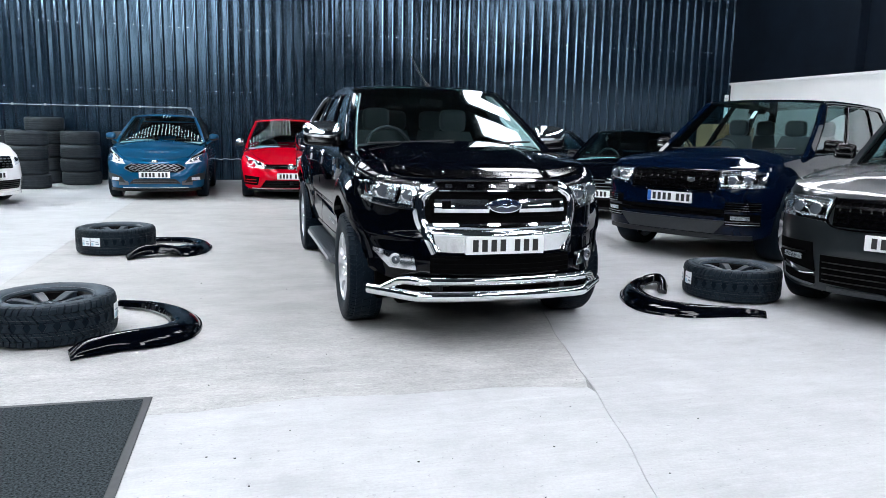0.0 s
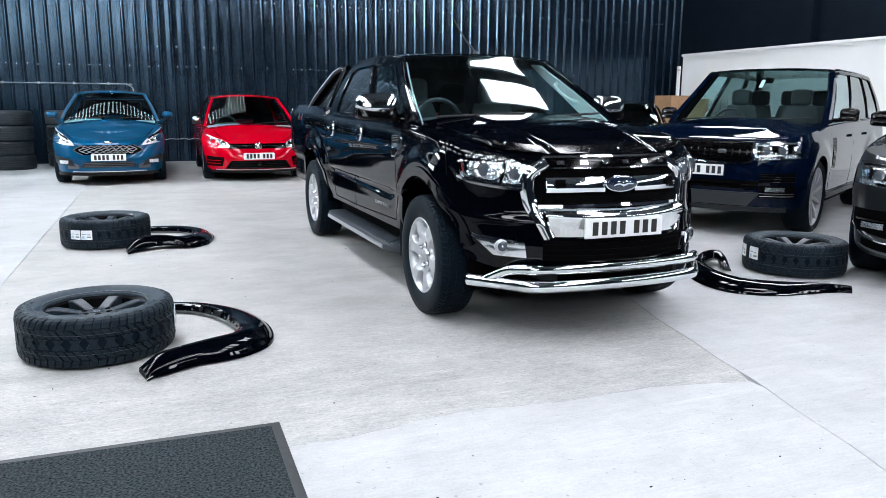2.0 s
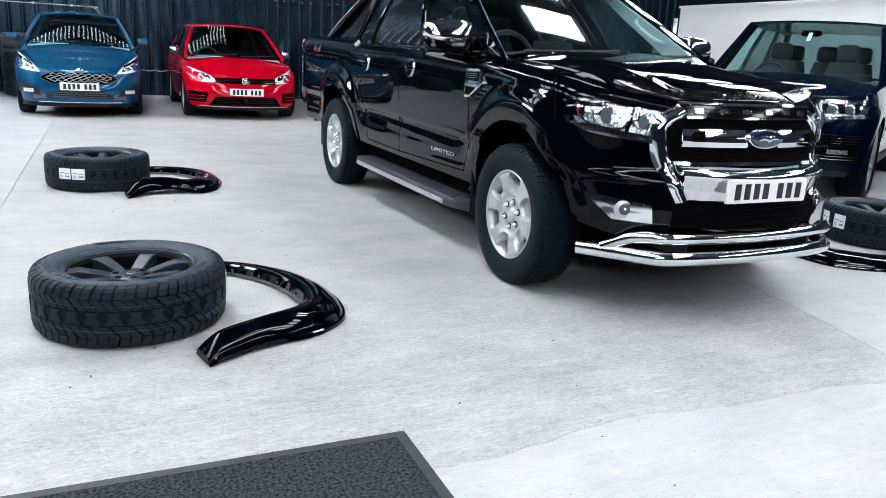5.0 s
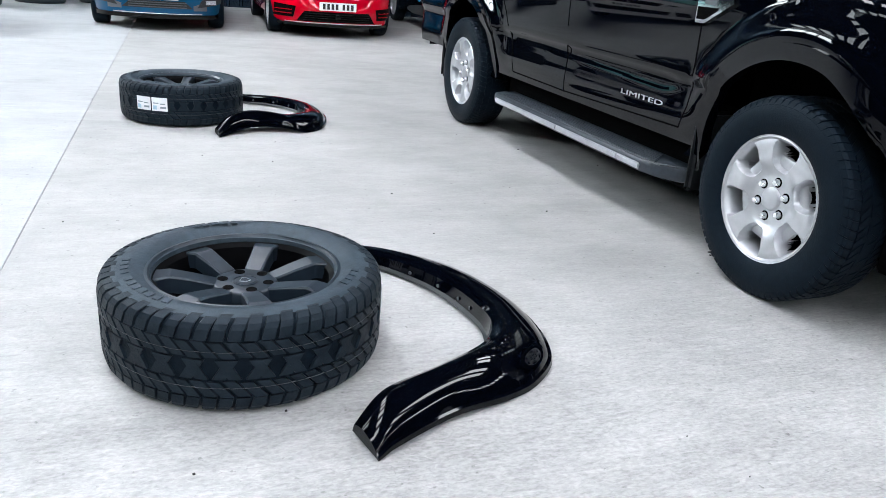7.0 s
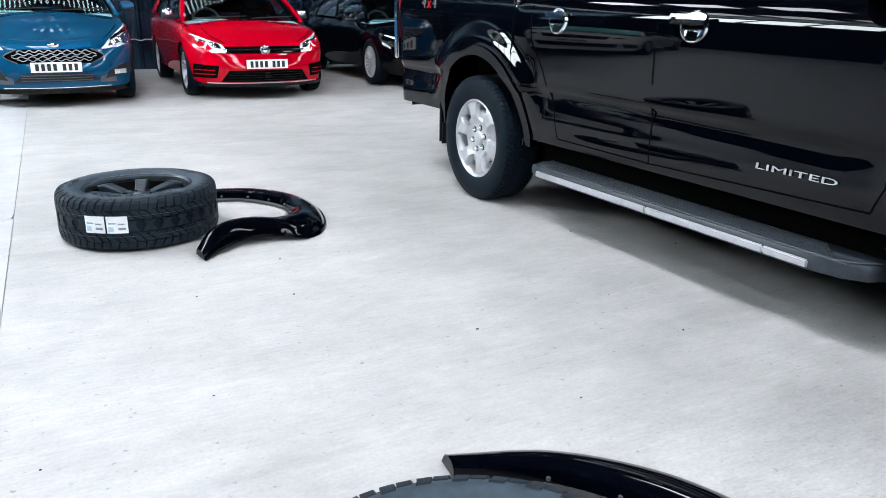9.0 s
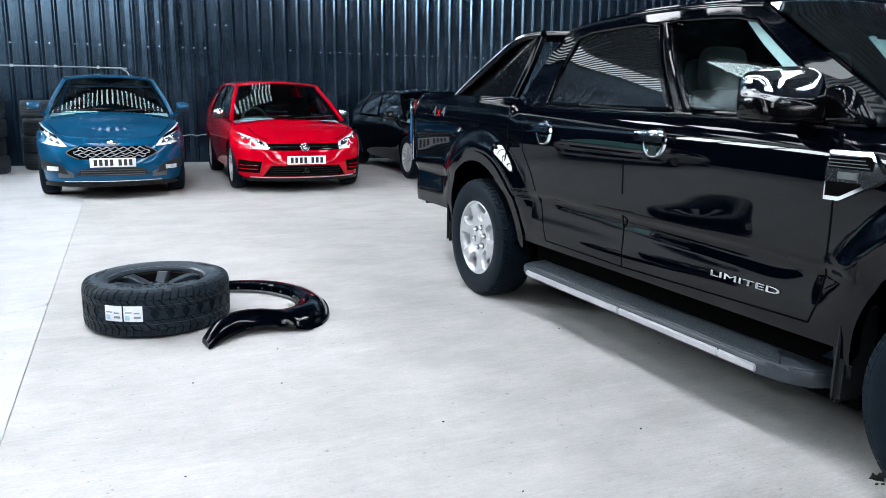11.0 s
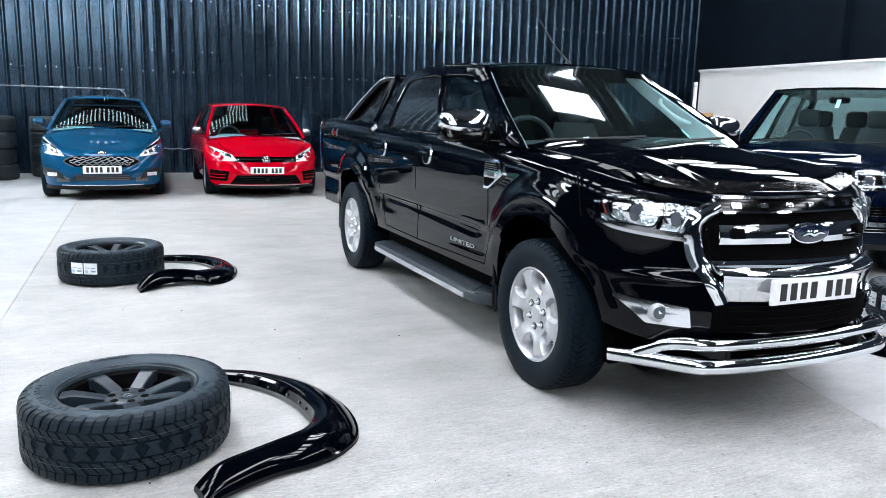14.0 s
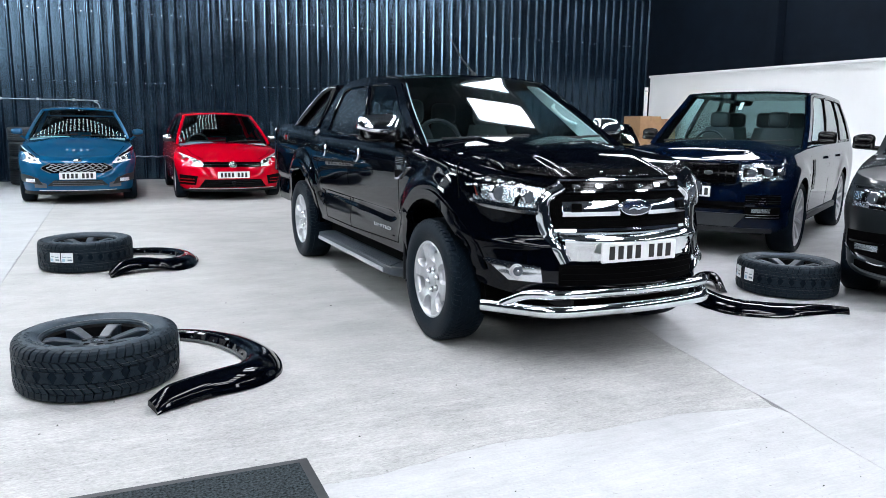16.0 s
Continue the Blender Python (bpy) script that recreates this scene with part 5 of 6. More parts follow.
            low = (lerp(0.515 - g * 2, 0.825 + g, u), 0.870 - g + 0.045 * u ** 1.5)
            return sg * lerp(low[0], top[0], v), lerp(low[1], top[1], v)
        hl = c.patch("headlight", "lamp_bowl", lamp, 14, 6, 0.002, 0.02)
        c.patch("lamp_bezel", "lamp_bowl", lambda u, v: lamp(0.52 + 0.38 * u, 0.16 + 0.66 * v), 8, 4, 0.005, 0.010, parent=hl)
        c.patch("lamp_bezel", "gloss", lambda u, v: lamp(0.44 + 0.05 * u, 0.14 + 0.70 * v), 3, 4, 0.005, 0.010, parent=hl)
        c.strip("light_guide", "chrome", [lamp(0.48, 0.86), lamp(0.50, 0.30), lamp(0.60, 0.16), lamp(0.84, 0.16), lamp(0.93, 0.34), lamp(0.94, 0.84)], 0.009, 5, 0.012, 0.012, parent=hl)
        for q, (ux, vz, rr2) in enumerate(((0.72, 0.50, 0.042), (0.34, 0.52, 0.034))):
            x, z = lamp(ux, vz)
            c.disc_on_front("lamp_ring", "chrome", x, z, rr2 * 1.22, 1.0, 0.012, 0.03, parent=hl)
            c.disc_on_front("projector", "projector", x, z, rr2, 1.0, 0.02, 0.03, parent=hl)
        for k in range(6):
            c.patch("lamp_rib", "chrome", lambda u, v, k=k: lamp(0.06 + 0.035 * k + 0.014 * u, 0.22 + 0.5 * v), 1, 3, 0.008, 0.012, parent=hl)
        c.patch("lamp_mask", "gloss", lambda u, v: lamp(0.03 + 0.92 * u, 0.93 + 0.06 * v), 10, 1, 0.008, 0.010, parent=hl)
        c.patch("light_strip", "chrome", lambda u, v: lamp(0.02 + 0.93 * u, 0.02 + 0.13 * v), 10, 1, 0.010, 0.012, parent=hl)
        c.patch("amber_lamp", "amber", lambda u, v: lamp(0.94 + 0.025 * u, 0.30 + 0.3 * v), 3, 3, 0.006, 0.012, parent=hl)
        c.patch("lens", "lens", lambda u, v: lamp(u, v, 0.008), 14, 6, 0.020, 0.003, parent=hl, label="clear headlight lens")
        c.strip("lamp_trim", "chrome", [(sg * 0.51, 0.860), (sg * 0.64, 0.876), (sg * 0.78, 0.902), (sg * 0.834, 0.935)], 0.016, 5, 0.016, 0.02, parent=hl)

        def fog(u, v, g=0.0, sg=sg):
            return sg * lerp(lerp(0.548, 0.560, v) - g, lerp(0.695, 0.800, v) + g, u), lerp(lerp(0.485, 0.492, u) - g, lerp(0.572, 0.610, u) + g, v)
        fs = c.patch("fog_surround", "chrome_soft", fog, 8, 4, 0.012, 0.02)
        c.patch("fog_recess", "chrome_soft", lambda u, v: fog(0.08 + 0.66 * u, 0.14 + 0.70 * v), 8, 4, 0.0155, 0.006, parent=fs)
        x, z = fog(0.60, 0.50)
        ring = c.disc_on_front("fog_ring", "alloy", x, z, 0.044, 1, 0.022, 0.05, parent=fs, turned=sg * 24)
        c.disc_on_front("fog_lamp", "projector", x, z + 0.002, 0.036, 1, 0.027, 0.03, parent=ring, turned=sg * 24)
        c.disc_on_front("fog_bulb", "chrome", x, z + 0.004, 0.009, 1, 0.032, 0.01, parent=ring, turned=sg * 24)
    # lower opening and its slats: shade painted as near-black sheets
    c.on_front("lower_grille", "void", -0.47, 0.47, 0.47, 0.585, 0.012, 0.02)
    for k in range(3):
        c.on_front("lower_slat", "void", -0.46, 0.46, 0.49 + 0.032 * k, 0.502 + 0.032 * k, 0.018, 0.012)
    # box added behind the bumper to darken the floor below it
    part("nose_shade_block", box_bm(-0.76, 0.76, 0.50, 0.56, 0.245, 0.46, 0.01), "void", root)
    # double chrome nudge bar
    half = [(0.815, 0.43, 0.335), (0.70, 0.29, 0.335), (0.60, 0.165, 0.335), (0.545, 0.115, 0.335), (0.42, 0.085, 0.335), (0.22, 0.062, 0.335)]
    upper = [(0.74, 0.335, 0.352), (0.70, 0.285, 0.385), (0.655, 0.225, 0.418), (0.60, 0.17, 0.428), (0.545, 0.12, 0.430), (0.42, 0.09, 0.430), (0.22, 0.068, 0.430)]
    both = lambda pts, mid: [(-x, y, z) for x, y, z in pts] + [mid] + list(reversed(pts))
    nudge = part("nudge_bar", tube_bm(smooth_path(both(half, (0, 0.055, 0.335)), 5), 0.036, 18), "chrome", root, "polished chrome double nudge bar")
    part("upper_bar", tube_bm(smooth_path(both(upper, (0, 0.06, 0.430)), 5), 0.028, 16), "chrome", nudge)
    for sg in (-1, 1):
        part("bar_bracket", box_bm(min(sg * 0.40, sg * 0.43), max(sg * 0.40, sg * 0.43), 0.11, 0.5, 0.33, 0.43, 0.006), "plastic", nudge)
    # sides
    for sg in (-1, 1):
        c.gap_line(sg, [(1.53, 1.16), (1.54, 0.80), (1.56, 0.62), (1.60, 0.52)])
        c.gap_line(sg, [(2.66, 1.235), (2.67, 0.75), (2.67, 0.49)])
        c.gap_line(sg, [(3.62, 1.24), (3.60, 1.0), (3.50, 0.86), (3.42, 0.70), (3.36, 0.50)])
        c.gap_line(sg, [(1.60, 0.52), (2.66, 0.495), (3.36, 0.50)])
        c.gap_line(sg, [(3.78, 1.27), (3.78, 0.95), (3.72, 0.6)])
        c.gap_line(sg, [(0.62, 0.93), (0.66, 1.06), (0.72, 1.13)])
        c.on_side("belt_strip", "chrome", sg, 1.62, 3.62, lambda s: c.zs(s) - 0.012, lambda s: c.zs(s) - 0.002, 0.003, 0.01, nu=16, nv=1)
        for s in (2.455, 3.372):
            dome = curve1([(0.0, 0.005), (0.03, 0.006), (0.055, 0.010), (0.066, 0.011), (0.074, 0.006), (0.077, -0.006)])

            def plate(u, v, s=s, sg=sg):
                r, a = 0.001 + 0.076 * u, 2 * math.pi * v
                q, z = s + r * math.cos(a), 1.11 + 0.92 * r * math.sin(a)
                return (sg * (c.side_x(q, z) + dome(r)), q, z)
            cup = part("handle_cup", sheet(plate, 10, 36, 0.004, 0.0, out=(sg, 0, 0)), "chrome_soft", root, "round chrome handle cup")
            c.on_side("door_handle", "chrome", sg, s - 0.085, s + 0.105, 1.112, 1.146, 0.040, 0.018, parent=cup, nv=4)
            # dark strip paints the shade under the handle
            c.on_side("handle_gap", "void", sg, s - 0.058, s + 0.058, 1.098, 1.111, 0.013, 0.006, parent=cup, nv=1)
            c.on_side("handle_gap", "gloss", sg, s - 0.030, s + 0.030, 1.052, lambda q, s=s: 1.092 - 6 * (q - s) ** 2, 0.011, 0.006, parent=cup, nv=2)
            c.on_side("lock_cover", "gloss", sg, s + 0.070, s + 0.102, 1.118, 1.140, 0.0415, 0.004, parent=cup, nv=1)
        v_hi = lambda s, g=0.0: 1.135 - g - 0.075 * max(0.0, (1.410 - s) / 0.065)
        v_lo = lambda s, g=0.0: 0.975 + g + 0.085 * max(0.0, (1.505 - s) / 0.16)
        vent = c.on_side("side_vent", "chrome_soft", sg, 1.347, 1.563, v_lo, v_hi, 0.016, 0.02, nu=20, label="chrome-framed side vent")
        c.on_side("vent_mesh", "void", sg, 1.395, 1.557, 1.080, lambda s: v_hi(s, 0.012), 0.0175, 0.01, parent=vent, nu=14)
        c.on_side("vent_mesh", "void", sg, 1.430, 1.557, lambda s: v_lo(s, 0.014), 1.038, 0.0175, 0.01, parent=vent, nu=14)
        for k in range(4):
            c.on_side("vent_web", "steel", sg, 1.405 + 0.01 * k, 1.555, 1.086 + 0.011 * k, 1.089 + 0.011 * k, 0.020, 0.006, parent=vent, nv=1)
        c.on_side("vent_badge", "steel", sg, 1.445, 1.515, 1.048, 1.070, 0.020, 0.008, parent=vent, nv=1)
        # side step with ribbed tread
        st = part("running_board", board_bm(sg), "step_rubber", root)
        for k in range(6):
            x = 0.775 + 0.022 * k
            part("rib", box_bm(min(sg * x, sg * (x + 0.012)), max(sg * x, sg * (x + 0.012)), 1.78 - 0.02 * k, 3.40, 0.334, 0.345, 0.002), "step_rubber", st)
        part("step_edge", tube_bm(smooth_path([(sg * 0.80, 1.56, 0.338), (sg * 0.86, 1.60, 0.338), (sg * 0.905, 1.68, 0.338), (sg * 0.913, 1.77, 0.338), (sg * 0.913, 3.44, 0.338)], 5), 0.003, 6), "steel", st)
        for y0, y1 in ((1.76, 1.955), (1.958, 2.60), (2.603, 3.46)):
            part("step_trim", box_bm(min(sg * 0.912, sg * 0.928), max(sg * 0.912, sg * 0.928), y0, y1, 0.281, 0.312, 0.005), "alloy", st)
        for s in (1.75, 3.2):
            part("step_bracket", box_bm(min(sg * 0.5, sg * 0.75), max(sg * 0.5, sg * 0.75), s, s + 0.06, 0.275, 0.325), "void", st)
        tl = part("tail_light", box_bm(min(sg * 0.75, sg * 0.868), max(sg * 0.75, sg * 0.868), 5.12, 5.345, 0.93, 1.27, 0.02), "redlens", root)
        part("tail_chrome", box_bm(min(sg * 0.86, sg * 0.893), max(sg * 0.86, sg * 0.893), 5.30, 5.36, 0.80, 1.28, 0.008), "chrome", tl)
        for y in (4.635, 1.44):
            part("mud_flap", box_bm(min(sg * 0.70, sg * 0.885), max(sg * 0.70, sg * 0.885), y, y + 0.04, 0.265, 0.62, 0.018), "plastic", root)
        bar = part("sports_bar", tube_bm(smooth_path([(sg * 0.78, 4.72, 1.30), (sg * 0.75, 4.50, 1.42), (sg * 0.66, 4.18, 1.62), (sg * 0.62, 4.05, 1.672), (sg * 0.58, 3.92, 1.68)], 6), 0.030, 14), "black", root)
        part("bar_strip", tube_bm(smooth_path([(sg * 0.808, 4.70, 1.315), (sg * 0.778, 4.49, 1.435), (sg * 0.688, 4.17, 1.632), (sg * 0.645, 4.05, 1.684)], 6), 0.006, 8), "chrome", bar)
        part("bar_leg", tube_bm(smooth_path([(sg * 0.78, 3.90, 1.30), (sg * 0.70, 3.88, 1.48), (sg * 0.62, 3.88, 1.66)], 6), 0.030, 14), "black", bar)
        part("bar_panel", sheet(lambda u, v, sg=sg: (sg * lerp(0.765, 0.62, v), lerp(3.90, lerp(4.66, 4.10, v), u), lerp(1.31, 1.66, v)), 4, 4, 0.01, out=(sg, 0, 0)), "gloss", bar)
        wrapped_word(c, sg, "side_word", "LIMITED", 0.033, 1.905, 0.598, "alloy", 0.006, 3.0, "silver lettering")
        for q, (ch, mt) in enumerate((("4", "steel"), ("x", "redlens"), ("4", "steel"))):
            wrapped_word(c, sg, "side_word", ch, 0.10, 4.80 + sg * 0.075 * (q - 1), 1.19, mt, 0.004, 1.25, "grey and red lettering")
    part("sports_bar_top", tube_bm([(-0.6, 3.98, 1.675), (0, 3.96, 1.70), (0.6, 3.98, 1.675)], 0.034, 12), "gloss", root)
    p = Vector(c.cabin_fn["roof"](0.04, 0.5))
    ar = part("aerial_base", lathe_bm([(0.0005, 0.035), (0.012, 0.033), (0.022, 0.015), (0.028, -0.01)], 16, axis="Z"), "plastic", root)
    ar.location = p
    part("aerial", tube_bm([(0, 0, 0.02), (-0.05, 0.10, 0.13), (-0.115, 0.21, 0.31)], lambda t: 0.0075 - 0.004 * t, 6), "plastic", ar)
    part("bumper", box_bm(-0.8, 0.8, 5.28, 5.44, 0.45, 0.62, 0.03), "chrome", root)
    part("rear_view_mirror", box_bm(-0.10, 0.10, 2.02, 2.05, 1.56, 1.62, 0.012), "gloss", root)
    return c


pickup()


# ---- the other cars ----
def hatchback(m, mat, label, L=4.07, W=0.87, H=1.47, wb=2.49, fo=0.83, r=0.32, style="multi", rim="alloy_dark", low=0.0, fwd=0.0):
    root = thing("car", label, "car", m, "parked cars")
    k = (low or H) / 1.47
    c = Car(root, L, W, wb, fo, r, 0.215, 0.36, 0.24,
            shoulder=[(0, 0.68 * k), (0.35, 0.76 * k), (1.0, 0.88 * k), (2.2, 0.95 * k), (L, 0.98 * k)],
            crown=[(0, 0.695 * k), (0.3, 0.785 * k), (0.7, 0.872 * k), (1.2, 0.965 * k), (L, 1.0 * k)],
            tum=[(-0.4, 0.06), (0, 0.05), (0.3, 0.015), (0.6, 0.0), (0.85, 0.02), (1, 0.07)],
            nose=[(-0.4, 0.06), (0, 0.02), (0.3, 0.0), (0.6, 0.04), (0.85, 0.10), (1, 0.2)],
            tail=[(-0.5, 0.05), (0.3, 0), (1, 0.12)], cf=0.75, nf=2.4, cr=0.4, nr=2.6, fbottom=0.17, rbottom=0.25, ridge=0.003, fine=0.08)
    c.body(mat, gap=(1.12 - fwd, L - 0.35))
    c.underbody()
    c.cabin(mat, base=(1.18 - fwd, L - 0.12), top=(1.95 - fwd, L - 0.55), belt=[(1.1 - fwd, 0.95 * k), (L, 1.02 * k)], half=(W - 0.08, W - 0.28), roof=H, rails=[(1.8, H - 0.09), (2.4, H - 0.05), (3.2, H - 0.06), (L, H - 0.14)],
            pillars=(0.45, ), c_from=0.82, bow=0.22, crown=0.045, glass=("glass", "privacy"), rear_glass="privacy", trim="void")
    c.wiper()
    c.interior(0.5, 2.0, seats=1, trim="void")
    c.wheels(style, 0.232, rim, inset=0.005)
    return c


def blue_hatchback():
    c = hatchback(pose(-1.72, 14.20, 0, 0, 0, 0), "blue", "metallic blue small hatchback with honeycomb grille", H=1.56, low=1.59)
    c.mirrors("blue", 1.52, 1.095, (0.18, 0.11, 0.155), 0.07, "plastic", boxy=0.75, slim=True)
    gr = c.patch("grille", "void", lambda u, v: ((0.51 - 0.14 * abs(2 * v - 1) ** 1.5) * (2 * u - 1), lerp(0.495, 0.645, v)), 16, 6, 0.006, 0.02)
    c.strip("grille_rim", "steel", [(-0.38, 0.645), (-0.51, 0.570), (-0.38, 0.495)], 0.012, 6, 0.012, 0.02, parent=gr)
    c.strip("grille_rim", "steel", [(0.38, 0.645), (0.51, 0.570), (0.38, 0.495)], 0.012, 6, 0.012, 0.02, parent=gr)
    for k in range(4):
        z0 = 0.522 + 0.031 * k
        w = 0.45 - 0.05 * abs(k - 1.5)
        pts = [(-w + 2 * w * q / 32, z0 + 0.008 * (1 if (q + k) % 4 < 2 else -1)) for q in range(33)]
        c.strip("grille_wave", "grille_grey", pts, 0.007, 2, 0.034, 0.012, parent=gr)
    lg = c.patch("lower_grille", "plastic", lambda u, v: ((0.34 + 0.10 * (1 - v)) * (2 * u - 1), lerp(0.295, 0.385, v)), 10, 3, 0.006, 0.02)
    for k in range(3):
        c.on_front("lower_slat", "steel", -0.36, 0.36, 0.305 + 0.028 * k, 0.313 + 0.028 * k, 0.014, 0.012, nv=1, parent=lg)
    c.on_front("splitter", "gloss", -0.76, 0.76, 0.165, 0.215, 0.025, 0.04, nu=20)
    c.on_front("bumper_line", "chrome", -0.55, 0.55, 0.222, 0.232, 0.012, 0.012, nu=16, nv=1)
    c.number_plate(0.455, 0.02)
    for sg in (-1, 1):
        def lamp(u, v, g=0.0, sg=sg):
            return sg * lerp(lerp(0.50, 0.545, v) - g, lerp(0.855, 0.825, v) + g, u), lerp(0.640 - g + 0.055 * u ** 1.6, lerp(0.690, 0.915, u ** 0.9) + g, v)
        hl = c.patch("headlight", "reflector", lamp, 18, 8, 0.014, 0.02)
        c.patch("lamp_mask", "gloss", lambda u, v: lamp(0.22 + 0.74 * u, 0.70 + 0.26 * v), 14, 3, 0.020, 0.012, parent=hl)
        c.patch("lamp_frame", "projector", lambda u, v: lamp(0.18 + 0.72 * u, 0.22 + 0.30 * v), 12, 3, 0.018, 0.010, parent=hl)
        for ux, rr2 in ((0.36, 0.030), (0.58, 0.036), (0.80, 0.030)):
            x, zz = lamp(ux, 0.40)
            c.disc_on_front("lamp_ring", "chrome", x, zz, rr2 * 1.2, 1.0, 0.028, 0.03, parent=hl)
            c.disc_on_front("projector", "reflector", x, zz, rr2 * 0.8, 1.0, 0.032, 0.03, parent=hl)
        c.patch("lens", "lens", lambda u, v: lamp(u, v, 0.006), 18, 8, 0.034, 0.003, parent=hl)
        c.patch("fog_housing", "plastic", lambda u, v, sg=sg: (sg * lerp(0.50 + 0.06 * v, 0.82, u), lerp(0.31 + 0.05 * u, 0.41 + 0.09 * u, v)), 6, 3, 0.006, 0.02)
        c.strip("fog_brow", "blue", [(sg * 0.57, 0.455), (sg * 0.68, 0.475), (sg * 0.79, 0.492)], 0.022, 5, 0.022, 0.02)
        c.on_front("fog_lamp", "reflector", sg * 0.61, sg * 0.74, 0.355, 0.405, 0.014, 0.02, nv=2)
        c.patch("corner_panel", "steel", lambda u, v, sg=sg: (sg * lerp(0.45, 0.62, u), lerp(0.27, 0.33 + 0.06 * u, v)), 4, 2, 0.005, 0.02)
        c.strip("bonnet_line", "void", [(sg * 0.47, 0.705), (sg * 0.60, 0.80), (sg * 0.70, 0.905)], 0.006, 5, 0.001, 0.004)
    c.disc_on_front("badge", "chrome", 0, 0.69, 0.062, 0.42, 0.03, 0.02)
    part("spoiler", sheet(lambda u, v: (lerp(-0.62, 0.62, u), 3.42 + 0.2 * v + 0.05 * (2 * u - 1) ** 2, 1.40 + 0.035 * v), 10, 3, 0.025, out=(0, 0, 1)), "blue", c.root)
    return c


def red_hatchback():
    c = hatchback(pose(0.66, 14.12, 0, 0, 0, 0), "red", "bright red hatchback with chrome mirror caps", L=4.26, W=0.90, H=1.51, low=1.45, wb=2.63, fo=0.86, r=0.325, style="five", rim="alloy")
    c.mirrors("chrome_soft", 1.55, 1.02, (0.15, 0.11, 0.14), 0.04, "plastic", boxy=0.8)
    gr = c.on_front("grille", "void", -0.48, 0.48, 0.565, 0.645, 0.005, 0.02)
    for k in range(3):
        c.on_front("grille_slat", "gloss", -0.47, 0.47, 0.575 + 0.025 * k, 0.584 + 0.025 * k, 0.012, 0.012, nv=1, parent=gr)
    c.on_front("grille_bar", "chrome", -0.52, 0.52, 0.598, 0.610, 0.016, 0.02, nv=1, parent=gr)
    lg = c.patch("lower_grille", "void", lambda u, v: ((0.56 - 0.10 * v) * (2 * u - 1), lerp(0.225, 0.365, v)), 10, 3, 0.006, 0.02)
    for k in range(4):
        c.on_front("lower_slat", "gloss", -0.47, 0.47, 0.245 + 0.03 * k, 0.253 + 0.03 * k, 0.012, 0.012, nv=1, parent=lg)
    c.disc_on_front("sensor", "gloss", 0, 0.30, 0.04, 1, 0.02, 0.02, parent=lg)
    c.on_front("splitter", "gloss", -0.78, 0.78, 0.165, 0.20, 0.02, 0.03, nu=18, nv=2)
    c.on_front("bumper_line", "alloy", -0.70, 0.70, 0.205, 0.214, 0.012, 0.012, nu=16, nv=1)
    c.number_plate(0.44, 0.02)
    b = c.disc_on_front("badge", "chrome", 0, 0.605, 0.062, 1, 0.03, 0.02)
    c.disc_on_front("badge_field", "ink", 0, 0.605, 0.05, 1, 0.034, 0.02, parent=b)
    c.disc_on_front("badge_mark", "chrome", 0, 0.605, 0.035, 1, 0.036, 0.02, parent=b)
    for sg in (-1, 1):
        def lamp(u, v, g=0.0, sg=sg):
            return sg * lerp(0.45 - g + 0.05 * v, 0.850 + g, u), lerp(0.570 - g + 0.025 * u, lerp(0.665, 0.805, u) + g, v)
        hl = c.patch("headlight", "reflector", lamp, 10, 4, 0.003, 0.02)
        c.patch("lamp_mask", "void", lambda u, v: lamp(0.12 + 0.82 * u, 0.34 + 0.58 * v), 8, 3, 0.006, 0.012, parent=hl)
        c.strip("light_guide", "reflector", [lamp(0.10, 0.30), lamp(0.36, 0.34), lamp(0.48, 0.72), lamp(0.60, 0.34), lamp(0.84, 0.38), lamp(0.92, 0.8)], 0.020, 5, 0.012, 0.012, parent=hl)
        for ux in (0.33, 0.72):
            x, zz = lamp(ux, 0.64)
            c.disc_on_front("lamp_ring", "chrome", x, zz, 0.034, 1.0, 0.010, 0.03, parent=hl)
            c.disc_on_front("projector", "projector", x, zz, 0.026, 1.0, 0.014, 0.03, parent=hl)
        c.strip("bonnet_line", "void", [(sg * 0.46, 0.69), (sg * 0.62, 0.775), (sg * 0.70, 0.86)], 0.006, 5, 0.001, 0.004)
        c.patch("lens", "lens", lambda u, v: lamp(u, v, 0.006), 10, 4, 0.016, 0.003, parent=hl)
        it = c.patch("side_intake", "void", lambda u, v, sg=sg: (sg * lerp(0.60 - 0.03 * v, 0.835, u), lerp(0.27, 0.42 + 0.02 * u, v)), 6, 4, 0.006, 0.02)
        for k in range(2):
            c.on_front("intake_bar", "red", sg * 0.62, sg * 0.82, 0.315 + 0.05 * k, 0.323 + 0.05 * k, 0.016, 0.02, nv=1, parent=it)
    return c


blue_hatchback()
red_hatchback()


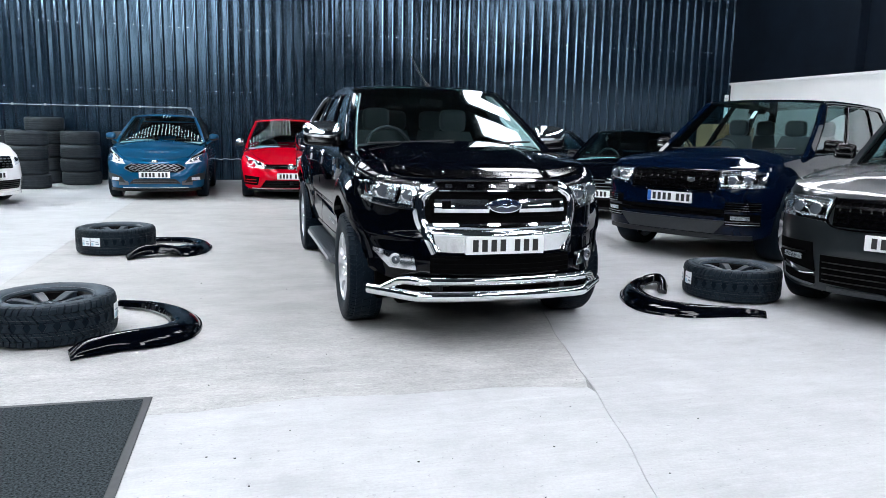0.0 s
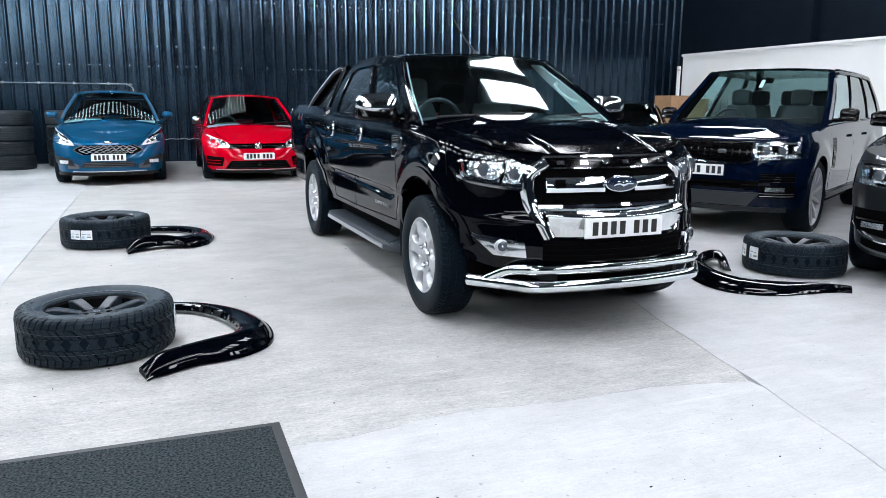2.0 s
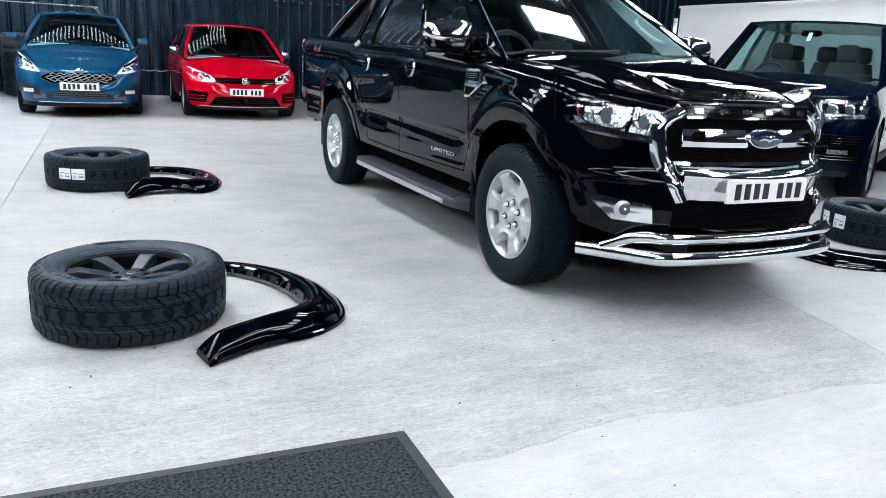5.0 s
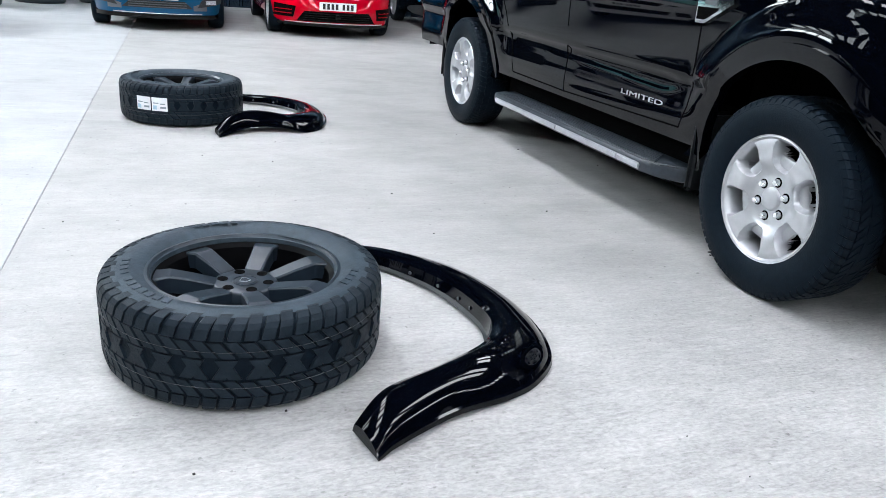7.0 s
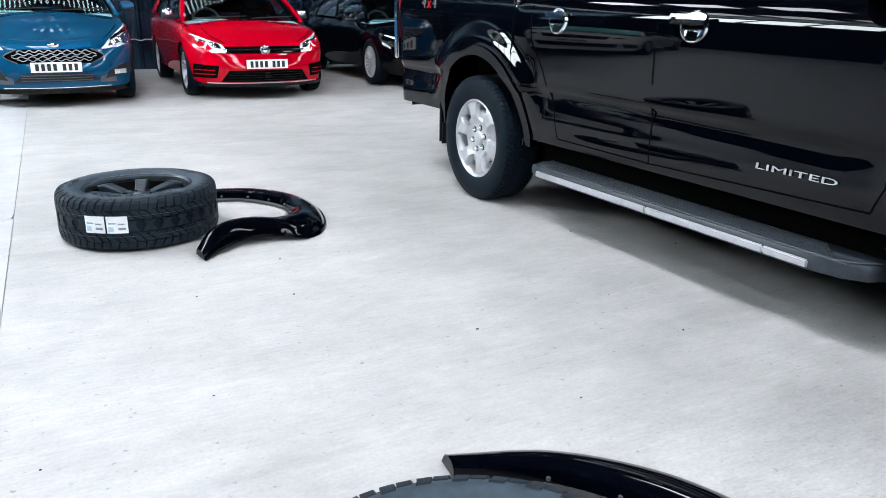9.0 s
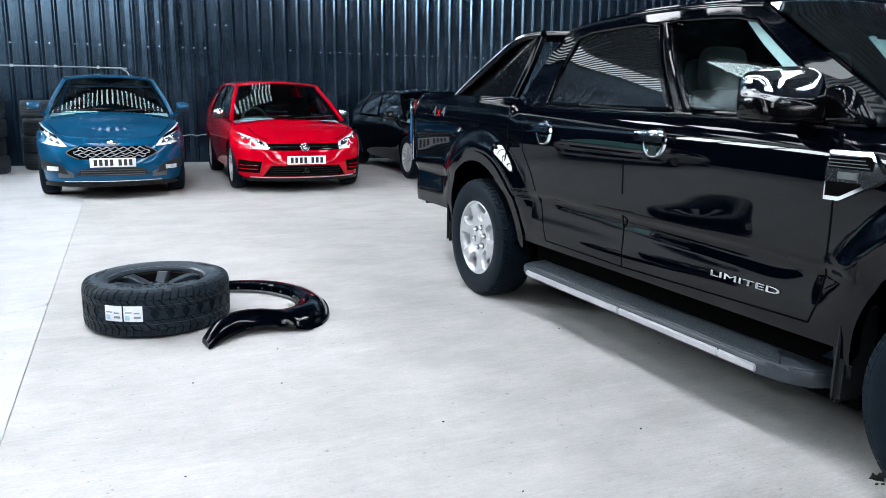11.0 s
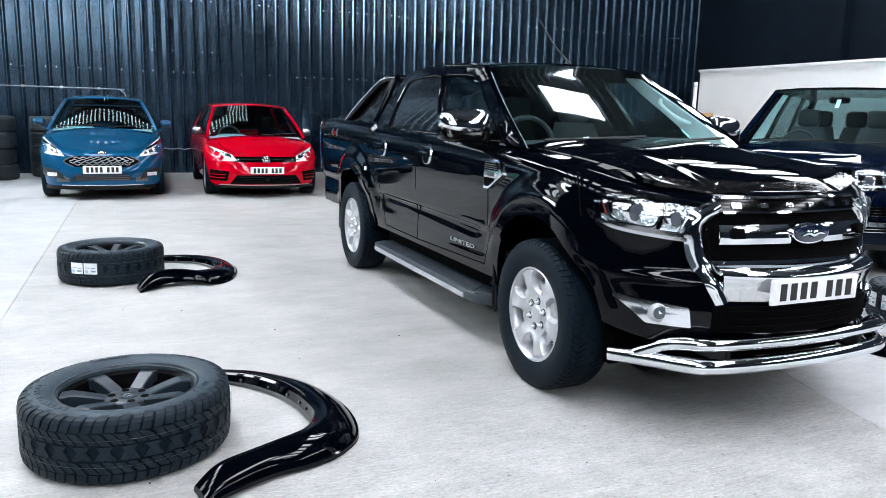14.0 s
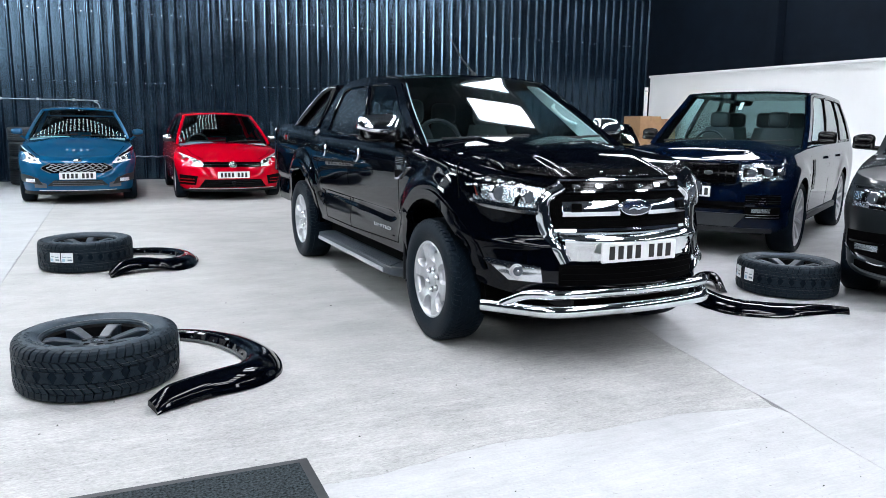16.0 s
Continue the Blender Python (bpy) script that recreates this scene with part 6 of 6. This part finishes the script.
def suv(m, mat, label, L, W, H, wb, fo, r, grille="gloss", band=False, sport=0.0):
    root = thing("car", label, "car", m, "parked cars")
    c = Car(root, L, W, wb, fo, r, 0.275, 0.44, 0.34,
            shoulder=[(0, 1.0 - sport), (0.4, 1.06 - sport), (1.2, 1.12 - sport * 0.7), (2.2, 1.15 - sport * 0.4), (L, 1.18)],
            crown=[(0, 1.02 - sport), (0.3, 1.085 - sport), (0.8, 1.15 - sport * 0.8), (1.3, 1.20 - sport * 0.5), (L, 1.18)],
            tum=[(-0.4, 0.05), (0, 0.035), (0.3, 0.01), (0.6, 0.0), (0.85, 0.015), (1, 0.05)],
            nose=[(-0.4, 0.10), (0, 0.03), (0.3, 0.0), (0.6, 0.02), (0.85, 0.05), (1, 0.14)],
            tail=[(-0.5, 0.05), (0.3, 0), (1, 0.06)], cf=0.62, nf=2.9, cr=0.35, nr=3, fbottom=0.27 - sport, rbottom=0.35)
    c.body(mat, gap=(1.32 + sport * 9, L - 0.4))
    c.underbody()
    c.cabin(mat, base=(1.42 + sport * 9, L - 0.15), top=(2.30 + sport * 10, L - 0.45), belt=[(1.3, 1.15 - sport * 0.4), (L, 1.18)], half=(W - 0.08, W - 0.25), roof=H, rails=[(1.9, H - 0.10), (2.6, H - 0.05), (3.6, H - 0.055), (L, H - 0.1)],
            pillars=(0.36, 0.70), c_from=0.95, bow=0.06, crown=0.03, taper=0.48, round_by=2.5, glass=("glass", "smoked"), rear_glass="smoked", roof_mat="black", trim="void")
    c.wiper()
    c.interior(0.7, 2.3 + sport * 9, seats=2, trim="plastic", tall=0.20)
    c.wheels("ten", 0.312, "alloy", inset=0.0)
    c.mirrors("gloss", 1.75 + sport * 8, 1.25 - sport * 0.4, (0.20, 0.12, 0.15), 0.05, "gloss", boxy=0.7)
    z = 0.825 - sport * 1.2
    # grille depth painted as a black sheet over the skin
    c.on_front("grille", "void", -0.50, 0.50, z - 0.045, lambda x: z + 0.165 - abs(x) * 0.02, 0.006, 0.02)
    for k in range(5):
        c.on_front("grille_bar", "gloss", -0.49, 0.49, z - 0.036 + 0.041 * k, z - 0.018 + 0.041 * k, 0.014, 0.012, nv=1)
    for k in range(14):
        x = -0.46 + 0.071 * k
        c.on_front("grille_web", "gloss", x - 0.007, x + 0.007, z - 0.036, z + 0.148, 0.012, 0.012, nu=1)
    c.strip("grille_edge", "chrome" if not sport else "gloss", [(-0.505, z + 0.150), (-0.50, z - 0.046), (0, z - 0.052), (0.50, z - 0.046), (0.505, z + 0.150)], 0.012, 8, 0.018, 0.02)
    c.disc_on_front("badge", "steel", 0.22, z + 0.06, 0.045, 0.5, 0.03, 0.02)
    c.number_plate(z - 0.135, 0.02, band=band)
    if sport:
        c.on_front("lower_intake", "void", -0.56, 0.56, lambda x: 0.26 + abs(x) * 0.05, 0.50, 0.008, 0.02)
        for k in range(4):
            c.on_front("intake_slat", "gloss", -0.54, 0.54, 0.31 + 0.045 * k, 0.322 + 0.045 * k, 0.016, 0.012, nv=1)
        c.on_front("skid_panel", "trim_grey", -0.50, 0.50, 0.225, 0.262, 0.016, 0.02)
    else:
        c.on_front("lower_intake", "void", -0.60, 0.60, 0.515, 0.595, 0.008, 0.02, nu=14)
        c.on_front("intake_lip", "gloss", -0.60, 0.60, 0.545, 0.558, 0.016, 0.012, nu=14, nv=1)
        c.patch("skid_panel", "trim_grey", lambda u, v: ((0.50 + 0.12 * v) * (2 * u - 1), lerp(0.335, 0.475, v)), 14, 3, 0.014, 0.02)
        c.on_front("bumper_lip", "plastic", -0.84, 0.84, 0.275, 0.325, 0.008, 0.02, nu=18, nv=2)
    if sport:
        for k in range(5):
            x = -0.2 + 0.1 * k
            c.on_front("letter_bar", "ink", x - 0.028, x + 0.028, z + 0.155, z + 0.18, 0.004, 0.006, nu=1, nv=1)
    for sg in (-1, 1):
        def lamp(u, v, g=0.0, sg=sg):
            return sg * lerp(lerp(0.535, 0.525, v) - g, 0.952 + g * 0.4, u), lerp(z - 0.022 - g + 0.03 * u, z + 0.148 + g + 0.012 * u, v)
        hl = c.patch("headlight", "lamp_bowl", lamp, 12, 5, 0.002, 0.02)
        c.patch("lamp_mask", "gloss", lambda u, v: lamp(0.06 + 0.84 * u, 0.26 + 0.56 * v), 10, 3, 0.004, 0.01, parent=hl)
        c.patch("lamp_step", "gloss", lambda u, v: lamp(0.02 + 0.60 * u, 0.02 + 0.12 * v), 10, 2, 0.010, 0.012, parent=hl)
        c.patch("lamp_corner", "chrome_soft", lambda u, v: lamp(0.76 + 0.14 * u, 0.30 + 0.40 * v), 4, 3, 0.010, 0.012, parent=hl)
        for ux, rr2 in ((0.26, 0.045), (0.58, 0.045)):
            x, zz = lamp(ux, 0.5)
            c.disc_on_front("lamp_ring", "chrome", x, zz, rr2 * 1.25, 1.0, 0.012, 0.03, parent=hl)
            c.disc_on_front("projector", "projector", x, zz, rr2, 1.0, 0.018, 0.03, parent=hl)
        c.patch("light_blade", "chrome", lambda u, v: lamp(0.05 + 0.92 * u, 0.86 + 0.1 * v), 10, 1, 0.010, 0.01, parent=hl)
        c.patch("lens", "lens", lambda u, v: lamp(u, v, 0.006), 12, 5, 0.020, 0.003, parent=hl, label="clear headlight lens")
        if sport:
            fr = c.patch("fog_recess", "void", lambda u, v, sg=sg: (sg * lerp(0.60 + 0.03 * v, 0.93, u), lerp(0.365 + 0.06 * u, 0.585, v)), 8, 4, 0.008, 0.02)
            c.on_front("fog_lamp", "lamp_bowl", sg * 0.70, sg * 0.86, 0.445, 0.490, 0.016, 0.012, nv=2, parent=fr)
            c.on_front("fog_bar", "gloss", sg * 0.66, sg * 0.90, 0.50, 0.515, 0.018, 0.012, nv=1, parent=fr)
            c.strip("recess_edge", "chrome", [(sg * 0.60, 0.355), (sg * 0.72, 0.345), (sg * 0.86, 0.395), (sg * 0.935, 0.47)], 0.010, 6, 0.016, 0.016)
            c.patch("side_intake", "void", lambda u, v, sg=sg: (sg * lerp(0.60, 0.86, u), lerp(0.265 + 0.03 * u, 0.325 + 0.03 * u, v)), 6, 2, 0.008, 0.02)
            c.strip("intake_edge", "steel", [(sg * 0.60, 0.258), (sg * 0.76, 0.27), (sg * 0.88, 0.305)], 0.012, 6, 0.016, 0.02)
        else:
            vp = c.on_front("vent", "void", sg * 0.60, sg * 0.90, 0.578, 0.675, 0.006, 0.012, nu=8)
            for k in range(4):
                c.on_front("vent_bar", "chrome", sg * 0.60, sg * 0.90, 0.586 + 0.025 * k, 0.592 + 0.025 * k, 0.014, 0.01, nu=8, nv=1, parent=vp)
            fr = c.on_front("fog_recess", "void", sg * 0.605, sg * 0.90, 0.425, 0.550, 0.006, 0.012, nu=8)
            c.on_front("fog_lamp", "lamp_bowl", sg * 0.66, sg * 0.82, 0.492, 0.532, 0.018, 0.012, nv=2, parent=fr)
            for k in range(2):
                c.on_front("fog_bar", "chrome", sg * 0.615, sg * 0.89, 0.440 + 0.027 * k, 0.446 + 0.027 * k, 0.014, 0.01, nu=8, nv=1, parent=fr)
            for k in range(3):
                s = 1.47 + 0.055 * k
                c.on_side("side_vent", "gloss", sg, s, s + 0.022, 0.66, 1.0, 0.006, 0.012, nu=1, nv=6)
        c.on_side("sill_trim", "plastic", sg, 1.35, 3.35, 0.33, 0.385, 0.022, 0.03, nu=16, nv=2)
        c.on_side("sill_line", "steel", sg, 1.38, 3.32, 0.392, 0.402, 0.018, 0.012, nu=16, nv=1)
        for s in (2.3, 3.25):
            c.on_side("door_handle", mat, sg, s, s + 0.2, 0.99, 1.02, 0.03, 0.03)
        c.gap_line(sg, [(1.36, 1.05), (1.40, 0.5), (1.5, 0.36)])
        c.gap_line(sg, [(2.55, 1.1), (2.55, 0.36)])
    return c


rr = suv(pose(4.40, 7.38, 0, 0, 0, -59), "navy", "dark navy large off-road car with chrome-edged grille", 5.0, 0.99, 1.84, 2.92, 0.88, 0.39, band=True)
spot = rr.cabin_fn["screen"]
part("windscreen_label", sheet(lambda u, v: spot(lerp(0.487, 0.513, u), lerp(0.66, 0.80, v)), 2, 2, 0.001, -0.008, out=(0, -1, 1)), "paper", rr.root, "white label inside the windscreen")
part("rear_view_mirror", box_bm(-0.11, 0.11, 2.10, 2.13, 1.62, 1.69, 0.015), "gloss", rr.root)
sport = suv(pose(4.37, 4.25, 0, 0, 0, -58), "grey", "dark grey metallic sports utility car", 4.85, 0.99, 1.78, 2.92, 0.88, 0.39, sport=0.05)


def saloon(m, mat, label, L=4.75, H=1.42):
    c = hatchback(m, mat, label, L=L, W=0.92, H=H, wb=2.85, fo=0.88, r=0.34, style="multi", rim="alloy")
    c.mirrors(mat, 1.6, 0.98, (0.18, 0.1, 0.13), 0.03, "plastic")
    c.on_front("grille", "gloss", -0.42, 0.42, lambda x: 0.36 + abs(x) * 0.15, 0.66, 0.006, 0.02)
    for sg in (-1, 1):
        c.on_front("headlight", "reflector", sg * 0.50, sg * 0.84, 0.60, lambda x: 0.68 + (abs(x) - 0.5) * 0.2, 0.006, 0.02)
        c.on_front("intake", "gloss", sg * 0.55, sg * 0.82, 0.28, 0.42, 0.006, 0.02)
    for k in range(5):
        c.on_front("grille_slat", "steel", -0.38, 0.38, 0.43 + 0.045 * k, 0.438 + 0.045 * k, 0.016, 0.01, nv=1)
    c.on_front("lower_grille", "void", -0.5, 0.5, 0.22, 0.33, 0.006, 0.02)
    c.disc_on_front("badge", "chrome", 0, 0.61, 0.05, 1, 0.03, 0.02)
    c.number_plate(0.42, 0.03)
    return c


saloon(pose(3.45, 14.5, 0), "black", "glossy black car parked beside the red hatchback", L=4.3)
saloon(pose(5.25, 10.6, 0, 0, 0, -38), "black", "glossy black low saloon behind the pickup")


def tall_white_car(m):
    c = hatchback(m, "white", "tall white car with black grille and teal reflection painted on the windscreen", L=4.4, W=0.92, H=1.64, low=1.72, wb=2.68, fo=0.9, r=0.34, rim="alloy", fwd=0.34)
    # the screen's teal reflection is put in as a flat opaque colour
    c.screen.data.materials[0] = M["teal"]
    c.mirrors("white", 1.3, 1.14, (0.18, 0.1, 0.15), 0.03, "plastic")
    gr = c.patch("grille", "gloss", lambda u, v: ((0.46 + 0.05 * v) * (2 * u - 1), lerp(0.60, 0.775, v)), 12, 4, 0.006, 0.02)
    for k in range(4):
        for q in range(11):
            x = -0.45 + 0.085 * q + 0.02 * (k % 2)
            c.on_front("grille_dash", "steel", x, x + 0.045, 0.625 + 0.038 * k, 0.635 + 0.038 * k, 0.014, 0.01, nu=1, nv=1, parent=gr)
    c.strip("grille_rim", "chrome", [(-0.52, 0.775), (0, 0.785), (0.52, 0.775)], 0.012, 10, 0.012, 0.02, parent=gr)
    c.disc_on_front("badge", "chrome", 0, 0.69, 0.055, 1, 0.03, 0.02)
    lg = c.patch("lower_grille", "void", lambda u, v: ((0.58 + 0.04 * v) * (2 * u - 1), lerp(0.275, 0.415, v)), 12, 3, 0.006, 0.02)
    for k in range(4):
        c.on_front("lower_slat", "plastic", -0.57, 0.57, 0.295 + 0.03 * k, 0.305 + 0.03 * k, 0.014, 0.012, nv=1, parent=lg)
    c.on_front("splitter", "white", -0.80, 0.80, 0.175, 0.225, 0.02, 0.03, nu=18)
    c.number_plate(0.50, 0.02)
    for sg in (-1, 1):
        hl = c.patch("headlight", "reflector", lambda u, v, sg=sg: (sg * lerp(0.55, 0.86, u), lerp(0.64 + 0.05 * u, 0.77 + 0.09 * u, v)), 8, 3, 0.004, 0.02)
        c.patch("lamp_mask", "gloss", lambda u, v, sg=sg: (sg * lerp(0.59, 0.83, u), lerp(0.69 + 0.05 * u, 0.75 + 0.09 * u, v)), 8, 3, 0.008, 0.02, parent=hl)
        c.patch("fog_housing", "plastic", lambda u, v, sg=sg: (sg * lerp(0.68, 0.84, u), lerp(0.27, 0.44, v)), 5, 3, 0.006, 0.02)
    return c


tall_white_car(pose(-3.99, 13.2, 0, 0, 0, 56))
saloon(pose(6.6, 14.6, 0), "black", "glossy black car parked near the cladding", L=4.5)
saloon(pose(-4.4, 5.6, 0, 0, 0, 90), "silver", "silver car parked along the side", H=1.5)
saloon(pose(-4.5, 8.4, 0, 0, 0, 90), "white", "white car parked along the side", H=1.55)

# ---- stacked tyres ----
stack_no = 0


def tyre_stack(x, y, count):
    global stack_no
    z = 0.0
    for k in range(count):
        r, w = 0.400 - 0.006 * (k % 2), 0.297 - 0.008 * ((k + stack_no) % 3)
        t = tagged(finish("tyre", tyre_bm(r, w, 0.25, (-0.46, -0.16, 0.16, 0.46)), "old_rubber", None), "worn black car tyre in a stack", "tyre", "stacked tyres")
        t.matrix_world = pose(x + 0.015 * math.sin(k * 2.1 + x), y + 0.012 * math.cos(k * 1.7), z + w / 2, 0, 90, 0)
        z += w
    stack_no += 1


tyre_stack(-4.48, 16.95, 4)
tyre_stack(-3.70, 18.00, 4)
tyre_stack(-4.50, 18.50, 5)
tyre_stack(-5.30, 18.3, 4)
tyre_stack(-2.75, 18.6, 4)


def carton(x, y, z, w, d, h, turn):
    t = thing("cardboard_box", "brown cardboard box with taped lid", "box", pose(x, y, z, 0, 0, turn), "stacked boxes")
    part("carton", box_bm(-w / 2, w / 2, -d / 2, d / 2, 0, h, 0.004), "card", t)
    part("tape", box_bm(-0.03, 0.03, -d / 2 - 0.002, d / 2 + 0.002, h - 0.12, h + 0.002), "tape", t, smooth=False)
    return t


for k in range(3):
    carton(11.3, 16.9, 0.53 * k, 0.7, 0.6, 0.53, 4 * k - 3)
    carton(12.1, 17.2, 0.51 * k, 0.6, 0.6, 0.51, -3 * k)


# ---- fittings on the back wall ----
conduit = thing("conduit", "thin pale conduit clipped along the cladding", "conduit")
part("run", tube_bm(smooth_path([(X0, Y1, 1.74), (-5, Y1, 1.73), (-1.75, Y1, 1.73), (-1.52, Y1, 1.70), (-1.42, Y1, 1.60), (-1.40, Y1, 1.2), (-1.40, Y1, 0.3)], 6), 0.0095, 8), "cable", conduit)
for k in range(12):
    x = -9.4 + 0.68 * k
    part("clip", box_bm(x - 0.02, x + 0.02, Y1 - 0.015, Y1 + 0.03, 1.71, 1.76, 0.004), "screw", conduit)
rope = thing("rope", "thin pale rope sagging along the cladding", "rope")
part("strand", tube_bm(smooth_path([(-1.2 + 0.1 * k, Y1 - 0.01, 0.535 - 0.03 * math.sin(k * math.pi / 2.6) ** 2) for k in range(14)], 3), 0.009, 6), "cable", rope)
heads = bmesh.new()
random.seed(4)
for z, lo, hi in ((2.13, X0, 10.0), (2.55, -2.0, 0.6), (3.6, X0, 13), (5.0, X0, 13)):
    x = lo + 0.135
    while x < hi:
        if random.random() < 0.5:
            zz = z + random.uniform(-0.012, 0.012)
            box_bm(x - 0.008, x + 0.008, Y1 + 0.012, Y1 + 0.03, zz - 0.008, zz + 0.008, bm=heads)
        x += 0.2
tagged(finish("screw_head", heads, "screw", cladding, False), "shiny screw heads", kind="stuff")
pipe = thing("downpipe", "short white pipe on the end of the partition", "pipe")
part("tube", tube_bm([(12.5, 18.32, 0.0), (12.5, 18.32, 2.4)], 0.05, 14), "white_wall", pipe)
for z in (0.6, 1.5, 2.3):
    part("bracket", lathe_bm([(0.055, z - 0.02), (0.06, z - 0.015), (0.06, z + 0.015), (0.055, z + 0.02)], 14, axis="Z"), "screw", pipe).location = (12.5, 18.32, 0)
tagged(finish("wall_column", box_bm(X1 - 0.25, X1, 14.35, 14.65, 0, HIGH, 0.01), "darkwall", None), "dark steel column against the wall", "column", kind="structure")


# ---- small things ----
box = thing("junction_box", "small white electrical box on the cladding", "junction box", pose(-1.25, Y1 - 0.01, 1.34))
part("case", box_bm(-0.09, 0.09, -0.045, 0.02, 0.0, 0.075, 0.008), "white_wall", box)
part("cover", box_bm(-0.075, 0.075, -0.050, -0.043, 0.010, 0.065, 0.003), "cable", box)


def chips(spots, seed):
    """Flat flakes of dirt and rubber on the floor."""
    random.seed(seed)
    bm = bmesh.new()
    for cx, cy, spread, count, size in spots:
        for _ in range(count):
            x, y = random.gauss(cx, spread), random.gauss(cy, spread * 0.7)
            n, turn, s, h = random.randint(4, 6), random.uniform(0, 6.3), size * random.uniform(0.4, 1.3), 0.0015 + random.uniform(0, 0.003)
            ring = [(x + s * random.uniform(0.5, 1.2) * math.cos(turn + 6.283 * k / n) * 1.5, y + s * random.uniform(0.5, 1.2) * math.sin(turn + 6.283 * k / n)) for k in range(n)]
            top = [bm.verts.new((a, b, h)) for a, b in ring]
            low = [bm.verts.new((a * 1.0, b, -0.001)) for a, b in ring]
            bm.faces.new(top)
            for k in range(n):
                bm.faces.new((top[k], top[(k + 1) % n], low[(k + 1) % n], low[k]))
    return bm


dirt = finish("dirt_flake", chips(((0.815, 5.80, 0.018, 12, 0.016), (0.78, 5.745, 0.02, 4, 0.009), (-0.4, 5.0, 0.6, 8, 0.003), (0.2, 7.0, 1.0, 9, 0.0035), (-0.9, 6.7, 0.8, 7, 0.0035), (1.0, 3.2, 1.0, 18, 0.003), (-0.2, 3.6, 0.5, 8, 0.003)), 11), "ink", None, False)
tagged(dirt, "dark flakes of dirt scattered on the concrete", "dirt", kind="stuff")
